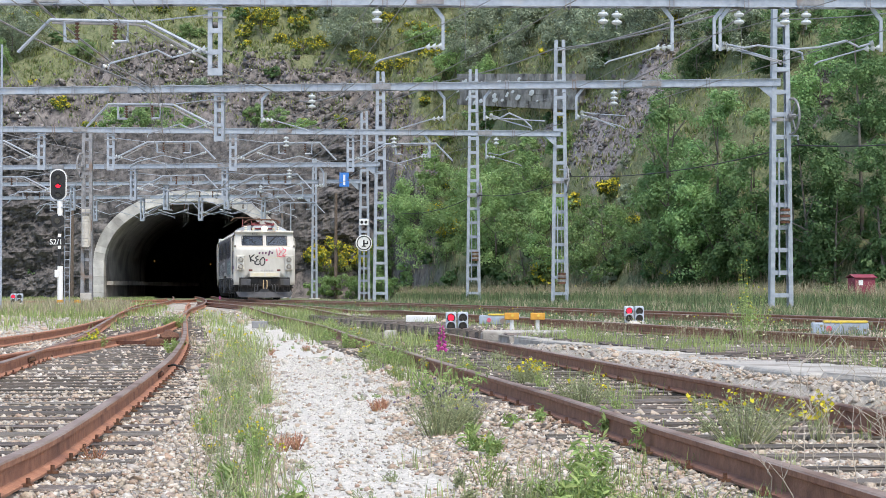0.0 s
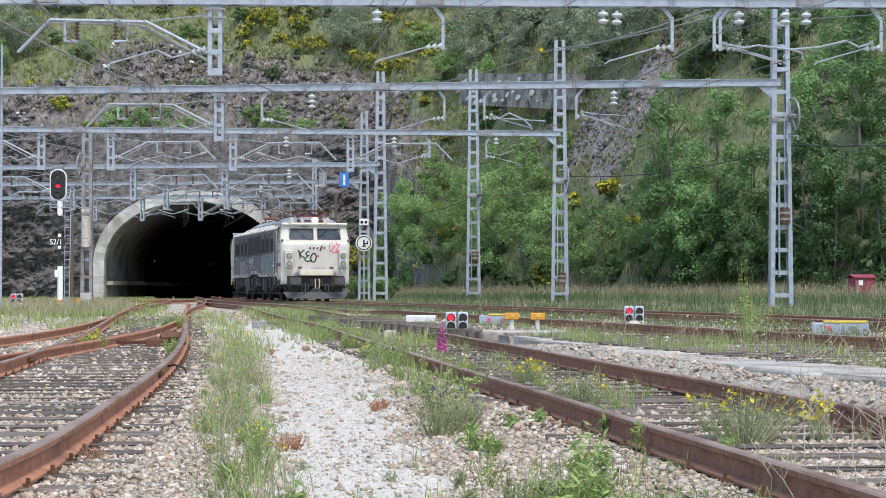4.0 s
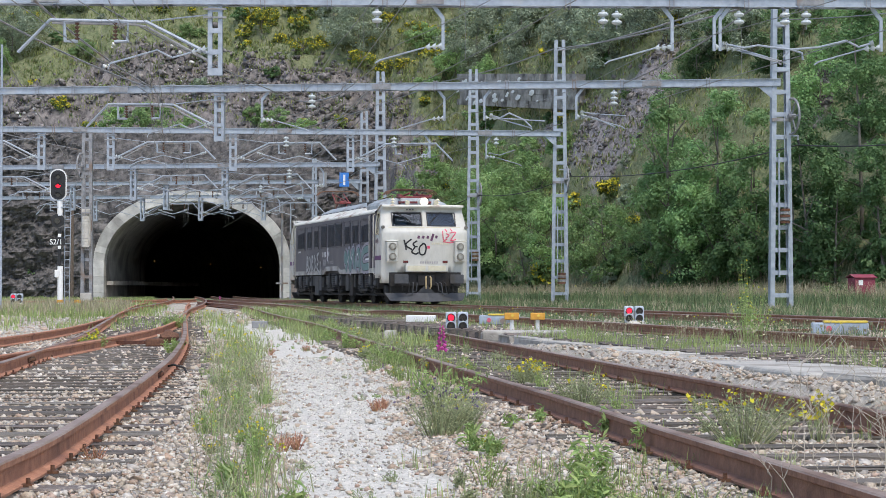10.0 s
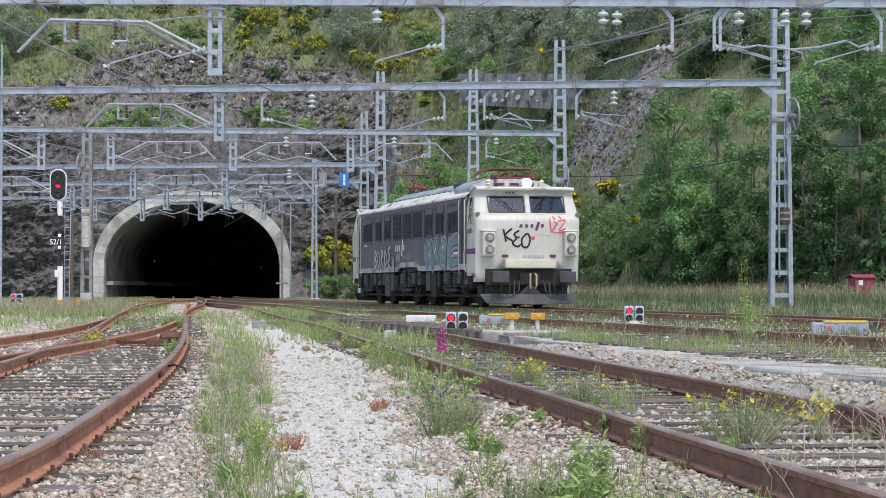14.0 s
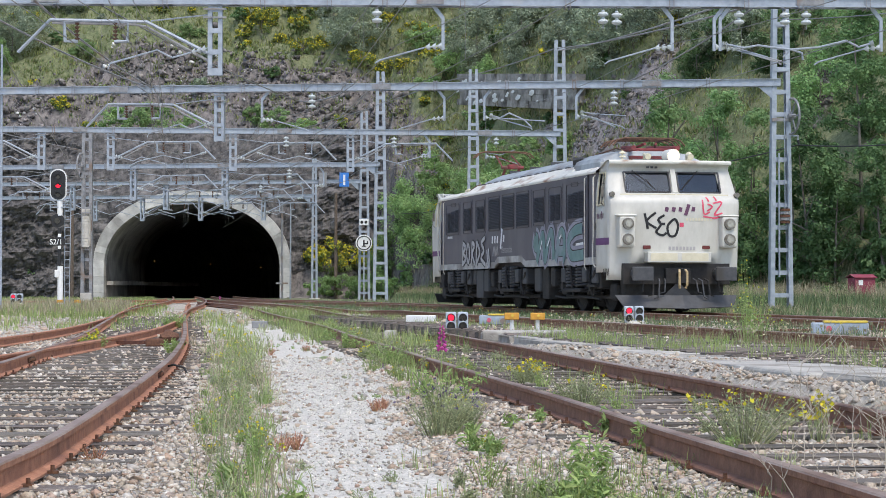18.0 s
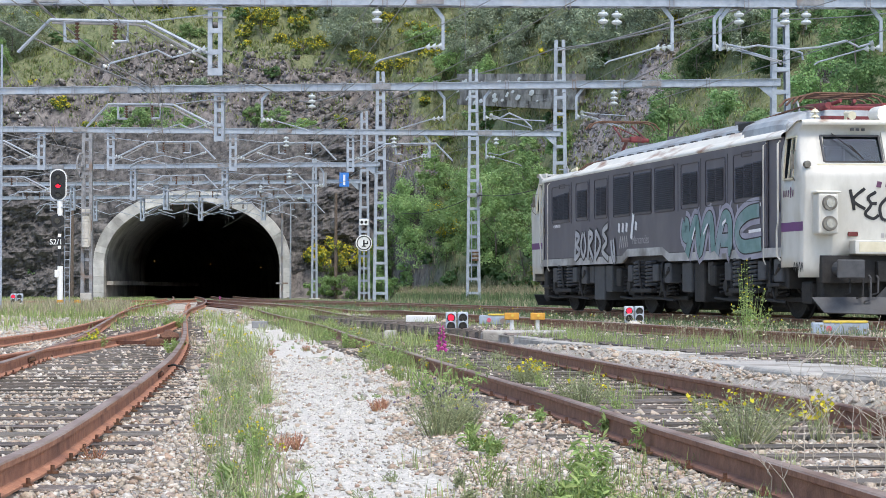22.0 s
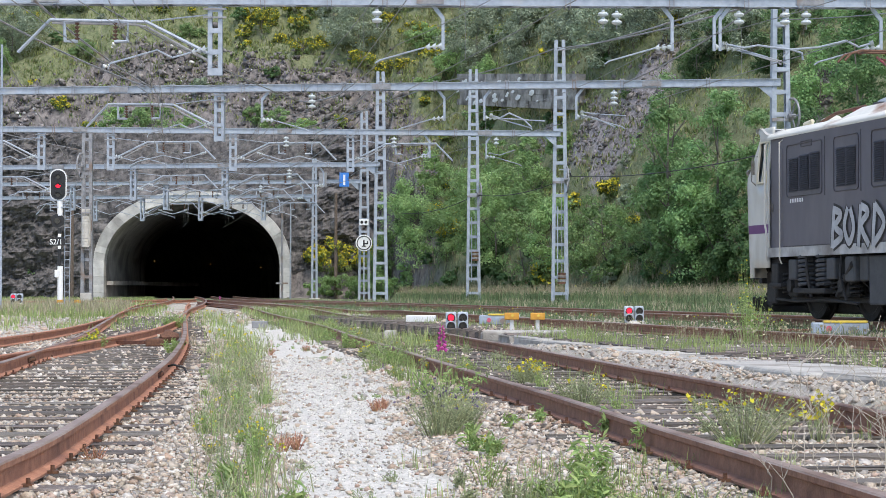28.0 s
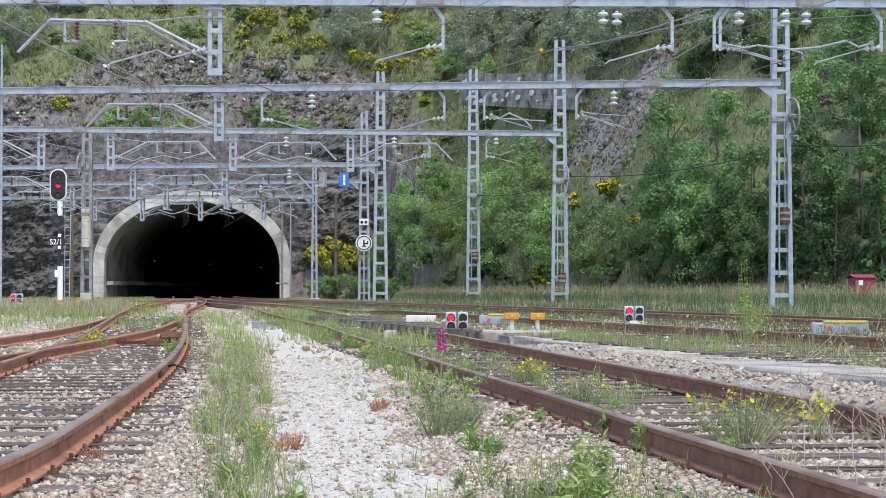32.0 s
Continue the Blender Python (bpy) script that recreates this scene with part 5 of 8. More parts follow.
paint("skirt_tag", [[(8.95 + k * 0.12, 0.95), (9.0 + k * 0.12, 1.08), (9.05 + k * 0.12, 0.92)] for k in range(4)], 0.025, M["l_ink"], lambda u, v, l: (u, -HW - 0.005 - l, v), "", cab_front)

# ---- running gear ----
WHEEL_R = 0.6
WHEELSETS = []


def coil(bm, x, y, z0, z1, r, turns, wire):
    n = int(turns * 10)
    pts = [(x + r * math.cos(2 * math.pi * k / 10), y + r * math.sin(2 * math.pi * k / 10), z0 + (z1 - z0) * k / n) for k in range(n + 1)]
    tube(bm, pts, wire, 5)


def bogie(cx):
    b = new("bogie")
    b.parent = loco
    b.location = (cx, 0, 0.08)
    for sy in (-1, 1):
        y = sy * 1.22
        bm = bmesh.new()
        out = [(-2.0, 0.72), (-1.9, 0.98), (-0.9, 1.02), (-0.6, 0.86), (0.6, 0.86), (0.9, 1.02), (1.9, 0.98), (2.0, 0.72), (1.5, 0.66), (1.3, 0.8), (0.95, 0.8), (0.7, 0.6), (-0.7, 0.6), (-0.95, 0.8), (-1.3, 0.8), (-1.5, 0.66)]
        plate(bm, [(x, y - 0.07, z) for x, z in out], 0.14, (0, 1, 0))
        part("side_frame", bm, M["l_under"], b)
        for x in (-1.2, 1.2):
            bm = bmesh.new()
            box(bm, x - 0.22, y - 0.12 + sy * 0.06, 0.40, x + 0.22, y + 0.12 + sy * 0.06, 0.80, 0.04)
            rod(bm, (x, y, 0.6), (x, y + sy * 0.24, 0.6), 0.15, 0.12, n=14)
            part("axle_box", bm, M["l_under"], b)
            for dx in (-0.38, 0.38):
                bm = bmesh.new()
                coil(bm, x + dx, y + sy * 0.10, 0.42, 0.82, 0.10, 5, 0.02)
                part("axle_spring", bm, M["l_under"], b)
        bm = bmesh.new()
        coil(bm, 0.42, y + sy * 0.16, 0.56, 1.12, 0.17, 7, 0.032)
        part("coil_spring", bm, M["l_box"], b, "large grimy coil spring")
        bm = bmesh.new()
        coil(bm, -0.42, y + sy * 0.16, 0.56, 1.12, 0.17, 7, 0.032)
        part("coil_spring", bm, M["l_box"], b)
        bm = bmesh.new()
        ya, yb = sorted((y - sy * 0.02, y + sy * 0.34))
        box(bm, -0.75, ya, 0.46, 0.75, yb, 0.55, 0.02)
        part("spring_plank", bm, M["l_under"], b)
        for x0, x1, z0, z1, mt in ((-1.08, -0.72, 0.70, 1.06, "l_box"), (0.72, 1.08, 0.70, 1.06, "l_box"), (1.55, 1.95, 0.66, 1.08, "l_box"), (-1.95, -1.6, 0.6, 1.0, "l_under")):
            bm = bmesh.new()
            ya, yb = sorted((y + sy * 0.02, y + sy * 0.30))
            box(bm, x0, ya, z0, x1, yb, z1, 0.03)
            part("brake_cylinder", bm, M[mt], b)
        for x in (-1.75, -0.65, 0.65, 1.75):
            bm = bmesh.new()
            ya, yb = sorted((y - sy * 0.3, y - sy * 0.16))
            box(bm, x - 0.06, ya, 0.32, x + 0.06, yb, 0.92, 0.02)
            part("brake_hanger", bm, M["l_under"], b)
        bm = bmesh.new()
        tube(bm, [(-1.9, y + sy * 0.2, 0.36), (-0.9, y + sy * 0.22, 0.32), (0.3, y + sy * 0.2, 0.36), (1.9, y + sy * 0.2, 0.3)], 0.025, 5)
        tube(bm, [(-0.2, y + sy * 0.3, 1.15), (-0.1, y + sy * 0.32, 0.8), (0.05, y + sy * 0.3, 0.4)], 0.028, 5)
        tube(bm, [(1.3, y + sy * 0.25, 1.1), (1.35, y + sy * 0.3, 0.75), (1.5, y + sy * 0.25, 0.35)], 0.024, 5)
        part("brake_rod", bm, M["l_under"], b)
        bm = bmesh.new()
        rod(bm, (0.9, y + sy * 0.16, 0.42), (1.9, y + sy * 0.3, 0.95), 0.05, n=8)
        part("damper", bm, M["l_under"], b)
    for x in (-1.2, 1.2):
        bm = bmesh.new()
        # axle and both wheels turned as one profile
        half = [(0.0, 1.0), (0.12, 1.0), (0.13, 0.95), (WHEEL_R - 0.14, 0.92), (WHEEL_R - 0.09, 0.945), (WHEEL_R - 0.004, 0.93), (WHEEL_R, 0.92), (WHEEL_R, 0.80), (WHEEL_R + 0.028, 0.785),
                (WHEEL_R + 0.028, 0.757), (WHEEL_R - 0.1, 0.755), (0.12, 0.79), (0.09, 0.74)]
        prof = half + [(r, -w) for r, w in reversed(half)]
        rings = [[bm.verts.new((r * math.cos(2 * math.pi * k / 32), w, r * math.sin(2 * math.pi * k / 32))) for k in range(32)] if r else [bm.verts.new((0, w, 0))] * 32 for r, w in prof]
        for ra, rb in zip(rings, rings[1:]):
            for k in range(32):
                q = (ra[k], ra[(k + 1) % 32], rb[(k + 1) % 32], rb[k])
                bm.faces.new(tuple(dict.fromkeys(q)))
        bmesh.ops.recalc_face_normals(bm, faces=bm.faces)
        ws = part("wheelset", bm, M["l_under"], b)
        ws.location = (x, 0, WHEEL_R)
        WHEELSETS.append(ws)
    # motors as one solid block, deepened to shut out light between the wheels
    bm = bmesh.new()
    box(bm, -1.7, -0.72, 0.1, 1.7, 0.72, 0.95, 0.1)
    part("traction_motor", bm, M["l_under"], b)
    for sy in (-1, 1):
        # brake shoes, guard irons and sand pipes low beside the wheels
        for x in (-1.2, 1.2):
            for dx in (-0.60, 0.60):
                bm = bmesh.new()
                box(bm, x + dx - 0.07, sy * 0.87 - 0.07, 0.36, x + dx + 0.07, sy * 0.87 + 0.07, 0.86, 0.03)
                bar(bm, (x + dx * 1.05, sy * 1.02, 0.4), (x + dx * 1.2, sy * 1.05, 1.0), 0.07, 0.05)
                part("brake_shoe", bm, M["l_under"], b)
                bm = bmesh.new()
                tube(bm, [(x + dx * 0.8, sy * 1.3, 0.7), (x + dx * 0.95, sy * 1.05, 0.45), (x + dx * 0.82, sy * 0.9, 0.16)], 0.022, 5)
                part("sand_pipe", bm, M["l_under"], b)
        bm = bmesh.new()
        ya, yb = sorted((sy * 1.06, sy * 1.14))
        box(bm, -1.95, ya, 0.30, 1.95, yb, 0.40, 0.02)
        part("brake_beam", bm, M["l_under"], b)
    return b


for cx in (-6.35, 0.0, 6.35):
    bogie(cx)
for sy in (-1, 1):
    for x0, x1, z0, mt in ((-3.95, -3.1, 0.36, "l_box"), (-3.0, -2.5, 0.55, "l_box"), (2.5, 3.1, 0.55, "l_box"), (3.3, 3.9, 0.36, "l_under"), (-4.35, -4.0, 0.75, "l_box"), (4.1, 4.4, 0.72, "l_box"), (8.0, 8.45, 0.62, "l_under"), (-8.45, -8.0, 0.62, "l_under")):
        bm = bmesh.new()
        ya, yb = sorted((sy * 0.9, sy * 1.45))
        box(bm, x0, ya, z0, x1, yb, 1.16, 0.03)
        part("equipment_box", bm, M[mt], loco, "grimy grey equipment box" if z0 == 0.36 else "")
bm = bmesh.new()
box(bm, -9.3, -1.15, 0.95, 9.3, 1.15, 1.25)
part("underframe", bm, M["l_under"], loco)
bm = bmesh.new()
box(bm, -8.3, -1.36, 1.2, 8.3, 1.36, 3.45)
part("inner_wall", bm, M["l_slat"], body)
for x, sy in ((-8.9, -1), (-8.9, 1), (8.9, -1), (8.9, 1)):
    bm = bmesh.new()
    box(bm, x - 0.25, sy * 1.1 - 0.2, 0.35, x + 0.25, sy * 1.1 + 0.2, 0.75, 0.05)
    part("sand_box", bm, M["l_under"], loco)

# ---- overhead line fittings ----
def beam_point(g, x):
    """The place along portal beam g over the lateral position x."""
    (rx, ry), (lx, ly), z, _ = GANTRIES[g]
    t = (x - lx) / (rx - lx)
    return Vector((x, ly + (ry - ly) * t, z))


def beam_turn(g):
    (rx, ry), (lx, ly), z, _ = GANTRIES[g]
    return math.degrees(math.atan2(ry - ly, rx - lx))


def cantilever(g, x0, sx, reach=1.0):
    """Tubular bracket arm on a drop post, with hung insulators and the registration arm."""
    p = beam_point(g, x0)
    root = thing("bracket_arm", pose(p.x, p.y - 0.05, p.z, 0, 0, beam_turn(g)), "bent steel bracket arm carrying the contact wire", "bracket arm", "bracket arms")
    F = lambda x, z: (sx * x * reach, 0, z)
    bm = bmesh.new()
    tube(bm, [F(0.17, -1.25), F(1.6, -0.52), F(3.85, -0.48), F(4.6, -1.25)], 0.042, 7)
    part("tube", bm, M["galv"], root)
    bm = bmesh.new()
    tube(bm, [F(0.17, -1.42), F(1.62, -0.63), F(1.9, -0.58), F(3.8, -0.55)], 0.03, 6)
    part("twin_tube", bm, M["galv_dark"], root)
    for x in (2.35, 3.2):
        bm = bmesh.new()
        s = 1 if x > 2.8 else -1
        tube(bm, [F(x, -0.5), F(x + s * 0.32, -0.53), F(x + s * 0.30, -0.98), F(x, -0.98)], 0.05, 5)
        br = part("hanger_frame", bm, M["galv"], root)
        bm = bmesh.new()
        insulator_string(bm, F(x + 0.02 * s, -0.53), F(x + 0.02 * s, -0.98), 5, 0.07)
        part("insulator", bm, M["porcelain"], br)
    bm = bmesh.new()
    tube(bm, [F(0.25, -1.15), F(1.0, -1.36), F(1.35, -1.18), F(2.45, -1.5), F(2.5, -1.62)], 0.022, 6)
    part("registration_arm", bm, M["galv"], root)
    bm = bmesh.new()
    insulator_string(bm, F(0.2, -1.14), F(0.55, -1.24), 3, 0.09)
    part("insulator", bm, M["insulator"], root)
    bm = bmesh.new()
    rod(bm, F(0.17, -0.35), F(1.5, -0.5), 0.018, n=5)
    part("stay", bm, M["galv"], root)


POSTS = [(0, -5.35), (1, -7.55), (2, -17.7), (2, -14.7), (2, -9.35), (2, -4.15), (3, -20.6), (3, -16.3), (3, -11.4), (4, -24.8), (4, -18.4), (4, -14.3), (5, -25.9), (5, -22.3), (5, -17.9), (5, -13.2)]
for g, x in POSTS:
    p = beam_point(g, x)
    drop_post((p.x, p.y), p.z - 0.1, beam_turn(g), 1.68)
for g, x, sx in ((0, -5.35, -1), (1, -7.55, -1), (2, -17.7, -1), (2, -14.7, 1), (2, -9.35, 1), (2, -4.15, 1), (3, -20.6, -1), (3, -16.3, 1), (3, -11.4, 1), (4, -24.8, -1),
                 (4, -18.4, 1), (4, -14.3, 1), (5, -25.9, -1), (5, -22.3, 1), (5, -17.9, 1), (5, -13.2, 1)):
    cantilever(g, x, sx)


def hook_post(g, x, sx=1, length=0.75):
    """Cranked steel angle that hangs from a beam."""
    p = beam_point(g, x)
    root = thing("hanging_bracket", pose(p.x, p.y - 0.02, p.z - 0.1, 0, 0, beam_turn(g)), "cranked steel bracket hanging from the beam", "bracket", "hanging brackets")
    bm = bmesh.new()
    bar(bm, (-sx * 0.28, 0, 0.06), (0, 0, -0.3), 0.07, 0.09)
    bar(bm, (0, 0, -0.27), (0, 0, -0.3 - length), 0.07, 0.09)
    part("angle", bm, M["galv"], root)
    bm = bmesh.new()
    insulator_string(bm, (0, 0, -0.2 - length), (-sx * 0.42, 0, -0.24 - length), 3, 0.085)
    part("insulator", bm, M["insulator"], root)
    bm = bmesh.new()
    tube(bm, [(-sx * 0.42, 0, -0.24 - length), (-sx * 1.5, 0, -0.55 - length), (-sx * 1.6, 0, -0.62 - length)], 0.02, 6)
    part("steady_arm", bm, M["galv"], root)
    bm = bmesh.new()
    bar(bm, (-sx * 0.5, 0, 0.0), (sx * 0.2, 0, 0.0), 0.06, 0.06)
    part("clamp", bm, M["galv_dark"], root)


for g, x, sx in ((0, 0.0, 1), (0, 5.42, 1), (0, 6.42, -1), (0, 6.56, -1), (0, 10.4, 1), (1, -6.1, -1), (1, 0.05, 1), (1, 1.38, -1), (1, 4.42, -1), (2, 1.95, -1), (2, -0.6, 1), (3, -6.2, 1), (4, -9.2, 1), (5, -12.0, 1)):
    hook_post(g, x, sx)


def pole_tube(name, pts, r, mat, label, category, group=""):
    o = Vector(pts[0])
    root = thing(name, Matrix.Translation(o), label, category, group)
    bm = bmesh.new()
    tube(bm, [Vector(p) - o for p in pts], r, 6)
    part("tube", bm, mat, root)
    return root


# long cranked arms seen against the trees
def arm(g, x, pts, r=0.026):
    p = beam_point(g, x)
    root = thing("registration_arm", pose(p.x, p.y - 0.1, p.z, 0, 0, beam_turn(g)), "long cranked registration arm with glass insulators", "registration arm", "registration arms")
    bm = bmesh.new()
    tube(bm, [(a, 0, b) for a, b in pts], r, 6)
    part("tube", bm, M["galv"], root)
    bm = bmesh.new()
    insulator_string(bm, (pts[0][0], 0, pts[0][1]), (pts[0][0] * 0.75 + pts[1][0] * 0.25, 0, pts[0][1] * 0.75 + pts[1][1] * 0.25), 3, 0.075)
    part("insulator", bm, M["insulator"], root)


arm(0, 6.5, [(0.1, -0.98), (0.62, -1.08), (0.95, -1.02), (1.75, -1.12), (2.0, -1.2), (2.02, -1.36)])
arm(0, 10.4, [(-0.2, -0.95), (-0.55, -1.05), (-0.85, -0.9), (-1.5, -1.06), (-2.2, -1.12), (-2.35, -1.3)])
arm(1, 1.4, [(0.15, -0.98), (0.5, -1.08), (0.8, -0.92), (1.3, -1.15), (1.55, -1.4)])
arm(1, 1.4, [(0.15, -0.98), (0.6, -1.1), (2.0, -1.2)], 0.02)
arm(1, 4.45, [(0.1, -0.9), (0.5, -0.97), (1.6, -1.05)], 0.02)
arm(1, 4.45, [(0.1, -1.0), (0.6, -1.12), (1.25, -1.42)], 0.02)
arm(2, 1.95, [(0.1, -0.9), (0.6, -1.0), (1.3, -0.75)], 0.02)

for k, (g, x) in enumerate(((2, -12.2), (2, -6.6), (3, -18.6), (3, -13.8), (3, -9.0), (4, -22.0), (4, -20.2), (4, -16.4), (4, -12.4), (5, -24.2), (5, -20.6), (5, -19.4), (5, -16.2), (5, -14.8))):
    q = 1 if k % 2 else -1
    arm(g, x, [(-1.7 * q, -0.95), (-0.6 * q, -1.28), (0.2 * q, -1.1), (1.3 * q, -1.38), (1.7 * q, -1.6)], 0.024)
# strings of glass discs
for g, x, dz, n in ((0, -1.55, -0.1, 2), (0, 3.78, -0.1, 2), (0, 4.1, -0.12, 2), (0, 8.1, -0.1, 2), (0, 8.6, -0.1, 2), (0, 7.0, -0.1, 2), (1, -4.4, -0.1, 3), (1, 5.65, -0.1, 3), 
                    (2, -2.2, -0.1, 3), (2, -7.0, -0.1, 3), (2, 2.4, -0.1, 2), (3, -8.0, -0.1, 3), (4, -12.0, -0.1, 3)):
    p = beam_point(g, x)
    root = thing("insulator_string", pose(p.x, p.y - 0.1, p.z + dz), "string of glass disc insulators under the beam", "insulator", "insulator strings")
    for k in range(n):
        bm = bmesh.new()
        blob(bm, (0, 0, -0.2 - k * 0.17), 0.13, 0.5, 2, 0.0)
        rod(bm, (0, 0, -0.14 - k * 0.17), (0, 0, -0.10 - k * 0.17), 0.05, 0.035, n=10)
        part("glass_disc", bm, M["insulator"], root)
    bm = bmesh.new()
    rod(bm, (0, 0, 0.05), (0, 0, -0.2 - n * 0.17), 0.015, n=5)
    part("pin", bm, M["galv_dark"], root)

# beam clamps, small and dark
for g, (r, l, z, _d) in enumerate(GANTRIES):
    for k in range(14 if g < 3 else 10):
        x = l[0] + (r[0] - l[0]) * (k + 0.5 + 0.3 * math.sin(k * 5.1 + g)) / (14.5 if g < 3 else 10.5)
        p = beam_point(g, x)
        root = thing("beam_clamp", pose(p.x, p.y, p.z, 0, 0, beam_turn(g)), "dark bolted clamp round the portal beam", "clamp", "beam clamps")
        bm = bmesh.new()
        for dx in (-0.05, 0.05):
            box(bm, dx - 0.012, -0.215, -0.17, dx + 0.012, 0.2, -0.145)
            box(bm, dx - 0.012, -0.215, -0.17, dx + 0.012, -0.205, 0.19)
        box(bm, -0.08, -0.21, 0.125, 0.08, 0.2, 0.15)
        part("strap", bm, M["galv_dark"], root)

# ---- wires ----
def wire(pts, r, mat, label, sag=0.0, name="overhead_wire"):
    full = []
    for a, b in zip(pts, pts[1:]):
        a, b = Vector(a), Vector(b)
        n = 10 if sag else 1
        for k in range(n):
            t = k / n
            p = a.lerp(b, t)
            p.z -= sag * 4 * t * (1 - t)
            full.append(p)
    full.append(Vector(pts[-1]))
    bm = bmesh.new()
    tube(bm, full, r, 5)
    ob = part(name, bm, mat)
    return tagged(ob, label, "wire", "overhead wires")


def catenary(track, y_list, off, zc=5.55, zm=6.75):
    """Contact wire, carrier wire and droppers over a track, staggered from portal to portal."""
    pts_c, pts_m = [], []
    for k, y in enumerate(y_list):
        x = lerp(TRACKS[track], y) + off * (1 if k % 2 else -1)
        pts_c.append((x, y, zc))
        pts_m.append((x, y, zm))
    wire(pts_c, 0.008, M["wire"], "copper contact wire over the track")
    wire(pts_m, 0.008, M["wire"], "carrier wire over the track", 0.45)
    for a, b, c, d in zip(pts_c, pts_c[1:], pts_m, pts_m[1:]):
        for t in (0.2, 0.5, 0.8):
            p, q = Vector(a).lerp(Vector(b), t), Vector(c).lerp(Vector(d), t)
            q.z -= 0.45 * 4 * t * (1 - t)
            wire([p, q], 0.004, M["wire"], "thin dropper between the wires", name="dropper")


catenary("curve", (8, 50, 73, 95, 113, 143, 160), 0.2)
catenary("main", (20, 51, 70, 96, 112, 141, 158), 0.2, 5.5)
catenary("siding", (10, 50.5, 72, 95, 113), 0.2)
catenary("middle", (10, 50.5, 71, 96), 0.2)
catenary("branch", (14, 50, 73, 90), 0.2)
# feeders and stays between the structures
for a, b, r in (((-13.2, 60, 8.95), (-10.0, 73, 7.85), 0.02), ((-9.2, 48, 7.5), (-9.9, 73, 7.85), 0.02), ((-8.3, 50, 7.8), (-5.1, 76, 7.65), 0.014), ((-5.1, 76, 7.65), (-3.1, 73, 7.85), 0.02),
                ((5.2, 97, 11.9), (7.35, 51, 7.75), 0.018), ((5.3, 97, 11.8), (7.0, 50, 7.8), 0.018), ((5.1, 97, 11.9), (0.0, 125, 13.1), 0.022), ((0.0, 125, 13.1), (-9.5, 140, 11.4), 0.02),
                ((5.95, 71, 7.8), (7.4, 51, 7.7), 0.016), ((-3.2, 111, 11.9), (-12.0, 143, 8.1), 0.018), ((-3.2, 111, 11.9), (-10.2, 138, 8.3), 0.016), ((-15.0, 73, 9.0), (-20.5, 120, 7.5), 0.012),
                ((-5.2, 140, 12.2), (-13.5, 158, 7.9), 0.018), ((1.6, 113, 12.2), (-6.5, 141, 8.1), 0.016), ((-15.4, 95, 8.0), (-11.0, 112, 7.5), 0.016), ((-20.0, 95, 8.0), (-13.8, 112, 7.5), 0.016),
                ((-24.0, 113, 7.5), (-17.5, 143, 7.9), 0.016), ((-12.0, 96, 8.0), (-16.5, 113, 7.4), 0.014), ((-8.0, 96, 8.0), (-19.5, 142, 8.0), 0.014), ((-6.5, 96, 6.6), (-12.5, 113, 6.2), 0.012),
                ((-30, 144, 8.0), (-22, 158, 7.8), 0.014), ((-10, 112, 7.4), (-16, 142, 7.9), 0.014), ((-9.5, 157, 9.6), (-18, 161, 7.8), 0.014), ((11.0, 70, 9.8), (14.4, 51, 8.1), 0.012)):
    wire([a, b], r * 1.5, M["galv_dark"] if r > 0.015 else M["wire"], "slanting stay wire between the structures", 0.15, "stay_wire")
for a, b, c in (((-2.9, 150, 6.3), (1.75, 113, 5.95), (5.75, 97, 6.1)), ((5.75, 97, 6.1), (11.6, 70, 5.7), (16.0, 52, 5.4))):
    wire([a, b, c], 0.022, M["black_wire"], "sagging black cable along the masts", 0.35, "black_cable")
for x, y, z in ((1.75, 113, 5.95), (5.75, 97, 6.1), (11.6, 70, 5.7)):
    root = thing("cable_bracket", pose(x, y, z + 0.3), "small bracket holding the black cable", "bracket", "cable brackets")
    bm = bmesh.new()
    bar(bm, (-0.5, 0, 0), (0.02, 0, 0), 0.03, 0.03)
    bar(bm, (0.0, 0, 0), (0.0, 0, -0.14), 0.03, 0.03)
    part("arm", bm, M["galv"], root)
    bm = bmesh.new()
    rod(bm, (0.0, 0, -0.14), (0.04, 0, -0.3), 0.04, n=8)
    part("clip", bm, M["black"], root)


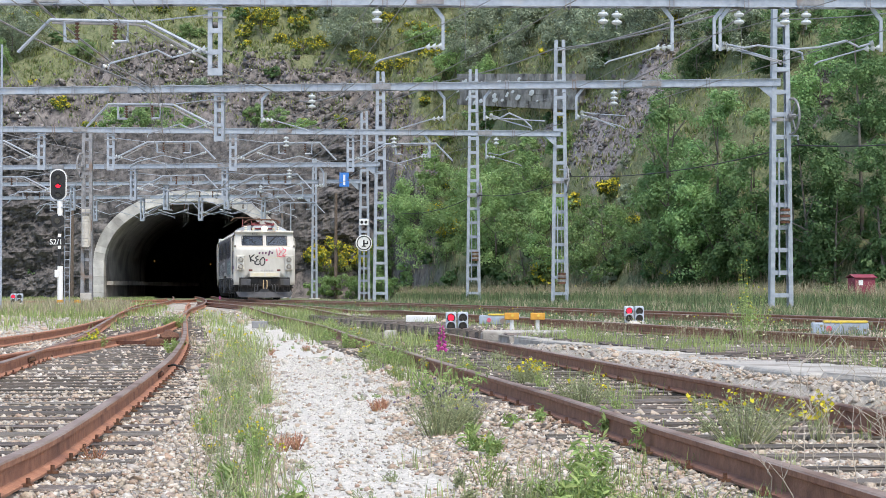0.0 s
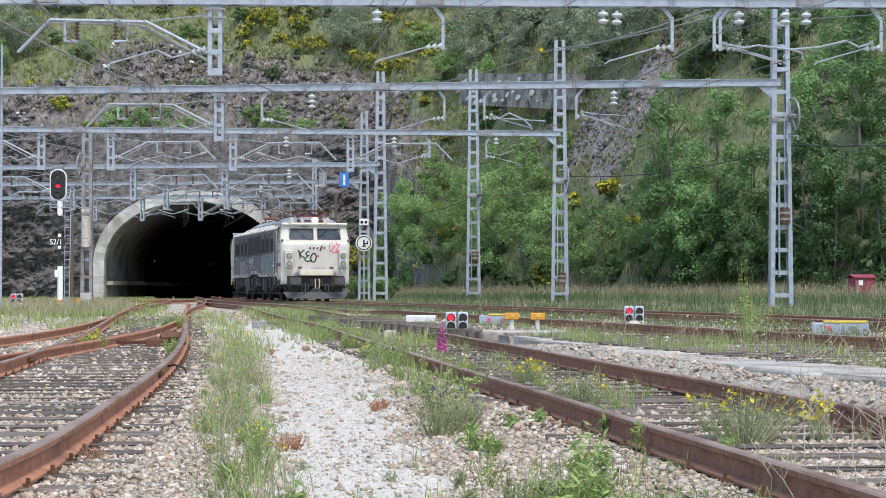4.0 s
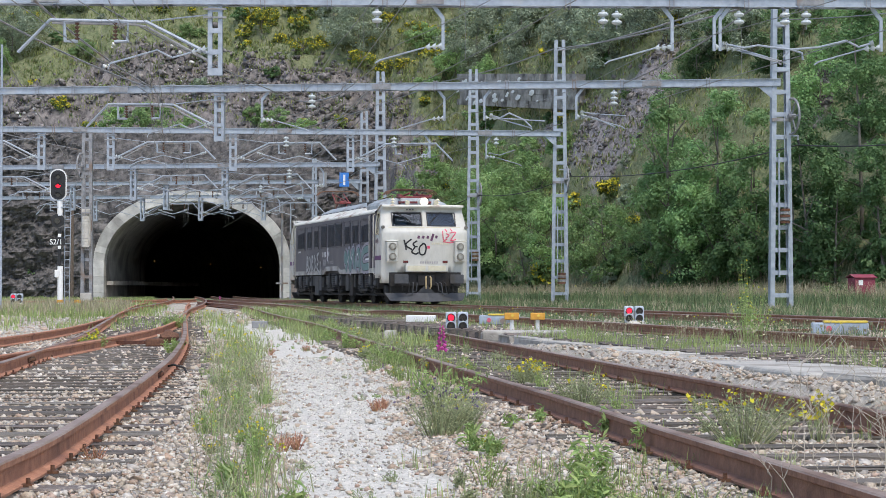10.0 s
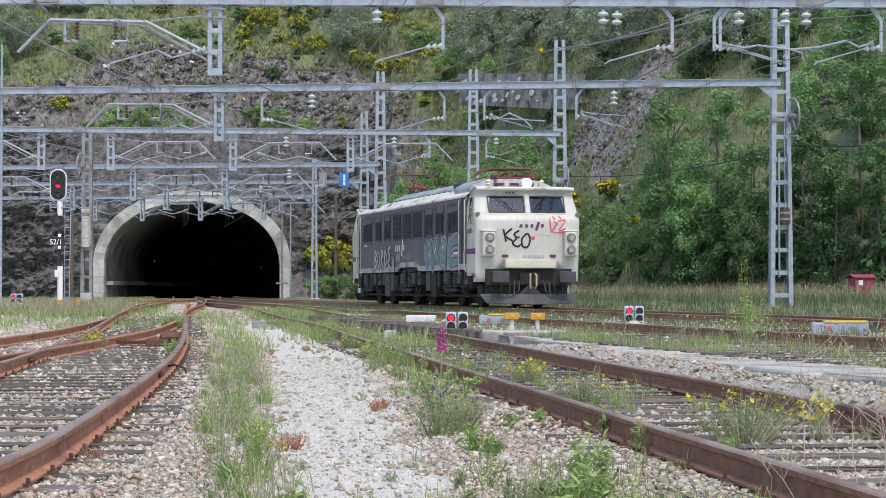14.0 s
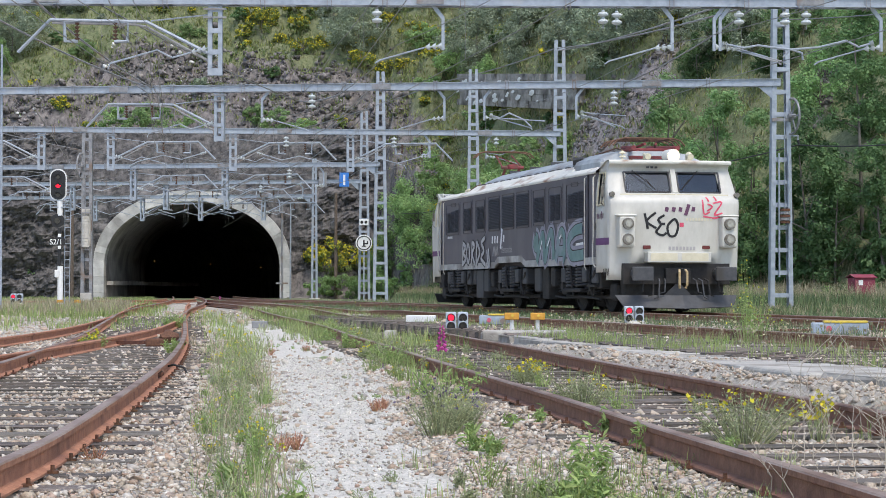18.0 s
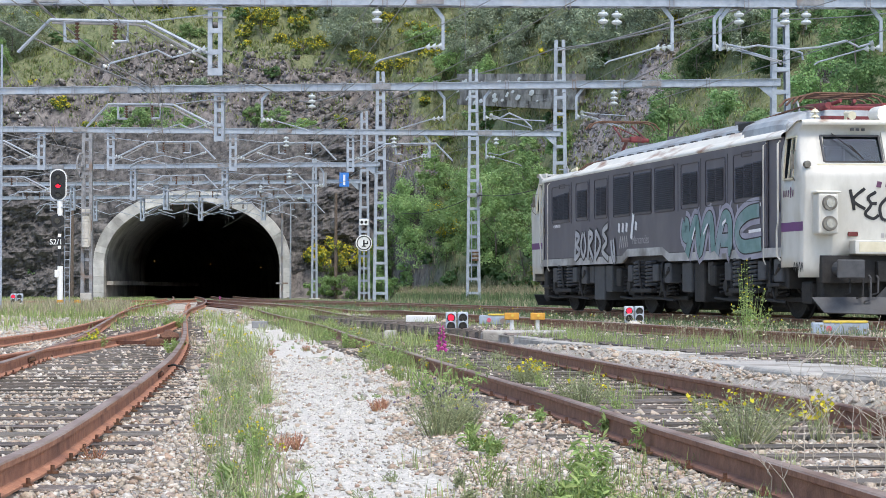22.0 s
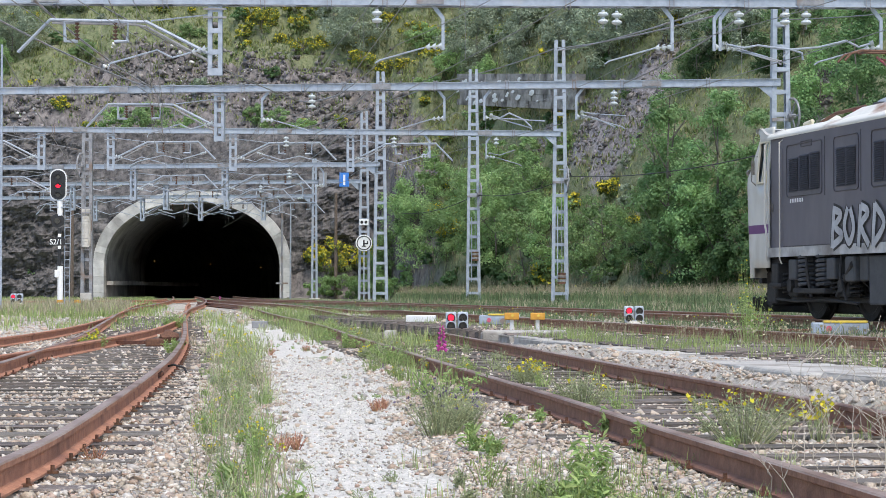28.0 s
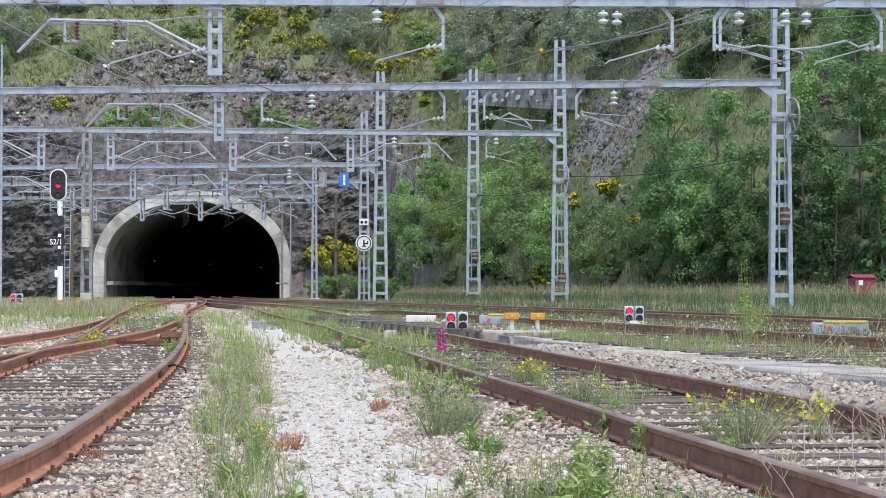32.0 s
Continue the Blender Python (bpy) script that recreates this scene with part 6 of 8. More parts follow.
# ---- signals and signs ----
def main_signal(x, y):
    z0 = ground_z(x, y)
    root = thing("signal", pose(x, y, z0), "tall black signal with a red light on a white post", "signal")
    Z = lambda z: z - z0
    bm = bmesh.new()
    rod(bm, (0.08, 0, 0), (0.08, 0, Z(1.9)), 0.11, n=16)
    part("lower_post", bm, M["white"], root)
    bm = bmesh.new()
    rod(bm, (0.05, 0, Z(1.9)), (0.05, 0, Z(3.4)), 0.075, n=12)
    part("upper_post", bm, M["black"], root)
    bm = bmesh.new()
    rod(bm, (0.06, 0, Z(3.9)), (0.06, 0, Z(4.5)), 0.11, n=12)
    part("collar", bm, M["white"], root)

    def oval(r, z, half, y0, y1, mat, name, label=""):
        bm = bmesh.new()
        pts = []
        for k in range(24):
            a = 2 * math.pi * k / 24
            pts.append((r * math.cos(a), y0, z + (half if math.sin(a) >= 0 else -half) + r * math.sin(a)))
        plate(bm, pts, y1 - y0, (0, 1, 0))
        return part(name, bm, mat, root, label)
    oval(0.34, Z(5.12), 0.30, -0.06, -0.03, M["white"], "white_border")
    head = oval(0.295, Z(5.12), 0.29, -0.09, -0.055, M["black"], "backboard", "black oval backboard with white border")
    bm = bmesh.new()
    box(bm, -0.2, -0.03, Z(4.65), 0.2, 0.2, Z(5.6), 0.04)
    part("lamp_case", bm, M["black"], head)
    for dz, mat in ((0.34, "lens_dark"), (-0.02, "red_light"), (-0.38, "lens_dark")):
        bm = bmesh.new()
        rod(bm, (0, -0.11, Z(5.12 + dz)), (0, -0.085, Z(5.12 + dz)), 0.105, n=18)
        part("lens", bm, M[mat], head, "glowing red lens" if mat == "red_light" else "")
        bm = bmesh.new()
        for k in range(9):
            a0, a1 = math.pi * k / 9, math.pi * (k + 1) / 9
            bar(bm, (0.125 * math.cos(a0), -0.15, Z(5.12 + dz) + 0.125 * math.sin(a0)), (0.125 * math.cos(a1), -0.15, Z(5.12 + dz) + 0.125 * math.sin(a1)), 0.012, 0.14)
        part("hood", bm, M["black"], head)
    bm = bmesh.new()
    rod(bm, (-0.02, -0.08, Z(3.7)), (-0.02, 0.02, Z(3.7)), 0.27, n=24)
    d = part("lower_disc", bm, M["black"], root, "round black lower light")
    bm = bmesh.new()
    rod(bm, (-0.02, -0.12, Z(3.7)), (-0.02, -0.075, Z(3.7)), 0.12, n=18)
    part("lens", bm, M["lens_dark"], d)
    # identity plate
    bm = bmesh.new()
    box(bm, -0.34, -0.10, Z(2.72), 0.28, -0.085, Z(3.0))
    pl = part("plate", bm, M["black"], root)
    me = text_mesh("S2/1", 0.30)
    me.materials.append(M["white"])
    tx = new("lettering", me)
    tx.parent = pl
    tx.matrix_local = Matrix(((1, 0, 0, -0.33), (0, 0, -1, -0.106), (0, 1, 0, Z(2.76)), (0, 0, 0, 1)))
    tagged(tx, "white lettering that reads S2/1")
    for zz in (3.05, 2.58):
        bm = bmesh.new()
        box(bm, -0.0, -0.11, Z(zz), 0.13, -0.09, Z(zz + 0.13))
        part("white_mark", bm, M["white"], root)
    # ladder
    bm = bmesh.new()
    for xx in (0.24, 0.42):
        rod(bm, (xx, 0.1, 0), (xx + (0.06 if xx > 0.3 else 0.0), 0.1, Z(4.4)), 0.018, n=5)
    k = 0.3
    while k < 3.9:
        rod(bm, (0.24, 0.1, k), (0.44, 0.1, k), 0.014, n=5)
        k += 0.32
    part("ladder", bm, M["galv"], root, "narrow galvanised ladder")
    bm = bmesh.new()
    box(bm, -0.28, -0.1, Z(4.22), 0.42, 0.3, Z(4.26))
    tube(bm, [(-0.28, -0.1, Z(4.24)), (-0.28, -0.1, Z(4.5)), (0.42, -0.1, Z(4.5)), (0.46, 0.1, Z(4.9)), (0.42, 0.3, Z(4.24))], 0.015, 5)
    part("platform", bm, M["galv"], root)
    bm = bmesh.new()
    box(bm, -0.02, -0.3, -0.1, 0.4, 0.3, 0.12, 0.02)
    part("base", bm, M["black"], root)
    bm = bmesh.new()
    box(bm, -0.12, -0.16, Z(1.45), 0.04, 0.0, Z(1.75), 0.03)
    part("phone_box", bm, M["white"], root)


main_signal(-15.25, 85.0)

# stack of white counterweights on the weathered mast
root = thing("counterweight", pose(-16.6, 99.55, 0), "stack of white concrete counterweights hanging on the mast", "counterweight")
for k in range(11):
    bm = bmesh.new()
    rod(bm, (0, 0, 2.94 + k * 0.132), (0, 0, 3.062 + k * 0.132), 0.175, n=18)
    part("weight", bm, M["concrete"], root)
bm = bmesh.new()
rod(bm, (0, 0, 2.85), (0, 0, 6.3), 0.014, n=6)
part("hanger_rod", bm, M["galv_dark"], root)
bm = bmesh.new()
for z in (2.8, 4.5):
    box(bm, -0.2, 0.0, z, 0.2, 0.4, z + 0.06)
part("guide", bm, M["galv_dark"], root)


M["signal_grey"] = surf("pale_grey_casing", (0.42, 0.47, 0.54), (0.52, 0.57, 0.63), 8, 0.5, 0, 0.05)


def dwarf_signal(x, y, lit=True, size=1.0):
    z0 = ground_z(x, y)
    root = thing("dwarf_signal", pose(x, y, z0), "low white twin-headed dwarf signal showing red", "signal", "dwarf signals")
    root.scale = (size, size, size)
    bm = bmesh.new()
    blob(bm, (0.05, 0.05, 0.02), 0.3, 0.55, 2, 0.3, x)
    part("mound", bm, M["concrete"], root)
    for k, (dx, on) in enumerate(((-0.11, lit), (0.12, False))):
        bm = bmesh.new()
        box(bm, dx - 0.105, -0.02, 0.12, dx + 0.105, 0.16, 0.50, 0.03)
        hd = part("head", bm, M["signal_grey"], root)

        for j, z in enumerate((0.39, 0.23)):
            bm = bmesh.new()
            rod(bm, (dx, -0.05, z), (dx, -0.015, z), 0.085, n=16)
            part("bezel", bm, M["black"], hd)
            bm = bmesh.new()
            rod(bm, (dx, -0.06, z), (dx, -0.045, z), 0.062, n=16)
            part("lens", bm, M["red_light"] if (on and j == 0) else M["lens_dark"], hd, "glowing red lens" if (on and j == 0) else "")
            bm = bmesh.new()
            tube(bm, [(dx + 0.09 * math.cos(math.pi * q / 8), -0.07, z + 0.09 * math.sin(math.pi * q / 8)) for q in range(9)], 0.012, 5)
            part("hood", bm, M["signal_grey"], hd)


dwarf_signal(0.24, 37.6, True, 0.9)
dwarf_signal(3.47, 39.0, True, 0.8)
dwarf_signal(-17.1, 86.0, True, 1.1)


def marker_box(x, y):
    z0 = ground_z(x, y)
    root = thing("marker_box", pose(x, y, z0), "orange trackside box on a white post", "trackside box", "trackside boxes")
    bm = bmesh.new()
    rod(bm, (0, 0, 0), (0, 0, 0.22), 0.035, n=10)
    part("post", bm, M["white"], root)
    bm = bmesh.new()
    box(bm, -0.12, -0.07, 0.2, 0.12, 0.07, 0.315, 0.012)
    part("case", bm, M["orange"], root)
    bm = bmesh.new()
    rod(bm, (0.01, -0.09, 0.27), (0.01, -0.07, 0.27), 0.022, n=8)
    part("bolt", bm, M["yellow"], root)


marker_box(1.14, 35.6)
marker_box(1.57, 35.6)
marker_box(-15.0, 84.0)
marker_box(-14.3, 84.0)


def point_machine(x, y, turn, length, label):
    z0 = ground_z(x, y)
    root = thing("point_machine", pose(x, y, z0, 0, 0, turn), label, "point machine", "point machines")
    bm = bmesh.new()
    box(bm, -length / 2, -0.22, 0.02, length / 2, 0.22, 0.2, 0.02)
    part("case", bm, M["grey_box"], root)
    bm = bmesh.new()
    box(bm, -length / 2 + 0.18, -0.23, 0.2, length / 2 - 0.02, 0.23, 0.232, 0.008)
    part("lid", bm, M["yellow"], root, "yellow lid")
    bm = bmesh.new()
    rod(bm, (-length * 0.2, -0.25, 0.11), (-length * 0.2, -0.22, 0.11), 0.045, n=10)
    part("red_cap", bm, M["red"], root)
    bm = bmesh.new()
    rod(bm, (length * 0.22, -0.26, 0.09), (length * 0.22, -0.22, 0.09), 0.06, n=10)
    part("gland", bm, M["galv_dark"], root)
    bm = bmesh.new()
    rod(bm, (-length / 2 - 0.5, 0.05, 0.08), (-length / 2, 0.05, 0.08), 0.022, n=6)
    part("drive_rod", bm, M["iron"], root)


M["duct"] = surf("worn_duct_concrete", (0.38, 0.355, 0.315), (0.55, 0.52, 0.47), 5.0, 0.95, 0, 0.7, 40, (0.23, 0.21, 0.18), 1.4, 0.45, "World")
point_machine(6.1, 33.0, -8, 0.86, "blue-grey point machine with a yellow lid")
point_machine(1.05, 42.0, -6, 0.66, "grey point machine with a pale yellow lid")
for x, y, l, mt, lab in ((-0.46, 45.0, 0.62, "white", "small white concrete block in the grass"), (-0.97, 40.0, 0.22, "duct", "small worn grey concrete block in the grass")):
    z0 = ground_z(x, y)
    root = thing("concrete_block", pose(x, y, z0, 0, 0, -6), lab, "concrete block", "concrete blocks")
    bm = bmesh.new()
    box(bm, -l / 2, -0.12, -0.05, l / 2, 0.12, 0.16, 0.02)
    part("block", bm, M[mt], root)
root = thing("junction_box", pose(-4.1, 48.0, ground_z(-4.1, 48.0)), "small grey junction box on the path", "junction box")
bm = bmesh.new()
box(bm, -0.17, -0.12, 0, 0.17, 0.12, 0.16, 0.02)
part("case", bm, M["galv_dark"], root)

# cable duct with concrete lids beside the middle track
duct = thing("cable_duct", pose(0, 0, 0), "concrete cable duct with worn lids between the tracks", "cable duct", kind="structure")
DUCT = [(34.0, 1.2), (28, 2.12), (23.3, 2.8), (18, 3.36), (12, 4.45)]
for k, (x, y, d) in enumerate(spline(DUCT[::-1], 2.0)):
    bm = bmesh.new()
    box(bm, -0.52, -0.985, -0.26, 0.52, 0.985, 0.0, 0.03)
    for v in bm.verts:
        v.co += Vector((random.gauss(0, 0.008), random.gauss(0, 0.008), random.gauss(0, 0.006)))
    lid = part("lid", bm, M["duct"], duct)
    lid.matrix_local = pose(x, y, ground_z(x, y) + (0.05 if y < 19.5 else 0.012), random.gauss(0, 0.2), random.gauss(0, 0.5), math.degrees(math.atan2(d.y, d.x)) - 90 + random.gauss(0, 0.4))
root = thing("concrete_slab", pose(1.27, 33.4, ground_z(1.27, 33.4) - 0.01, 0, 0, -3), "low concrete slab under the orange boxes", "concrete slab")
bm = bmesh.new()
box(bm, -0.65, -0.5, -0.1, 0.65, 0.5, 0.07, 0.03)
part("slab", bm, M["duct"], root)

# small red cabin on the grass
root = thing("red_cabin", pose(17.75, 91.0, ground_z(17.85, 91.0), 0, 0, 12), "small faded red cabin with a white sign", "cabin")
_top = 1.59 - ground_z(17.85, 91.0)
M["faded_red"] = surf("faded_red_sheet", (0.22, 0.035, 0.06), (0.31, 0.07, 0.10), 5, 0.7, 0, 0.1, c3=(0.34, 0.15, 0.17), scale3=2.5, amount3=0.35)
bm = bmesh.new()
box(bm, -0.46, -0.40, 0, 0.46, 0.40, _top - 0.12, 0.01)
cb = part("hut_body", bm, M["faded_red"], root)
bm = bmesh.new()
for sgn in (-1, 1):
    plate(bm, [(-0.52, sgn * 0.47, _top - 0.13), (0.52, sgn * 0.47, _top - 0.13), (0.52, 0, _top), (-0.52, 0, _top)], 0.03, (0, 0, 1))
part("roof", bm, M["faded_red"], root)
bm = bmesh.new()
box(bm, -0.30, -0.412, _top - 0.44, -0.10, -0.402, _top - 0.22)
part("sign", bm, M["white"], cb)

# blue plate and grey cabinet hung on the fourth beam
for x, w, h, mt, nm, lab in ((-6.45, 0.62, 0.92, "blue", "blue_sign", "blue enamel plate with a white bar on the beam"), (-7.85, 0.5, 0.95, "galv_dark", "grey_sign", "grey blank plate hanging on the beam")):
    p = beam_point(4, x)
    root = thing(nm, pose(p.x, p.y - 0.3, p.z, 0, 0, 8), lab, "sign")
    bm = bmesh.new()
    box(bm, -w / 2, -0.02, -h / 2 + 0.1, w / 2, 0.02, h / 2 + 0.1, 0.01)
    pl = part("plate", bm, M[mt], root)
    if mt == "blue":
        bm = bmesh.new()
        box(bm, -0.07, -0.028, -0.25, 0.07, -0.022, 0.42)
        part("white_bar", bm, M["white"], pl)
    bm = bmesh.new()
    for dx in (-0.15, 0.15):
        bar(bm, (dx, 0.05, -0.2), (dx, 0.3, 0.1), 0.04, 0.04)
    part("strap", bm, M["galv_dark"], root)

# round sign and speed plate on the mast
root = thing("round_sign", pose(-5.15, 139.6, ground_z(-5.15, 139.6)), "round white sign with black ring on the mast", "sign")
zs = 3.75
bm = bmesh.new()
rod(bm, (0, 0, zs), (0, 0.03, zs), 0.54, n=32)
disc = part("disc", bm, M["white"], root)
bm = bmesh.new()
for k in range(32):
    a0, a1 = 2 * math.pi * k / 32, 2 * math.pi * (k + 1) / 32
    bar(bm, (0.44 * math.cos(a0), -0.012, zs + 0.44 * math.sin(a0)), (0.44 * math.cos(a1), -0.012, zs + 0.44 * math.sin(a1)), 0.02, 0.06)
part("black_ring", bm, M["black"], disc)
bm = bmesh.new()
for x0, x1, z0, z1 in ((-0.05, 0.05, -0.2, 0.2), (-0.14, 0.14, -0.24, -0.18), (0.0, 0.26, -0.08, -0.01), (0.2, 0.27, -0.08, 0.12)):
    box(bm, x0, -0.02, zs + z0, x1, -0.004, zs + z1)
part("black_bars", bm, M["black"], disc)
bm = bmesh.new()
box(bm, -0.04, 0.03, 0, 0.04, 0.11, zs + 0.3)
part("post", bm, M["galv"], root)
root = thing("number_plate", pose(-5.16, 139.9, 5.35), "small white plate with dark marks on the mast", "sign")
bm = bmesh.new()
box(bm, -0.3, -0.03, -0.2, 0.3, 0.0, 0.2, 0.02)
pl = part("plate", bm, M["white"], root)
bm = bmesh.new()
for x in (-0.13, 0.13):
    rod(bm, (x, -0.045, 0), (x, -0.03, 0), 0.1, n=10)
part("dark_marks", bm, M["black"], pl)

# poles by the portal
for x, y, h, r, mt, lab in ((-28.3, 163.5, 8.0, 0.15, "wood_pole", "tall creosoted timber pole by the rock"), (-8.2, 163.8, 8.2, 0.14, "wood_pole", "grey weathered timber pole by the rock face"),
                            (-12.2, 162.5, 7.4, 0.1, "galv_dark", "slim steel post beside the tunnel mouth"), (-11.6, 163.0, 6.9, 0.07, "galv", "slim pale conduit beside the tunnel mouth"), (-15.12, 73.3, 9.1, 0.05, "galv", "slim grey steel pole holding the beam end")):
    z0 = ground_z(x, y) if y < 163 else 0.1
    root = thing("pole", pose(x, y, z0), lab, "pole", "poles")
    bm = bmesh.new()
    rod(bm, (0, 0, 0), (0.02, 0, h), r, r * 0.8, n=10)
    part("shaft", bm, M[mt], root)
    if mt == "galv_dark":
        for z, w in ((h - 0.2, 0.5), (h - 0.9, 0.4), (1.1, 0.9)):
            bm = bmesh.new()
            box(bm, -w / 2, -0.12, z, w / 2, 0.12, z + 0.12, 0.01)
            part("crossarm", bm, M["galv_dark"], root)
# white sleeve and grey feet of the left mast
root = thing("mast_sleeve", pose(-16.6, 99.75, 0.1), "pale concrete sleeve at the mast", "sleeve")
bm = bmesh.new()
box(bm, -0.2, -0.1, 2.9, 0.2, 0.1, 4.6, 0.02)
box(bm, -0.25, -0.14, 0.0, 0.25, 0.1, 0.7, 0.02)
part("sleeve", bm, M["concrete"], root)

# stone wall high on the bank, with pale painted patches
wallm = surf("rubble_wall", (0.24, 0.225, 0.205), (0.42, 0.39, 0.36), 2.0, 0.95, 0, 0.8, 9, (0.10, 0.09, 0.08), 0.8, 0.45, "World", bump_dist=0.06)
rw = thing("retaining_wall", pose(0, 0, 0), "old rubble retaining wall high on the bank", "wall", kind="structure")
WALL_A, WALL_B = Vector((1.3, 159.4, 17.0)), Vector((8.9, 134.4, 14.5))   # top ends
_wd = WALL_B - WALL_A
_wn = int(_wd.length / 2.2)
_turn = math.degrees(math.atan2(_wd.y, _wd.x))
_wx = _wd.normalized()
_wy = Vector((-_wx.y, _wx.x, 0)).normalized()
_wq = Matrix((_wx, _wy, _wx.cross(_wy))).transposed().to_4x4()
for j in range(5):
    for k in range(_wn):
        bm = bmesh.new()
        ln, ht = 2.2, 0.46
        box(bm, -ln / 2 * random.uniform(0.97, 1.02), -0.3 + random.uniform(-0.02, 0.02), -ht / 2, ln / 2, 0.35, ht / 2 * random.uniform(0.97, 1.0), 0.02)
        p = WALL_A + _wd * ((k + 0.5 + (0.3 if j % 2 else 0.0)) / (_wn + 0.3))
        st = part("stone", bm, wallm, rw)
        st.matrix_local = Matrix.Translation((p.x, p.y, p.z - 0.23 - j * ht)) @ _wq
for k in range(34):
    t = min(0.75, max(0.02, random.gauss(0.34, 0.17)))
    p = WALL_A + _wd * t
    bm = bmesh.new()
    blob(bm, (0, 0, 0), random.uniform(0.10, 0.26), 0.8, 1, 0.5, k * 1.7)
    for v in bm.verts:
        v.co.y *= 0.12
        v.co.x *= 2.6
    pp = part("paint_patch", bm, M["white"], rw)
    pp.matrix_local = Matrix.Translation((p.x - 0.36, p.y - 0.12, p.z - random.uniform(0.3, 2.1))) @ Matrix.Rotation(radians(_turn), 4, "Z")
# turnout details on the curved track: check rails, fishplates, sockets
extra = TRACK_ROOTS["curve"]
for nm, sgn, ya, yb in (("curve", -1, 30, 42), ("branch", 1, 28, 40)):
    ln = [p for p in LINES[nm] if ya <= p[1] <= yb]
    sweep_rail("check_rail", ln, sgn * (GAUGE / 2 - 0.06), extra, [M["rail_side"], M["rail_side"]], 0.0)
for y, sgn in ((21.5, 1), (26.0, -1), (33.5, 1), (40, -1)):
    x = lerp(TRACKS["curve"], y)
    bm = bmesh.new()
    for s in (-1, 1):
        box(bm, s * 0.024 - 0.012, -0.3, -0.105, s * 0.024 + 0.012, 0.3, -0.05, 0.004)
        for k in range(4):
            rod(bm, (s * 0.03, -0.22 + k * 0.147, -0.078), (s * 0.055, -0.22 + k * 0.147, -0.078), 0.018, n=6)
    fp = part("fishplate", bm, M["iron"], extra)
    fp.matrix_local = pose(x + sgn * (GAUGE / 2 + 0.036), y, rail_z(y, x), 0, 0, 4.0)
sw = thing("switch_rod", pose(-4.85, 34.8, 0.12), "dark rusty switch rod and weight between the rails", "switch rod")
bm = bmesh.new()
bar(bm, (-0.75, 0, 0.0), (0.35, -0.1, 0.02), 0.09, 0.06)
bar(bm, (-0.2, 0.25, 0.0), (0.4, 0.12, 0.03), 0.06, 0.05)
part("rod", bm, M["iron"], sw)
bm = bmesh.new()
blob(bm, (0.42, -0.05, 0.1), 0.16, 0.7, 2, 0.35, 2.0)
box(bm, 0.05, -0.2, -0.06, 0.36, 0.12, 0.08, 0.03)
part("weight", bm, M["iron"], sw)
bm = bmesh.new()
tube(bm, [(-3.06, 23.6, 0.14), (-2.95, 23.5, 0.17), (-2.82, 23.4, 0.14), (-2.76, 23.3, 0.04)], 0.012, 6)
part("bond_cable", bm, M["black_wire"], extra)

# ---- plants ----
M.update({
    "leaf_bush": leafy("bush_leaves", (0.085, 0.16, 0.062), (0.165, 0.265, 0.112), 0.40, 0.22, 0.4, plant=0.22),
    "leaf_lush": leafy("lush_leaves", (0.215, 0.345, 0.13), (0.36, 0.49, 0.22), 0.45, 0.22, 0.4, plant=0.22),
    "leaf_tall": leafy("young_poplar_leaves", (0.19, 0.325, 0.125), (0.31, 0.46, 0.205), 0.45, 0.2, 0.4, plant=0.28),
    "leaf_oak": leafy("evergreen_oak_leaves", (0.24, 0.30, 0.20), (0.39, 0.45, 0.325), 0.35, 0.25, 0.4, plant=0.2),
    "leaf_broom": leafy("broom_stems", (0.13, 0.19, 0.06), (0.23, 0.29, 0.10), 0.35, 0.35, 0.5, plant=0.28),
    "petal": leafy("yellow_petals", (0.55, 0.47, 0.025), (0.66, 0.58, 0.06), 0.25, 0.2, 0.8),
    "bark": surf("grey_bark", (0.11, 0.095, 0.08), (0.2, 0.18, 0.155), 8, 0.9, 0, 0.5, 30, stretch=(3, 3, 0.7)),
    "blade": leafy("grass_blades", (0.22, 0.29, 0.095), (0.42, 0.48, 0.20), 0.35, 0.35, 0.8),
    "blade_field": leafy("field_grass_blades", (0.10, 0.15, 0.066), (0.215, 0.27, 0.135), 0.35, 0.5, 0.5),
    "hill_dry": leafy("withered_hill_grass", (0.19, 0.175, 0.09), (0.33, 0.29, 0.17), 0.3, 0.45, 0.5),
    "hill_blade": leafy("olive_hill_growth", (0.13, 0.175, 0.06), (0.28, 0.31, 0.12), 0.35, 0.5, 0.25),
    "blade_dry": leafy("dry_grass", (0.30, 0.27, 0.16), (0.46, 0.41, 0.28), 0.3, 0.4, 0.8),
    "weed": leafy("weed_leaves", (0.26, 0.36, 0.115), (0.44, 0.54, 0.215), 0.4, 0.3, 2.0),
    "herb": leafy("grey_green_herb", (0.28, 0.31, 0.165), (0.46, 0.49, 0.28), 0.3, 0.35, 3.0),
    "straw": surf("dead_stalks", (0.38, 0.33, 0.26), (0.55, 0.49, 0.40), 20, 0.8, 0, 0.1),
    "pink": leafy("foxglove_bells", (0.50, 0.06, 0.28), (0.62, 0.14, 0.40), 0.3, 0.3, 6),
    "russet": leafy("russet_weed", (0.42, 0.20, 0.12), (0.58, 0.34, 0.22), 0.3, 0.4, 4),
    "pale_flower": leafy("pale_yellow_green_flowers", (0.56, 0.58, 0.26), (0.68, 0.70, 0.40), 0.3, 0.3, 4),
    "lavender": leafy("dark_lavender_heads", (0.10, 0.08, 0.13), (0.18, 0.14, 0.22), 0.2, 0.4, 4),
})
rng = np.random.default_rng(11)


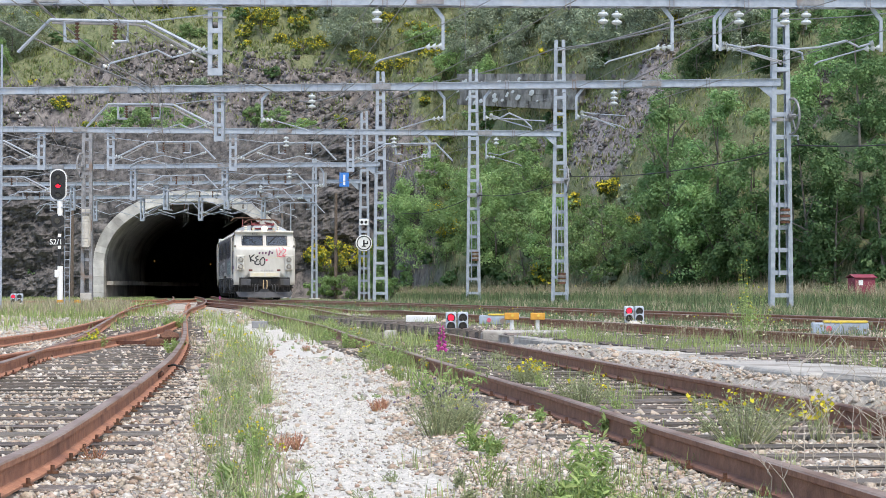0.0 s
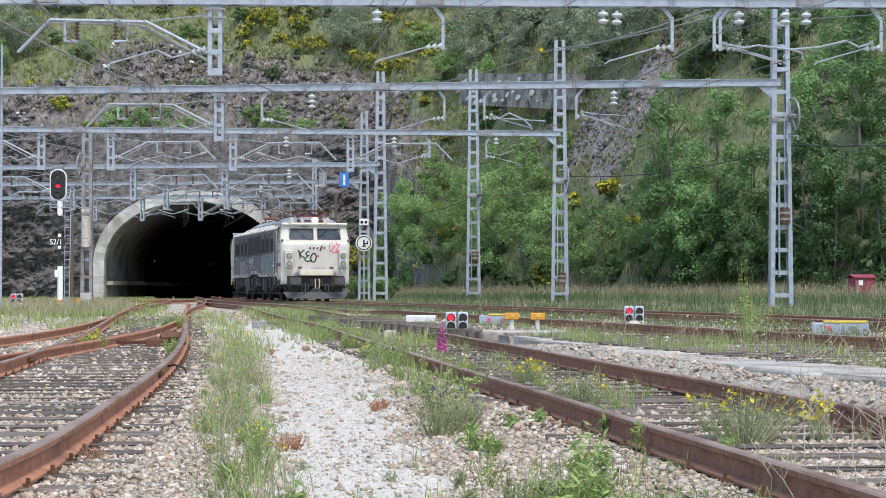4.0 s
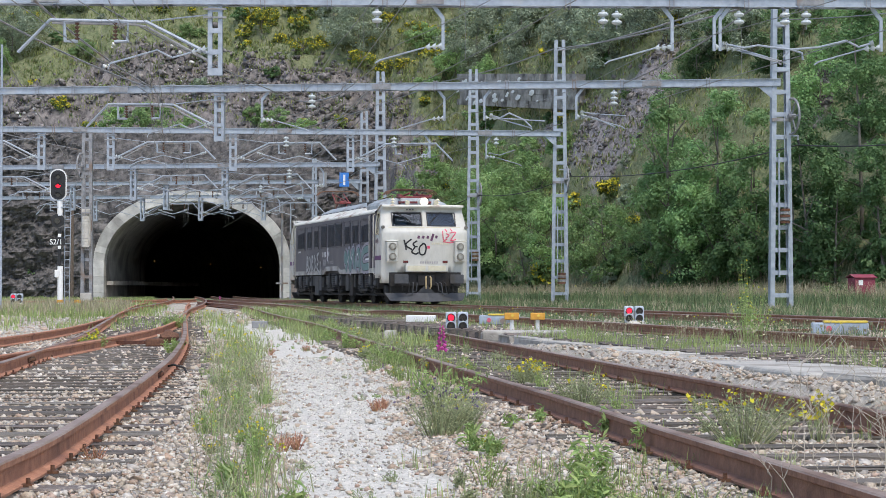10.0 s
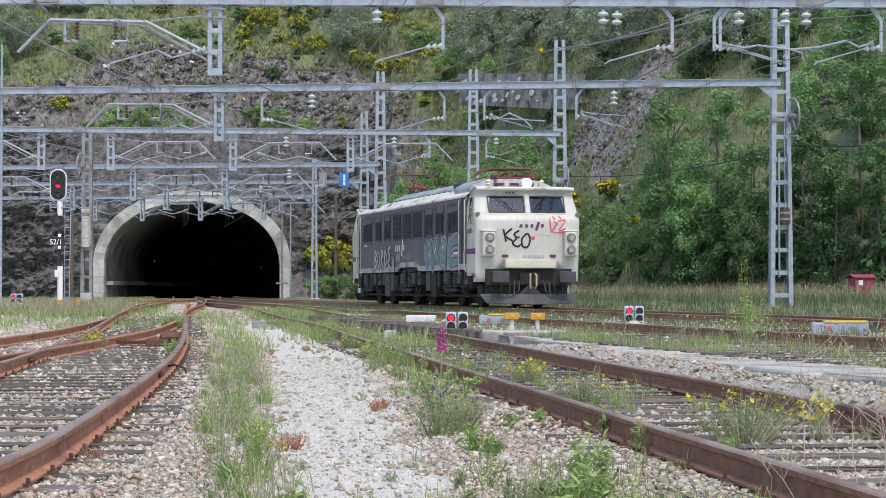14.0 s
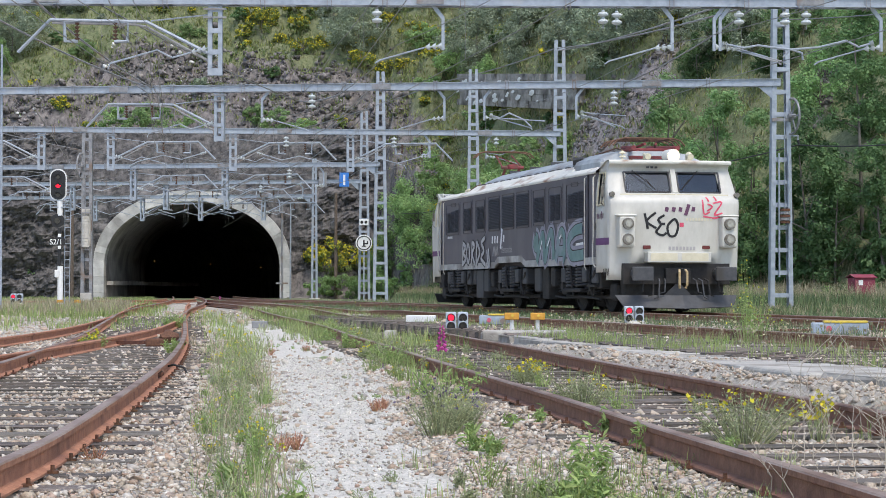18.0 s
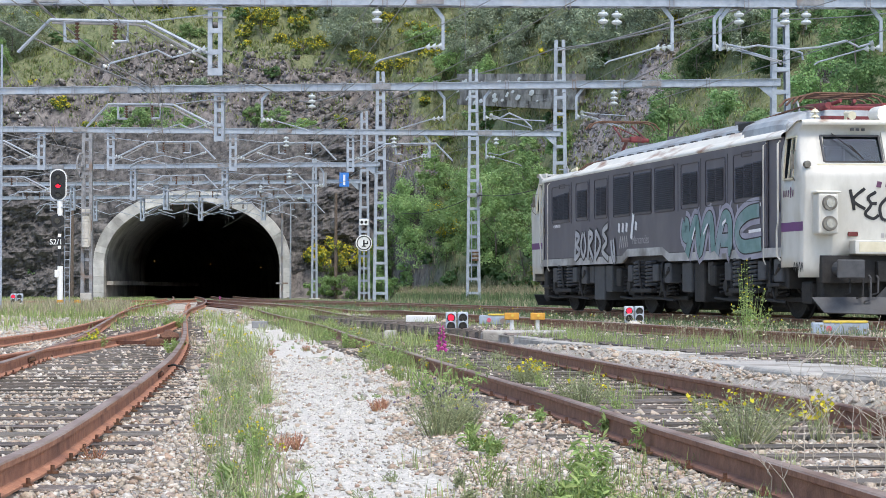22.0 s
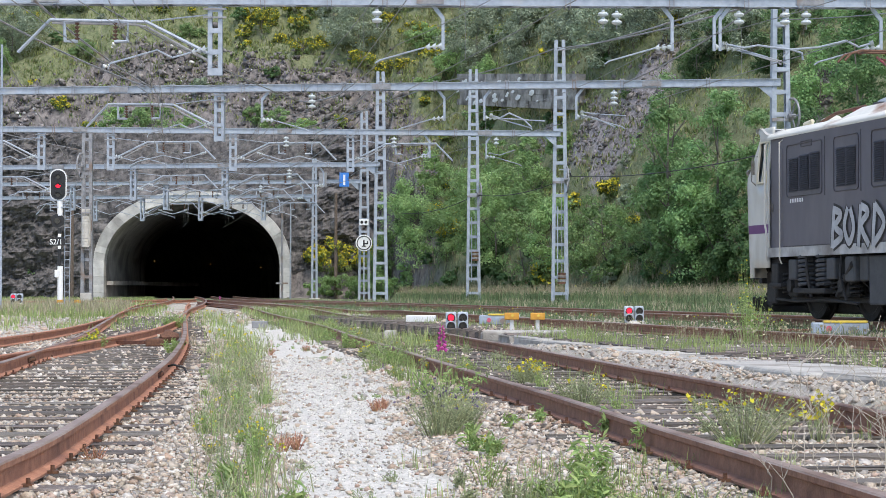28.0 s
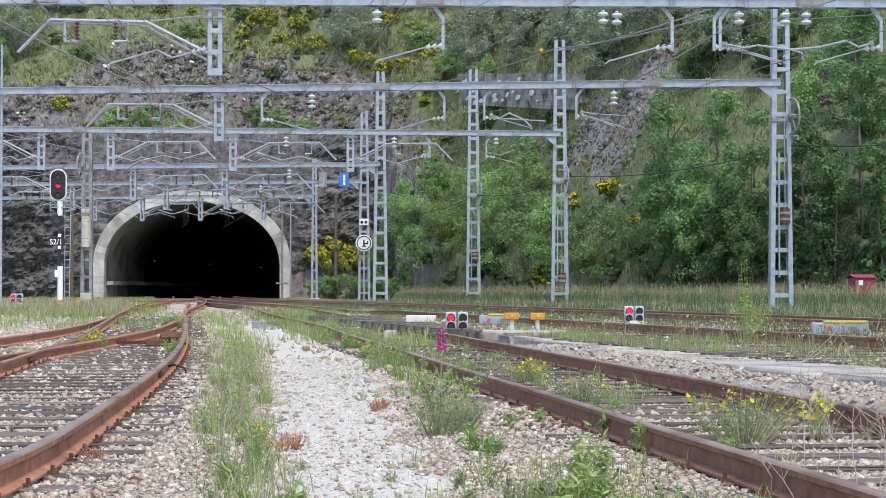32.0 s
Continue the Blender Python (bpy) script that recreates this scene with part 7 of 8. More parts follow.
def fast_mesh(name, V, F, material, parent=None, label="", smooth=False):
    """A mesh from arrays; F holds faces of one size."""
    me = bpy.data.meshes.new(name)
    V = np.asarray(V, dtype=np.float32).reshape(-1, 3)
    F = np.asarray(F, dtype=np.int32)
    n, k = F.shape
    me.vertices.add(len(V))
    me.vertices.foreach_set("co", V.ravel())
    me.loops.add(n * k)
    me.loops.foreach_set("vertex_index", F.ravel())
    me.polygons.add(n)
    me.polygons.foreach_set("loop_start", np.arange(0, n * k, k, dtype=np.int32))
    me.update(calc_edges=True)
    me.materials.append(material)
    if smooth:
        me.polygons.foreach_set("use_smooth", [True] * n)
    ob = new(name, me)
    if parent:
        ob.parent = parent
    return tagged(ob, label)


def leaf_cards(C, N, size, aspect=0.6):
    """Pointed four-cornered leaves at C, facing N, folded a little along the rib."""
    n = len(C)
    r = rng.normal(size=(n, 3))
    t = np.cross(N, r)
    t /= np.linalg.norm(t, axis=1, keepdims=True) + 1e-9
    b = np.cross(N, t)
    s = size * rng.uniform(0.6, 1.3, (n, 1))
    fold = N * s * 0.18
    V = np.stack([C - t * s, C + b * s * aspect + fold, C + t * s, C - b * s * aspect + fold], 1).reshape(-1, 3)
    i = np.arange(n)[:, None] * 4
    return V, np.concatenate([i + np.array([[0, 1, 2]]), i + np.array([[0, 2, 3]])])


def crown_points(w, h, clumps, per, base=0.2, narrow=1.0, droop=0.0):
    """Leaf places over the lobes and sub-lobes of a crown w wide and h high, so that it bulges and has gaps."""
    total = clumps * per
    lobes = int(12 + 4.0 * w)
    subs = 7
    m = max(5, int(total / (lobes * subs)))
    cs, ns = [], []
    for k in range(lobes):
        p = rng.normal(size=3)
        p /= np.linalg.norm(p)
        p *= rng.uniform(0.35, 0.82)
        zz = min(0.92, max(0.03, p[2] * 0.66 + 0.48))
        wid = 1 - abs(zz - 0.42) ** 1.6 * narrow
        c = np.array([p[0] * w / 2 * wid, p[1] * w / 2 * wid, h * (base + (1 - base) * zz)])
        rad = 0.5 * min(w, h) * rng.uniform(0.22, 0.40)
        for j in range(subs):
            e = rng.normal(size=3)
            e /= np.linalg.norm(e)
            e[2] = abs(e[2]) * 0.9 - 0.15
            q = c + e * rad * rng.uniform(0.6, 1.0)
            r2 = rad * rng.uniform(0.32, 0.6)
            d = rng.normal(size=(m, 3))
            d /= np.linalg.norm(d, axis=1, keepdims=True)
            pos = q + d * r2 * rng.uniform(0.4, 1.3, (m, 1))
            pos[:, 2] -= droop * rng.uniform(0, 1, m)
            pos[:, 2] = np.maximum(pos[:, 2], 0.04)
            nn = d * 0.8 + e * 0.6 + rng.normal(size=(m, 3)) * 0.45 + np.array([0, 0, 0.35])
            nn /= np.linalg.norm(nn, axis=1, keepdims=True)
            cs.append(pos)
            ns.append(nn)
    return np.concatenate(cs), np.concatenate(ns)


def tapered(bm, pts, r0, r1, n=7):
    for k in range(len(pts) - 1):
        a, b = r0 + (r1 - r0) * k / (len(pts) - 1), r0 + (r1 - r0) * (k + 1) / (len(pts) - 1)
        rod(bm, pts[k], pts[k + 1], a, b, n, caps=False)


def woody(name, x, y, w, h, kind, label, category, group=""):
    z = ground_z(x, y) - 0.1
    root = thing(name, pose(x, y, z, 0, 0, rng.uniform(0, 360)), label, category, group)
    bm = bmesh.new()
    lean = rng.normal(size=2) * 0.06
    top = 0.8 * h
    trunk = [Vector((lean[0] * t * h + 0.05 * w * math.sin(3 * t), lean[1] * t * h, top * t)) for t in (0, 0.2, 0.45, 0.7, 1)]
    r = max(0.04, 0.010 * h)
    tapered(bm, trunk, r, r * 0.25)
    tr = part("trunk", bm, M["bark"], root)
    for k in range(7 if kind == "tall" else 6):
        bm = bmesh.new()
        t = 0.15 + 0.1 * k
        o = trunk[0].lerp(trunk[-1], t)
        a = rng.uniform(0, 6.28)
        ln = w * 0.42 * rng.uniform(0.7, 1.1)
        e = o + Vector((math.cos(a) * ln, math.sin(a) * ln, ln * (1.1 if kind == "tall" else 0.55)))
        mid = o.lerp(e, 0.5) + Vector((0, 0, -0.05 * ln))
        tapered(bm, [o, mid, e], r * 0.5, r * 0.12, 5)
        part("limb", bm, M["bark"], tr)
    if kind == "tall":
        C, N = crown_points(w, h, int(60 + w * h * 3.0), 60, 0.0, 0.9, 0.3)
        V, F = leaf_cards(C, N, 0.078)
        mat = M["leaf_tall"]
    elif kind == "oak":
        C, N = crown_points(w, h, int(60 + w * h * 3.2), 58, 0.0, 0.9)
        V, F = leaf_cards(C, N, 0.084)
        mat = M["leaf_oak"]
    elif kind == "broom":
        C, N = crown_points(w, h, int(26 + w * h * 2.5), 44, 0.0, 0.8)
        V, F = leaf_cards(C, N, 0.15, 0.22)
        mat = M["leaf_broom"]
    else:
        C, N = crown_points(w, h, int(50 + w * h * 3.0), 56, 0.0, 0.8)
        V, F = leaf_cards(C, N, 0.080)
        mat = M["leaf_lush"] if x < 11 else M["leaf_bush"]
    fast_mesh("crown", V, F, mat, root)
    if kind == "broom":
        up = (C[:, 2] > 0.3 * h) & (rng.uniform(0, 1, len(C)) < (0.75 if y < 166 else 0.6))
        P = C[up] + rng.normal(size=(up.sum(), 3)) * 0.06 + np.array([0, 0, 0.05])
        V, F = leaf_cards(P, N[up], 0.085 if y < 166 else 0.075, 0.8)
        fast_mesh("blossom", V, F, M["petal"], root, "yellow broom blossom")
    return root


PLANTS = {
    "tall": [(18.9, 107.8, 4.3, 3.4), (19.1, 113.8, 4.8, 3.0), (20.6, 109.2, 4.6, 3.5), (11.5, 107.6, 4.3, 11.3), (13.3, 103.7, 3.8, 10.5), (14.6, 100.9, 3.2, 9.3), (12.6, 104.7, 4.4, 7.2), (11.3, 109.8, 2.6, 8.2), ],
    "bush": [(-38.3, 185.5, 2.6, 3.4), (-31.5, 187.5, 3.0, 1.8), (-22.5, 190.0, 3.5, 1.8), (-1.5, 178.0, 4.0, 2.4), (3.4, 160.0, 4.2, 2.6), (0.8, 168.5, 4.0, 2.6), (16.8, 97.0, 4.3, 8.4), (18.9, 96.6, 4.2, 10.9), (17.5, 95.6, 4.0, 6.3), (19.2, 93.1, 2.9, 7.4), (16.0, 98.6, 3.4, 6.2), (15.0, 100.3, 4.0, 4.8), (13.7, 102.7, 3.8, 4.6), (12.1, 105.5, 4.2, 5.0), (10.7, 110.5, 4.1, 5.5), (9.0, 115.9, 4.0, 5.8), (8.1, 119.5, 3.8, 4.7), (5.0, 130.1, 4.5, 5.1), (6.4, 124.6, 3.9, 6.2), (3.4, 136.1, 4.3, 6.8), (2.4, 140.4, 4.8, 6.7), (0.2, 147.4, 5.0, 5.0), (-1.8, 154.1, 5.3, 6.1), (-2.7, 157.6, 5.0, 5.0), (-4.0, 161.7, 4.3, 3.8), (1.8, 148.1, 5.5, 4.3), (4.2, 138.7, 4.8, 4.0), (5.8, 133.7, 4.9, 3.9), (-0.6, 154.5, 4.1, 3.3), (16.3, 119.8, 4.4, 2.8), (17.5, 111.6, 3.5, 2.9), (20.3, 102.1, 4.0, 4.0), (14.5, 120.6, 3.8, 3.2), (-32.0, 168.0, 4.0, 2.7), (-33.9, 168.3, 2.7, 2.0), (-28.9, 167.5, 1.8, 1.3), (-26.2, 171.5, 2.7, 2.7), (-20.0, 170.9, 5.4, 2.3), (-11.4, 170.8, 4.0, 2.0), (-8.7, 163.4, 4.6, 1.9), (-6.3, 162.6, 4.4, 2.3), (-4.3, 160.4, 4.6, 2.8), (-2.9, 156.0, 4.2, 2.6), (-23.2, 171.4, 4.5, 2.6), (-17.4, 171.2, 4.2, 2.4), (-13.2, 171.2, 3.4, 2.2), (-15.2, 172.8, 2.7, 1.8), (3.1, 155.2, 4.5, 2.0), (-1.1, 168.9, 3.6, 1.8), (5.7, 139.4, 3.7, 2.2), (3.7, 145.6, 3.8, 2.7), (7.6, 134.2, 3.2, 1.8), ],
    "oak": [(2.9, 165.0, 8.4, 4.7), (5.9, 153.5, 6.2, 4.3), (8.4, 143.6, 5.0, 3.9), (10.2, 134.8, 6.0, 4.4), (13.1, 126.4, 5.6, 4.0), (11.7, 131.0, 4.4, 3.4), (15.2, 121.8, 4.2, 3.2), (17.0, 118.0, 4.2, 2.8), (-7.6, 183.0, 7.6, 5.6), (-4.6, 187.6, 4.4, 3.7), (-9.7, 189.7, 4.5, 3.0), (-38.0, 189.0, 7.5, 6.0), (-40.6, 188.0, 4.6, 5.0), (-34.0, 195.0, 5.0, 3.4), (-30.5, 197.5, 5.0, 2.6), (-35.6, 197.6, 5.2, 2.1), (-24.9, 195.4, 8.2, 1.5), (-3.2, 190.8, 5.5, 1.8), (11.7, 132.6, 4.2, 2.1), (6.8, 154.9, 4.9, 2.0), (-16.1, 194.8, 5.6, 1.3), (-29.8, 196.8, 4.7, 1.3), ],
    "broom": [(-8.5, 165.4, 5.0, 3.1), (-6.0, 165.1, 3.9, 2.8), (-9.8, 165.7, 2.6, 2.0), (0.6, 147.2, 2.3, 2.3), (7.5, 126.5, 2.0, 1.3), (9.5, 121.9, 1.9, 1.3), (-16.0, 189.6, 4.0, 2.2), (-12.0, 184.0, 3.0, 1.5), (-7.0, 180.5, 3.2, 1.5), (-4.5, 179.5, 3.4, 1.6), (-3.0, 176.5, 3.0, 1.5), (-1.8, 184.5, 3.2, 2.0), (-31.5, 176.5, 2.4, 1.4), (-16.8, 191.3, 3.0, 1.8), (-15.8, 191.6, 3.5, 2.0), (-14.1, 188.5, 3.0, 1.5), (-11.0, 187.1, 3.0, 1.5), (-9.0, 185.5, 3.4, 1.7), (-6.5, 185.0, 3.4, 1.7), (-4.6, 184.8, 3.4, 1.5), (-2.1, 180.0, 4.3, 1.9), (-0.7, 183.3, 2.9, 2.9), (-2.7, 187.3, 3.0, 2.2), (-13.3, 191.9, 3.0, 1.5), (-1.1, 174.7, 2.8, 1.4), (-1.1, 172.4, 2.7, 1.1), (-17.7, 189.3, 2.0, 1.2), (7.3, 148.0, 1.6, 0.8), (4.7, 152.6, 1.2, 0.8), ],
}
for kind, rows in PLANTS.items():
    label, cat = {"tall": ("light green young poplar on the bank", "tree"), "bush": ("dense green deciduous shrub on the hillside", "shrub"),
                  "oak": ("dark evergreen oak on the upper slope", "tree"), "broom": ("broom bush with yellow blossom", "shrub")}[kind]
    nm = {"tall": "poplar_tree", "bush": "green_shrub", "oak": "oak_tree", "broom": "broom_bush"}[kind]
    for x, y, w, h in rows:
        woody(nm, x, y, w, h, kind, label, cat, {"tall": "poplars", "bush": "hillside shrubs", "oak": "hilltop oaks", "broom": "broom bushes"}[kind])

# smaller scrub scattered over the slopes, in a few shapes that are shared
scrub_base = []
for k in range(6):
    kind = ("bush", "oak", "broom", "bush", "broom", "oak")[k]
    w, h = rng.uniform(1.6, 2.6), rng.uniform(1.0, 1.7)
    C, N = crown_points(w, h, 20, 25, 0.0, 0.8)
    V, F = leaf_cards(C, N, 0.14, 0.5)
    root = thing("scrub", pose(0, 0, 0), "low green scrub bush on the slope", "shrub", "scrub")
    fast_mesh("foliage", V, F, M["leaf_" + kind], root)
    if kind == "broom":
        P, Q = crown_points(w, h, 12, 14, 0.4, 0.8)
        V, F = leaf_cards(P, Q, 0.055, 0.8)
        fast_mesh("blossom", V, F, M["petal"], root, "yellow blossom")
    scrub_base.append(root)
used = set()
for k in range(299):
    u = rng.uniform()
    x = rng.uniform(-3, 22) if k <= 90 else rng.uniform(-2, 13) if k <= 170 else rng.uniform(-42, 24)
    s = rng.uniform(-1, 5) if k <= 90 else rng.uniform(1, 60) if x > -4 else rng.uniform(7, 55)
    y = lerp(HILL_FOOT, x) + s
    z = ground_z(x, y)
    # fewer on the bare stony strip across the bank
    if 6 < x < 13 and 10 < s < 20 and u < 0.8:
        continue
    b = scrub_base[int(rng.integers(0, 6)) if k > 90 else (0, 3)[k % 2]]
    m = pose(x, y, z - 0.1, 0, 0, rng.uniform(0, 360))
    if b.name in used:
        b = copy_thing(b, m)
    else:
        b.matrix_basis = m
        used.add(b.name)
    sc = rng.uniform(0.35, 1.25)
    b.scale = (sc, sc, sc)


# ---- grass ----
def blades(P, h, w, lean=0.35, seg=2):
    """Bent tapering blades at the foot points P."""
    n = len(P)
    a = rng.uniform(0, 2 * np.pi, n)
    side = np.stack([np.cos(a), np.sin(a), np.zeros(n)], 1)
    b = rng.uniform(0, 2 * np.pi, n)
    out = np.stack([np.cos(b), np.sin(b), np.zeros(n)], 1)
    h = h * rng.uniform(0.5, 1.25, n)
    ln = (rng.uniform(0.05, 1, n) * lean * h)[:, None]
    up = np.array([0, 0, 1.0])
    hh = h[:, None]
    ww = (w * rng.uniform(0.7, 1.3, n))[:, None]
    mid = P + out * ln * 0.3 + up * hh * 0.55
    tip = P + out * ln + up * hh * (1 - 0.12 * rng.uniform(0, 1, (n, 1)))
    V = np.stack([P - side * ww, P + side * ww, mid - side * ww * 0.7, mid + side * ww * 0.7, tip], 1).reshape(-1, 3)
    i = np.arange(n)[:, None] * 5
    F = np.concatenate([i + np.array([[0, 1, 3]]), i + np.array([[0, 3, 2]]), i + np.array([[2, 3, 4]])])
    return V, F, tip


def on_ground(x, y, dz=0.0):
    return np.array([(a, b, ground_z(a, b) + dz) for a, b in zip(x, y)])


def tufts(n_tufts, per, xf, yf, spread):
    """Blade feet in tufts; xf and yf draw the tufts' middles."""
    y = yf(int(n_tufts * 1.7))
    x = xf(len(y), y)
    # patchy growth: more in some places than in others
    patch = np.array([noise.noise(Vector((a * 0.9, b * 0.45, 2.0))) + 0.5 * noise.noise(Vector((a * 2.7, b * 1.3, 5.0))) for a, b in zip(x, y)])
    keep = np.argsort(-(patch + rng.normal(size=len(y)) * 0.25))[:n_tufts]
    x, y = x[keep], y[keep]
    base = on_ground(x, y)
    P = np.repeat(base, per, 0)
    P[:, :2] += rng.normal(size=(len(P), 2)) * spread
    return P


def grass_stuff(name, P, h, w, mat, label, lean=0.35):
    V, F, tip = blades(P, h, w, lean)
    ob = fast_mesh(name, V, F, mat)
    tagged(ob, label, "grass", kind="stuff")
    return tip


def near_foot(lo, hi):
    def draw(n):
        x = rng.uniform(-3, 21, n)
        draw.x = x
        return np.array([lerp(HILL_FOOT, a) for a in x]) + rng.uniform(lo, hi, n)
    return draw


d = near_foot(-30, 3)
tip = grass_stuff("tall_grass", tufts(2500, 9, lambda n, y: d.x, d, 0.16), 0.58, 0.015, M["blade_field"], "tall green grass at the foot of the bank")
d2 = near_foot(-14, 3)
grass_stuff("dry_grass", tufts(2000, 9, lambda n, y: d2.x, d2, 0.16), 0.95, 0.012, M["blade_dry"], "pale dry grass stems by the masts", 0.5)
grass_stuff("left_grass", tufts(1050, 9, lambda n, y: rng.uniform(-0.215, -0.135, n) * y, lambda n: rng.uniform(58, 160, n), 0.15), 0.22, 0.014, M["blade"], "rough grass beside the far tracks")
grass_stuff("left_weeds", tufts(380, 9, lambda n, y: rng.uniform(-0.215, -0.128, n) * y, lambda n: rng.uniform(44, 92, n), 0.13), 0.2, 0.010, M["blade"], "weedy grass between the far left tracks", 0.7)
grass_stuff("left_dry_grass", tufts(500, 8, lambda n, y: rng.uniform(-0.215, -0.145, n) * y, lambda n: rng.uniform(62, 110, n), 0.13), 0.35, 0.012, M["blade_dry"], "dry grass beside the far tracks", 0.5)
# slope grass
def slope_y(n):
    near = rng.uniform(0, 1, n) < 0.6
    slope_y.x = np.where(near, rng.uniform(-4, 17, n), rng.uniform(-42, 24, n))
    return np.array([lerp(HILL_FOOT, a) for a in slope_y.x]) + np.where(near, rng.uniform(3, 48, n), rng.uniform(6, 70, n))


grass_stuff("slope_grass", tufts(8800, 6, lambda n, y: slope_y.x, slope_y, 0.3), 0.30, 0.034, M["hill_blade"], "grass tussocks over the hillside", 1.0)
grass_stuff("slope_dry_grass", tufts(3200, 6, lambda n, y: slope_y.x, slope_y, 0.3), 0.34, 0.026, M["hill_dry"], "dry grass tussocks over the hillside", 0.6)


def left_slope_y(n):
    left_slope_y.x = rng.uniform(-42, 1, n)
    return np.array([lerp(HILL_FOOT, a) for a in left_slope_y.x]) + 6 + 30 * rng.uniform(0, 1, n) ** 0.7


grass_stuff("hill_grass", tufts(6300, 6, lambda n, y: left_slope_y.x, left_slope_y, 0.28), 0.36, 0.042, M["hill_blade"], "olive green low growth between the rocks", 0.8)


# ---- weeds of the yard ----
def strip_band(lo, hi):
    """Beside the path, wider where the path is wider."""
    return lambda n, y: np.array([lerp(PATH_LINE, b) for b in y]) + rng.uniform(lo, hi, n) * (1 + 0.045 * np.maximum(0, y - 10))


def band(line, lo, hi):
    return lambda n, y: np.array([lerp(line, b) for b in y]) + rng.uniform(lo, hi, n)


def ydraw(a, b, power=1.0):
    return lambda n: a + (b - a) * rng.uniform(0, 1, n) ** power


SIDING = SIDING_LINE
MIDDLE = [(y, x) for y, x in TRACKS["middle"]]
CURVE = [(y, x) for y, x in TRACKS["curve"]]
# strip of tall grass left of the gravel path
tipA = grass_stuff("path_grass", tufts(66, 8, strip_band(-0.76, -0.38), ydraw(8.6, 32, 1.0), 0.05), 0.19, 0.0036, M["weed"], "green weedy grass strip beside the gravel path", 0.85)
tipA2 = grass_stuff("path_grass_far", tufts(110, 9, band(PATH_LINE, -1.3, -0.5), ydraw(30, 62, 1.0), 0.09), 0.24, 0.006, M["blade"], "weedy grass strip further along the path", 0.45)
grass_stuff("overgrown_path", tufts(110, 8, band(PATH_LINE, 0.36, 1.1), ydraw(36, 62), 0.07), 0.2, 0.007, M["blade"], "weeds along the far end of the path", 0.8)
grass_stuff("overgrown_path_herbs", tufts(70, 8, band(PATH_LINE, -0.8, 1.0), ydraw(38, 62), 0.07), 0.17, 0.008, M["herb"], "pale herbs at the far end of the path", 0.9)
grass_stuff("path_pale_grass", tufts(90, 8, strip_band(-0.78, -0.36), ydraw(8.6, 34), 0.05), 0.2, 0.003, M["herb"], "pale grey-green grass beside the gravel path", 0.9)
grass_stuff("path_dry_grass", tufts(80, 7, strip_band(-0.80, -0.36), ydraw(9, 36), 0.05), 0.27, 0.0032, M["blade_dry"], "dry stalks beside the gravel path", 0.9)
# right of the path, up to the siding
grass_stuff("siding_grass", tufts(170, 10, band(PATH_LINE, 0.75, 1.5), ydraw(19, 60), 0.07), 0.22, 0.006, M["blade"], "weedy grass between path and siding", 0.5)
grass_stuff("siding_grass_far", tufts(260, 9, band(PATH_LINE, 0.5, 2.6), ydraw(34, 70), 0.1), 0.26, 0.007, M["blade"], "weedy grass before the switch", 0.5)
grass_stuff("between_rails_grass", tufts(110, 10, band(SIDING, -0.7, 0.7), ydraw(13, 45), 0.05), 0.17, 0.0035, M["blade"], "grass tufts between the siding rails", 0.5)
# green verges between the tracks
grass_stuff("verge_grass", tufts(120, 12, band(MIDDLE, -1.3, -0.9), ydraw(15, 32), 0.09), 0.17, 0.0035, M["blade"], "green verge between the tracks", 0.5)
grass_stuff("middle_grass", tufts(420, 8, band(MIDDLE, -0.7, 0.7), ydraw(17, 75), 0.08), 0.16, 0.005, M["blade"], "grass between the middle rails", 0.5)
tipV = grass_stuff("main_verge_grass", tufts(1000, 9, band(MIDDLE, 1.0, 5.2), ydraw(22, 90), 0.09), 0.2, 0.006, M["blade_field"], "green verge before the running line", 0.5)
tipS = grass_stuff("seed_grass", tufts(190, 4, band(MIDDLE, 0.1, 0.78), ydraw(19, 36), 0.07), 0.30, 0.0018, M["blade_dry"], "seeding grass along the middle rail", 0.5)
grass_stuff("near_grass", tufts(60, 14, lambda n, y: rng.uniform(-0.02, 0.16, n) * y, ydraw(8.3, 11.5), 0.05), 0.12, 0.0028, M["blade"], "small grass tufts on the ballast", 0.6)


def seed_heads(tips, every, size, mat, name, label):
    P = tips[::every]
    N = rng.normal(size=P.shape)
    N /= np.linalg.norm(N, axis=1, keepdims=True)
    V, F = leaf_cards(P, N, size, 0.8)
    tagged(fast_mesh(name, V, F, mat), label, "flowers", kind="stuff")


seed_heads(tipA, 48, 0.012, M["petal"], "strip_flowers", "small yellow flowers in the grass strip")
seed_heads(tipA2, 30, 0.03, M["petal"], "far_strip_flowers", "small yellow flowers along the path")
seed_heads(tipS, 2, 0.020, M["blade_dry"], "grass_heads", "pale seed heads of the grass along the rail")
seed_heads(tipV, 80, 0.022, M["petal"], "verge_flowers", "small yellow flowers on the verge")


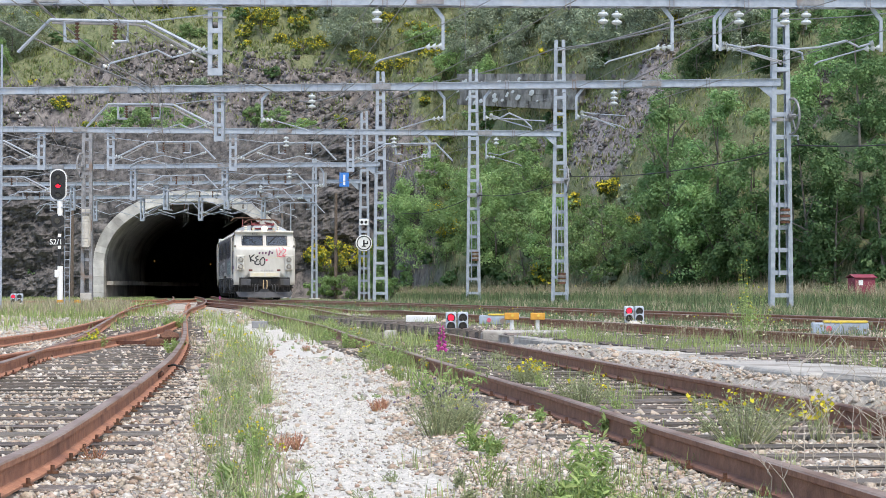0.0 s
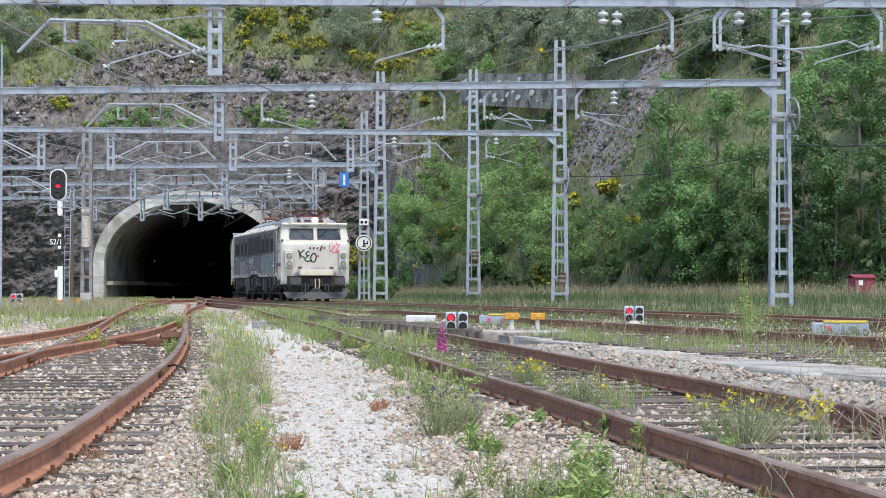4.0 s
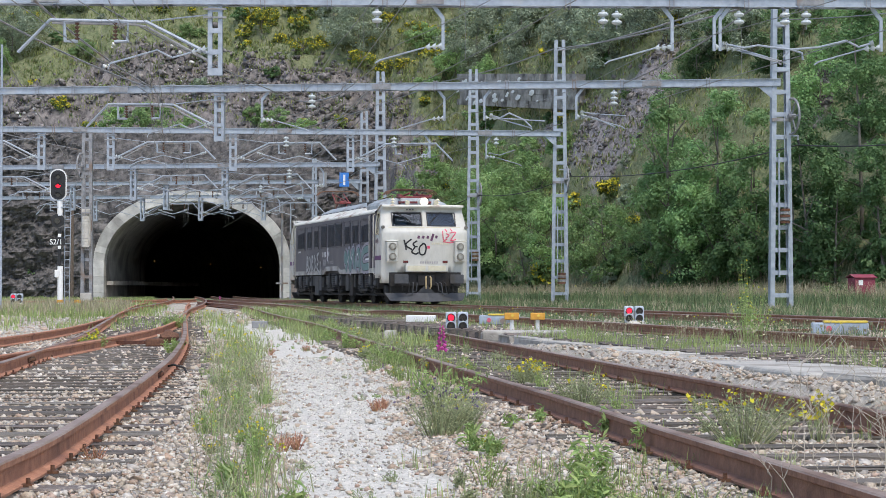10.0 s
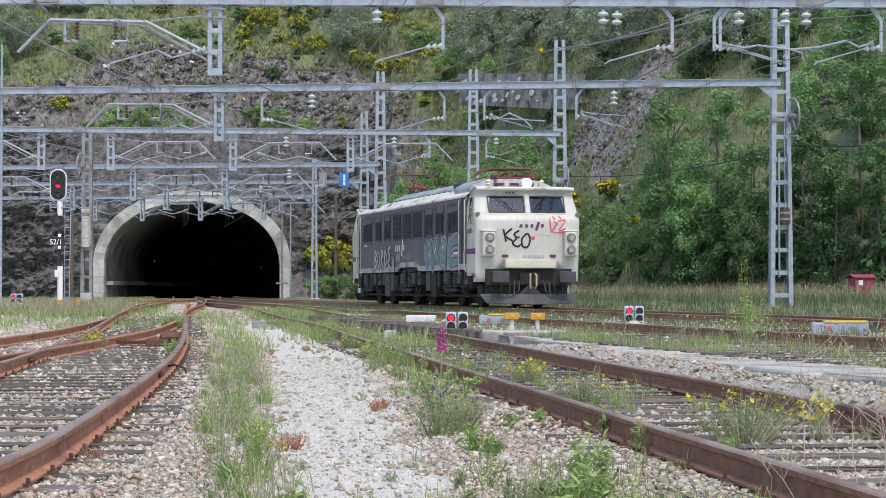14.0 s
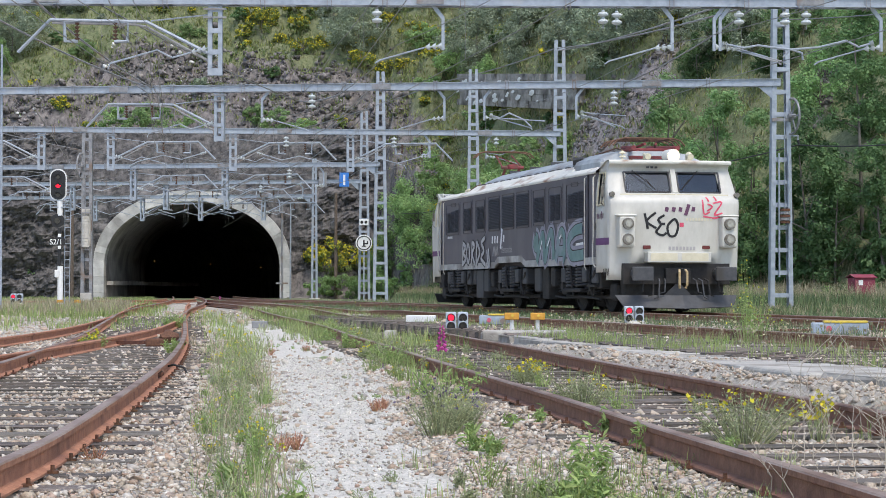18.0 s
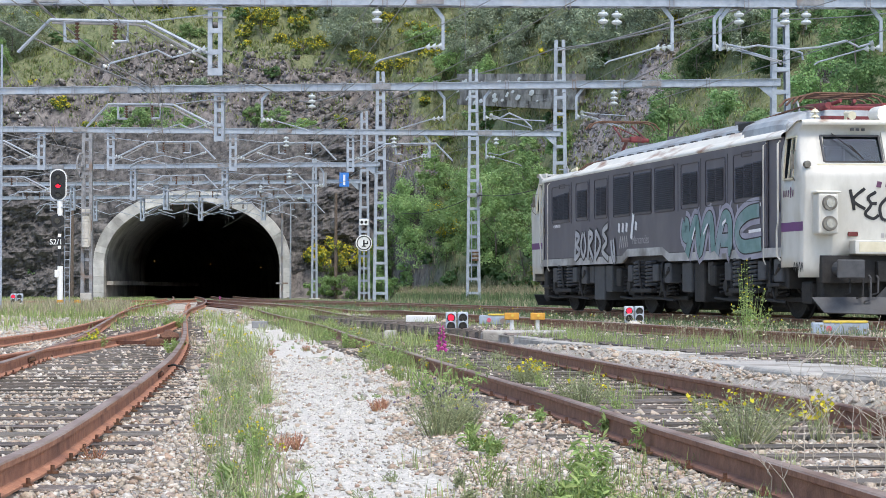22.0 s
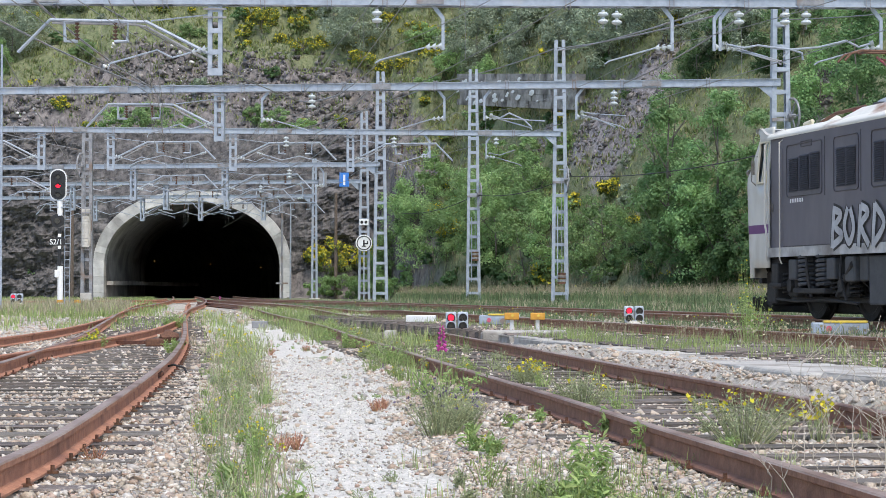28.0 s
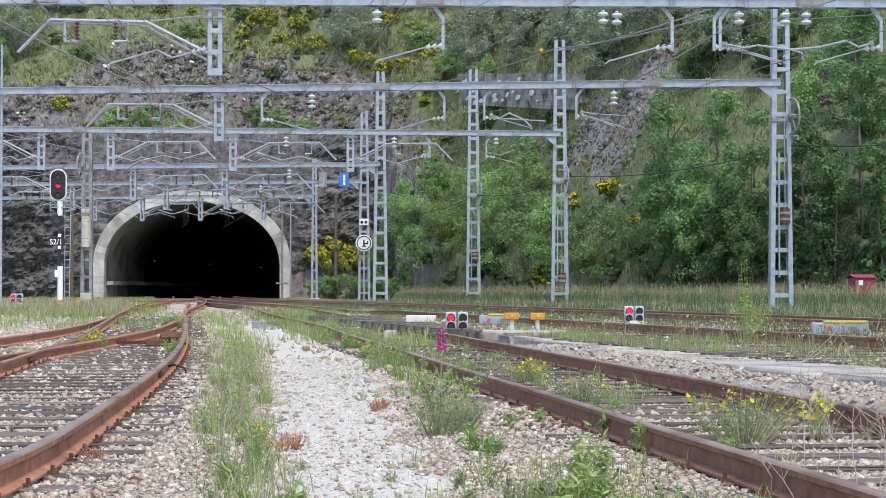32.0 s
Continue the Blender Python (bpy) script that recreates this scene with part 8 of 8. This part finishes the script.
def herb_bush(name, x, y, w, h, stems, mat, label, leaf=0.016, leaves=8, flower=None, flower_share=0.0, flower_size=0.014, stem_mat=None, category="weed", lean=0.5, aspect=0.3):
    """A clump of thin stems set with small leaves, some topped by flowers."""
    z = ground_z(x, y)
    root = thing(name, pose(x, y, z), label, category, "yard weeds")
    bm = bmesh.new()
    C, N, Fl = [], [], []
    for k in range(stems):
        a, r = rng.uniform(0, 6.28), rng.uniform(0, 1) ** 0.6
        foot = Vector((math.cos(a) * r * w * 0.18, math.sin(a) * r * w * 0.18, 0))
        hh = h * rng.uniform(0.55, 1.0) * (1 - 0.3 * r)
        tip = Vector((math.cos(a) * r * w * lean, math.sin(a) * r * w * lean, hh))
        mid = foot.lerp(tip, 0.5) + Vector((0, 0, hh * 0.1))
        rod(bm, foot, mid, 0.0028, 0.0022, 4, False)
        rod(bm, mid, tip, 0.0022, 0.0012, 4, False)
        for j in range(leaves):
            t = rng.uniform(0.15, 1)
            p = foot.lerp(mid, t * 2) if t < 0.5 else mid.lerp(tip, t * 2 - 1)
            C.append(p + Vector(rng.normal(size=3)) * leaf * 0.7)
            N.append(rng.normal(size=3) + np.array([0, 0, 0.6]))
        if flower and rng.uniform() < flower_share:
            for j in range(3):
                Fl.append(np.array(tip) + rng.normal(size=3) * flower_size * 0.8)
    tagged(part("stalk", bm, stem_mat or mat, root), kind="stuff")
    C, N = np.array(C), np.array(N)
    N /= np.linalg.norm(N, axis=1, keepdims=True)
    V, F = leaf_cards(C, N, leaf, aspect)
    tagged(fast_mesh("foliage", V, F, mat, root), kind="stuff")
    if Fl:
        Fl = np.array(Fl)
        N = rng.normal(size=Fl.shape) + np.array([0, -0.5, 0.8])
        N /= np.linalg.norm(N, axis=1, keepdims=True)
        V, F = leaf_cards(Fl, N, flower_size, 0.9)
        tagged(fast_mesh("blossom", V, F, flower, root), kind="stuff")
    return root


herb_bush("lavender_bush", -0.02, 13.9, 0.56, 0.40, 100, M["herb"], "grey-green lavender clump on the gravel", 0.014, 12, M["lavender"], 0.25, 0.010)
herb_bush("herb_clump", 0.12, 14.2, 0.4, 0.34, 80, M["herb"], "pale herb clump with yellow tips", 0.013, 12, M["petal"], 0.35, 0.008)
herb_bush("leafy_shrub", 0.02, 16.6, 0.58, 0.48, 24, M["weed"], "dark-stemmed leafy shrub on the gravel", 0.030, 16, None, 0, stem_mat=M["bark"], lean=0.6, aspect=0.32)
herb_bush("ragwort_clump", 1.84, 13.1, 0.74, 0.42, 130, M["herb"], "ragwort clump with yellow flowers between rails", 0.013, 12, M["petal"], 0.12, 0.014, lean=0.55)
herb_bush("ragwort_clump", 0.84, 21.5, 0.55, 0.28, 80, M["herb"], "ragwort clump with yellow flowers between rails", 0.015, 9, M["petal"], 0.3, 0.018)
herb_bush("ragwort_clump", 1.12, 17.3, 0.62, 0.34, 110, M["herb"], "grey-green weed clump between rails", 0.014, 10, M["petal"], 0.05, 0.014)
herb_bush("ragwort_clump", 2.33, 13.3, 0.3, 0.34, 26, M["herb"], "thin ragwort with yellow flowers between rails", 0.014, 6, M["petal"], 0.8, 0.017)
herb_bush("ragwort_clump", -5.35, 33.0, 0.5, 0.34, 80, M["weed"], "green ragwort tuft inside the curved track", 0.022, 9, M["petal"], 0.3, 0.02)
herb_bush("green_tuft", -3.9, 31.0, 0.42, 0.28, 60, M["weed"], "green weed tuft beside the rail", 0.02, 9)
herb_bush("green_tuft", -5.9, 47.0, 0.6, 0.4, 60, M["weed"], "green weed tuft inside the turnout", 0.03, 9)
for x, y, h, n in ((0.57, 9.3, 0.41, 4), (0.60, 9.2, 0.30, 4), (0.74, 10.6, 0.38, 3), (0.80, 10.7, 0.26, 3), (0.17, 12.7, 0.19, 4), (0.20, 12.5, 0.14, 4), (0.27, 12.1, 0.18, 5), (0.68, 15.0, 0.12, 3), (0.455, 14.5, 0.13, 3),
                   (1.10, 12.3, 0.24, 2), (0.50, 9.0, 0.22, 6), (0.66, 8.95, 0.20, 6), (0.42, 9.4, 0.14, 5), (-0.62, 9.0, 0.16, 7), (-1.0, 10.0, 0.18, 7), (1.02, 13.6, 0.2, 4)):
    herb_bush("leafy_weed", x, y, h * 0.42, h, n, M["weed"], "fresh green leafy weed on the ballast", 0.036, 17, None, 0, lean=0.35, aspect=0.24)
for x, y, h in ((0.36, 9.2, 0.2), (0.45, 9.0, 0.18), (0.30, 9.6, 0.14), (0.52, 9.6, 0.2), (0.12, 9.4, 0.12), (0.08, 10.2, 0.14)):
    herb_bush("pale_weed", x, y, h * 0.9, h, 16, M["herb"], "thin pale grey-green weed on the gravel", 0.012, 9, None, 0, lean=0.4, aspect=0.3)
for x, y in ((0.68, 8.85), (0.75, 8.9), (0.80, 8.8)):
    herb_bush("umbel_weed", x, y, 0.12, 0.11, 10, M["herb"], "low weed with pale yellow-green flower heads", 0.014, 5, M["pale_flower"], 0.9, 0.016, lean=0.4)
for x, y in ((-0.88, 12.9), (-0.95, 12.7), (-0.52, 16.7), (-0.47, 16.9), (-2.5, 31.0), (-2.1, 33.0), (-1.9, 11.7)):
    herb_bush("russet_weed", x, y, 0.15, 0.13, 26, M["russet"], "withered russet weed on the gravel", 0.008, 8, stem_mat=M["russet"], lean=0.6)
for x, y, h in ((1.62, 9.5, 0.62), (1.78, 9.8, 0.5), (2.0, 9.9, 0.66), (1.9, 9.3, 0.4), (1.52, 9.2, 0.34), (1.45, 9.6, 0.3), (1.86, 9.6, 0.58), (1.95, 9.45, 0.52), (2.02, 9.7, 0.6), (1.68, 9.7, 0.5)):
    z = ground_z(x, y)
    root = thing("dead_stalk", pose(x, y, z), "bare pale branching dead stalk on the ballast", "weed", "dead stalks")
    bm = bmesh.new()
    p = Vector((0, 0, 0))
    for k in range(5):
        q = p + Vector((rng.normal() * 0.02, rng.normal() * 0.02, h / 5))
        rod(bm, p, q, 0.0027 - k * 0.0003, 0.0024 - k * 0.0003, 5, False)
        if k > 0:
            for j in range(2):
                a = rng.uniform(0, 6.28)
                e = q + Vector((math.cos(a) * h * 0.22, math.sin(a) * h * 0.1, h * rng.uniform(0.06, 0.22)))
                rod(bm, q, e, 0.0016, 0.001, 4, False)
                e2 = e + Vector((math.cos(a + 0.8) * h * 0.09, 0, h * 0.1))
                rod(bm, e, e2, 0.0014, 0.0009, 4, False)
        p = q
    tagged(part("twig", bm, M["straw"], root), kind="stuff")
# bushier weeds in the strip beside the path
for k in range(24):
    y = 8.8 + 24 * (k + rng.uniform(0, 1)) / 24
    x = lerp(PATH_LINE, y) - rng.uniform(0.44, 0.74) * (1 + 0.045 * max(0, y - 10))
    h = rng.uniform(0.2, 0.34)
    herb_bush("strip_weed", x, y, h * 1.0, h, 13, M["weed"] if k % 2 else M["herb"], "bushy yellow-green weed beside the gravel path", 0.017, 11, M["petal"] if k % 2 else None, 0.3, 0.009, lean=0.5, aspect=0.26)
for k in range(18):
    y = 24 + 22 * (k + rng.uniform(0, 1)) / 18
    x = lerp(PATH_LINE, y) + rng.uniform(0.7, 1.5)
    h = rng.uniform(0.2, 0.36)
    herb_bush("strip_weed", x, y, h * 1.4, h, 30, M["weed"] if k % 2 else M["herb"], "bushy green weed between path and siding", 0.026, 10, M["petal"] if k % 4 == 0 else None, 0.3, 0.014, lean=0.5, aspect=0.3)
# foxgloves
for x, y, h in ((-0.02, 17.6, 0.68), (-10.0, 96.0, 0.42)):
    z = ground_z(x, y)
    root = thing("foxglove", pose(x, y, z), "pink foxglove spike among weeds", "flower", "foxgloves")
    bm = bmesh.new()
    rod(bm, (0, 0, 0), (0.01, 0, h), 0.006, 0.003, 5)
    part("stem", bm, M["weed"], root)
    bm = bmesh.new()
    for k in range(26):
        t = k / 26
        a = k * 2.4
        c = Vector((0.01 + math.cos(a) * 0.012, math.sin(a) * 0.012, h * (0.70 + 0.29 * t)))
        e = c + Vector((math.cos(a), math.sin(a), -0.7)) * 0.028 * (1.15 - t)
        rod(bm, c, e, 0.006, 0.016 * (1.1 - 0.6 * t), 6)
    tagged(part("flower_spike", bm, M["pink"], root), kind="stuff")
# tall flowering stalks by the middle track
for x, y, h in ((4.0, 28.0, 1.1), (3.9, 27.6, 0.7), (4.12, 27.7, 0.6)):
    herb_bush("tall_weed", x, y, 0.75, h * 1.2, 22, M["weed"], "tall thin flowering weed by the middle track", 0.024, 9, M["petal"], 0.6, 0.010, lean=0.35)


# waist-high herbs and grey shoots at the foot of the bank
for k in range(64):
    x = rng.uniform(-2.5, 20.5)
    y = lerp(HILL_FOOT, x) + rng.uniform(-9, 2)
    h = rng.uniform(0.5, 1.15)
    if abs(x - 17.5) < 1.3 and y < 91:
        continue
    herb_bush("foot_herb", x, y, h * 1.5, h, 34, (M["weed"], M["herb"], M["blade_field"])[k % 3], "waist-high herb clump at the foot of the bank", 0.07, 9, M["petal"] if k % 7 == 0 else None, 0.3, 0.05, lean=0.5, aspect=0.3)


# rough field right of the running line
def field_y(n):
    return rng.uniform(36, 108, n)


def field_x(n, y):
    lo = np.array([loco_x(b) for b in y]) + 1.9
    hi = np.minimum(0.222 * y, np.array([loco_x(b) for b in y]) + 14)
    return lo + (np.maximum(hi, lo + 0.3) - lo) * rng.uniform(0, 1, n)


grass_stuff("field_grass", tufts(1900, 9, field_x, field_y, 0.15), 0.24, 0.014, M["blade_field"], "rough green grass beyond the running line", 0.5)
grass_stuff("field_dry_grass", tufts(420, 8, field_x, field_y, 0.13), 0.32, 0.011, M["blade_dry"], "dry grass stems beyond the running line", 0.5)
# mixed small weeds along the path and between the rails
for k in range(54):
    y = rng.uniform(8.8, 30)
    if k % 3 == 2:
        x = lerp(PATH_LINE, y) + rng.uniform(0.5, 1.1)
    else:
        x = lerp(PATH_LINE, y) - rng.uniform(0.40, 0.80) * (1 + 0.045 * max(0, y - 10))
    h = rng.uniform(0.08, 0.22)
    mt, lab = ((M["weed"], "small fresh green weed on the gravel"), (M["herb"], "small grey-green weed on the gravel"), (M["blade"], "small grassy weed on the gravel"))[k % 3]
    herb_bush("small_weed", x, y, h * 1.2, h, 14, mt, lab, 0.016, 7, M["petal"] if k % 4 == 0 else None, 0.3, 0.009, lean=0.5, aspect=0.28)
for k in range(16):
    y = rng.uniform(9.5, 40)
    x = lerp(PATH_LINE, y) + rng.uniform(-0.3, 0.45)
    h = rng.uniform(0.04, 0.09)
    herb_bush("small_weed", x, y, h * 1.8, h, 9, M["herb"] if k % 3 else M["weed"], "tiny weed on the trodden gravel", 0.012, 6, None, 0, lean=0.6, aspect=0.28)
for k in range(26):
    y = rng.uniform(12, 34)
    x = lerp(SIDING, y) + rng.uniform(-0.65, 0.65)
    h = rng.uniform(0.08, 0.2)
    herb_bush("small_weed", x, y, h * 1.3, h, 14, M["herb"] if k % 2 else M["weed"], "small weed between the siding rails", 0.016, 7, M["petal"] if k % 5 == 0 else None, 0.3, 0.010, lean=0.5, aspect=0.28)

# ---- sleepers, fastenings and ballast ----
def unit_box(name, lx, ly, lz, mat, bevel=0.012, worn=0.0):
    bm = bmesh.new()
    box(bm, -lx / 2, -ly / 2, -lz, lx / 2, ly / 2, 0, bevel)
    if worn:
        for v in bm.verts:
            v.co += Vector((rng.normal(), rng.normal(), rng.normal())) * worn
    me = bpy.data.meshes.new(name)
    bm.to_mesh(me)
    bm.free()
    me.materials.append(mat)
    return me


sleeper_meshes = [unit_box("sleeper", 2.6, 0.25, 0.15, M["sleeper"], 0.012, 0.006) for k in range(4)]
chair_mesh = unit_box("rail_chair", 0.30, 0.15, 0.03, M["iron"], 0.006)
bm = bmesh.new()
rod(bm, (0, 0, 0), (0, 0, 0.042), 0.013, 0.011, 6)
box(bm, -0.03, -0.022, 0.0, 0.03, 0.022, 0.014)
bolt_mesh = bpy.data.meshes.new("rail_screw")
bm.to_mesh(bolt_mesh)
bm.free()
bolt_mesh.materials.append(M["iron"])


def lay_sleepers(nm, y_from, y_to, step, fastened_to, long=1.0):
    root = TRACK_ROOTS[nm]
    for x, y, d in spline(TRACKS[nm], step):
        if not y_from < y < y_to:
            continue
        turn = math.atan2(d.y, d.x) - math.pi / 2
        z = rail_z(y, x) - 0.147
        sl = new("sleeper", sleeper_meshes[int(rng.integers(0, 4))])
        sl.parent = root
        sl.matrix_local = Matrix.Translation((x, y, z)) @ Matrix.Rotation(turn + rng.normal() * 0.012, 4, "Z") @ Matrix.Rotation(rng.normal() * 0.006, 4, "X")
        if long != 1.0:
            sl.scale = (long, 1, 1)
        if y < fastened_to:
            for sgn in (-1, 1):
                o = sgn * (GAUGE / 2 + 0.036)
                m = Matrix.Translation((x, y, z)) @ Matrix.Rotation(turn, 4, "Z")
                for dx in (-0.085, 0.085):
                    for me, dz in ((bolt_mesh, 0.0),):
                        bo = new("rail_screw", me)
                        bo.parent = root
                        bo.matrix_local = m @ Matrix.Translation((o + dx, rng.normal() * 0.05, dz + 0.004))


lay_sleepers("curve", 6, 60, 0.62, 34)
lay_sleepers("siding", 7, 58, 0.62, 26)
lay_sleepers("branch", 12, 34, 0.62, 0)
lay_sleepers("middle", 14, 60, 0.62, 0)
lay_sleepers("main", 28, 90, 0.62, 0)

CUBE_V = np.array([(a, b, c) for a in (-0.62, 0.62) for b in (-0.62, 0.62) for c in (-0.62, 0.62)])
CUBE_F = np.array([(0, 1, 3), (0, 3, 2), (4, 6, 7), (4, 7, 5), (0, 4, 5), (0, 5, 1), (2, 3, 7), (2, 7, 6), (0, 2, 6), (0, 6, 4), (1, 5, 7), (1, 7, 3)])
OCT_V = np.array([(1, 0, 0), (-1, 0, 0), (0, 1, 0), (0, -1, 0), (0, 0, 1), (0, 0, -1)], float)
OCT_F = np.array([(0, 2, 4), (2, 1, 4), (1, 3, 4), (3, 0, 4), (2, 0, 5), (1, 2, 5), (3, 1, 5), (0, 3, 5)])


def stones(name, P, size, mat, label, tv=CUBE_V, tf=CUBE_F, flat=0.7):
    """Broken stones: each a battered, turned copy of a small solid."""
    n, k = len(P), len(tv)
    q = rng.normal(size=(n, 4))
    q /= np.linalg.norm(q, axis=1, keepdims=True)
    w, x, y, z = q.T
    R = np.stack([1 - 2 * (y * y + z * z), 2 * (x * y - z * w), 2 * (x * z + y * w), 2 * (x * y + z * w), 1 - 2 * (x * x + z * z), 2 * (y * z - x * w),
                  2 * (x * z - y * w), 2 * (y * z + x * w), 1 - 2 * (x * x + y * y)], 1).reshape(n, 3, 3)
    s = size * np.exp(np.clip(rng.normal(size=(n, 1, 1)), -2.0, 2.3) * 0.48) * rng.uniform(0.6, 1.2, (n, 1, 3))
    V = (tv[None] + rng.normal(size=(n, k, 3)) * 0.30) * s
    V = np.einsum("nij,nkj->nki", R, V)
    V[:, :, 2] *= flat
    V += P[:, None, :]
    F = (tf[None] + (np.arange(n) * k)[:, None, None]).reshape(-1, 3)
    ob = fast_mesh(name, V.reshape(-1, 3), F, mat)
    tagged(ob, label, "ballast", kind="stuff")


def yard_points(n, y0, y1, margin=0.4):
    y = np.sqrt(rng.uniform(y0 ** 2, y1 ** 2, n))
    x = rng.uniform(-0.215, 0.215, n) * y
    return x, y


def lie(x, y, lift):
    z = np.array([ground_z(a, b) for a, b in zip(x, y)])
    on = np.zeros(len(x))
    for nm in ("curve", "siding"):
        c = np.array([lerp(TRACKS[nm], b) for b in y])
        a = np.abs(x - c)
        on = np.maximum(on, np.where((a > 0.98) & ((nm == "curve") | (x < c)), (0.7 if nm == "curve" else 1.0) * np.clip((2.3 - a) / 1.0, 0, 1), np.where((a < 0.75) & (nm == "curve"), 0.35, 0.0)))
    return np.stack([x, y, z + lift + on * 0.022], 1), on


def keep_off_path(x, y, rest=0.10):
    c = np.array([lerp(PATH_LINE, b) for b in y])
    hw = 0.34 + 0.016 * np.maximum(0, y - 10)
    duct_x = np.array([lerp(DUCT[::-1], b) for b in y])
    clear = (np.abs(x - duct_x) > 0.56) | (y > 34) | (rng.uniform(0, 1, len(x)) < np.where(y > 19.5, 0.14, 0.06))
    return clear & ((np.abs(x - c) > hw + 0.12 * np.sin(y * 3.1)) | (rng.uniform(0, 1, len(x)) < np.where(y > 52, 0.5, rest)))


# stones of mixed origin: pale limestone, beige, rust-brown and grey
_b = M["ballast"].node_tree
_gi, _cr, _mx = _b.nodes.new("ShaderNodeNewGeometry"), _b.nodes.new("ShaderNodeValToRGB"), _b.nodes.new("ShaderNodeMixRGB")
_cr.color_ramp.interpolation = "LINEAR"
for pos, col in ((0.0, (0.58, 0.50, 0.40)), (0.22, (0.55, 0.445, 0.33)), (0.38, (0.36, 0.245, 0.165)), (0.48, (0.30, 0.28, 0.255)), (0.62, (0.58, 0.53, 0.46)), (0.78, (0.72, 0.665, 0.575)), (0.93, (0.50, 0.37, 0.26))):
    e = _cr.color_ramp.elements.new(pos) if 0 < pos else _cr.color_ramp.elements[0]
    e.color = (*col, 1)
_cr.color_ramp.elements[-1].color = (0.36, 0.21, 0.14, 1)
_mx.inputs[0].default_value = 0.75
_pb = _b.nodes["Principled BSDF"]
_b.links.new(_gi.outputs["Random Per Island"], _cr.inputs["Fac"])
_b.links.new(_pb.inputs["Base Color"].links[0].from_socket, _mx.inputs[1])
_b.links.new(_cr.outputs["Color"], _mx.inputs[2])
_b.links.new(_mx.outputs[0], _pb.inputs["Base Color"])

for name, n, y0, y1, size, tmpl in (("ballast_near", 27000, 7.6, 14, 0.0108, 0), ("ballast", 25000, 14, 24, 0.0138, 0), ("ballast_middle", 22000, 24, 40, 0.022, 1), ("ballast_far", 12000, 40, 70, 0.035, 1)):
    x, y = yard_points(n, y0, y1)
    k = keep_off_path(x, y)
    P, on = lie(x[k], y[k], 0.006)
    stones(name, P, size, M["ballast"], "pale angular ballast stones over the yard", CUBE_V if tmpl == 0 else OCT_V, CUBE_F if tmpl == 0 else OCT_F)
M["fine_gravel"] = surf("fine_pale_gravel", (0.40, 0.365, 0.31), (0.80, 0.76, 0.68), 20, 0.95, 0, 0.3, 60, island=0.4, coords="World")
n = 14000
y = np.sqrt(rng.uniform(7.6 ** 2, 30 ** 2, n))
x = np.array([lerp(PATH_LINE, b) for b in y]) + rng.normal(size=n) * (0.30 + 0.012 * np.maximum(0, y - 10))
P, on = lie(x, y, 0.002)
stones("path_gravel", P, 0.0055, M["fine_gravel"], "fine pale gravel of the trodden path", OCT_V, OCT_F)


# broken rock lying on the slopes
M["slope_rock"] = surf("slope_rock", (0.10, 0.092, 0.088), (0.27, 0.245, 0.23), 2.5, 0.95, 0, 0.6, 12, island=0.45, coords="World", bump_dist=0.06)
M["pale_rock"] = surf("pale_rock", (0.45, 0.44, 0.42), (0.66, 0.65, 0.62), 3.0, 0.9, 0, 0.4, 12, island=0.25, coords="World")


def slope_spots(rows, n):
    """Random places over the bare patches, more towards their middles."""
    k = rng.integers(0, len(rows), n)
    R4 = np.array(rows)[k]
    return R4[:, 0] + rng.normal(size=n) * R4[:, 2] * 0.55, R4[:, 1] + rng.normal(size=n) * R4[:, 3] * 0.55


for name, rows, n, size, mat, label in (("rock_debris", ROCK_PATCHES, 5200, 0.16, "slope_rock", "broken grey-brown rock over the cutting slope"), ("scree", SCREE_PATCHES, 1500, 0.10, "slope_rock", "loose grey scree on the bank"),
                                        ("pale_debris", ROCK_PATCHES[:2] + [(-4.0, 172.5, 1.6, 2.0), (-22.0, 184.5, 1.5, 2.5), (-35.0, 177.0, 2.0, 1.2)], 240, 0.12, "pale_rock", "pale broken stones on the rocky slope")):
    x, y = slope_spots(rows, n)
    k = (y > np.array([lerp(HILL_FOOT, a) for a in x]) + 5) | (name == "scree")
    stones(name, on_ground(x[k], y[k], 0.05), size, M[mat], label, CUBE_V, CUBE_F, 0.8)


def motions():
    walk(loco, [(t, loco_pose(y)) for t, y in LOCO_RUN])
    # the wheels roll without slipping
    times = [k * 0.25 for k in range(129)]
    run = [(117.88 - lerp(LOCO_RUN, t)) * 1.026 for t in times]
    for ws in WHEELSETS:
        x = ws.location.x
        walk(ws, [(t, pose(x, 0, WHEEL_R, 0, math.degrees(s / WHEEL_R) % 360, 0)) for t, s in zip(times, run)])


motions()
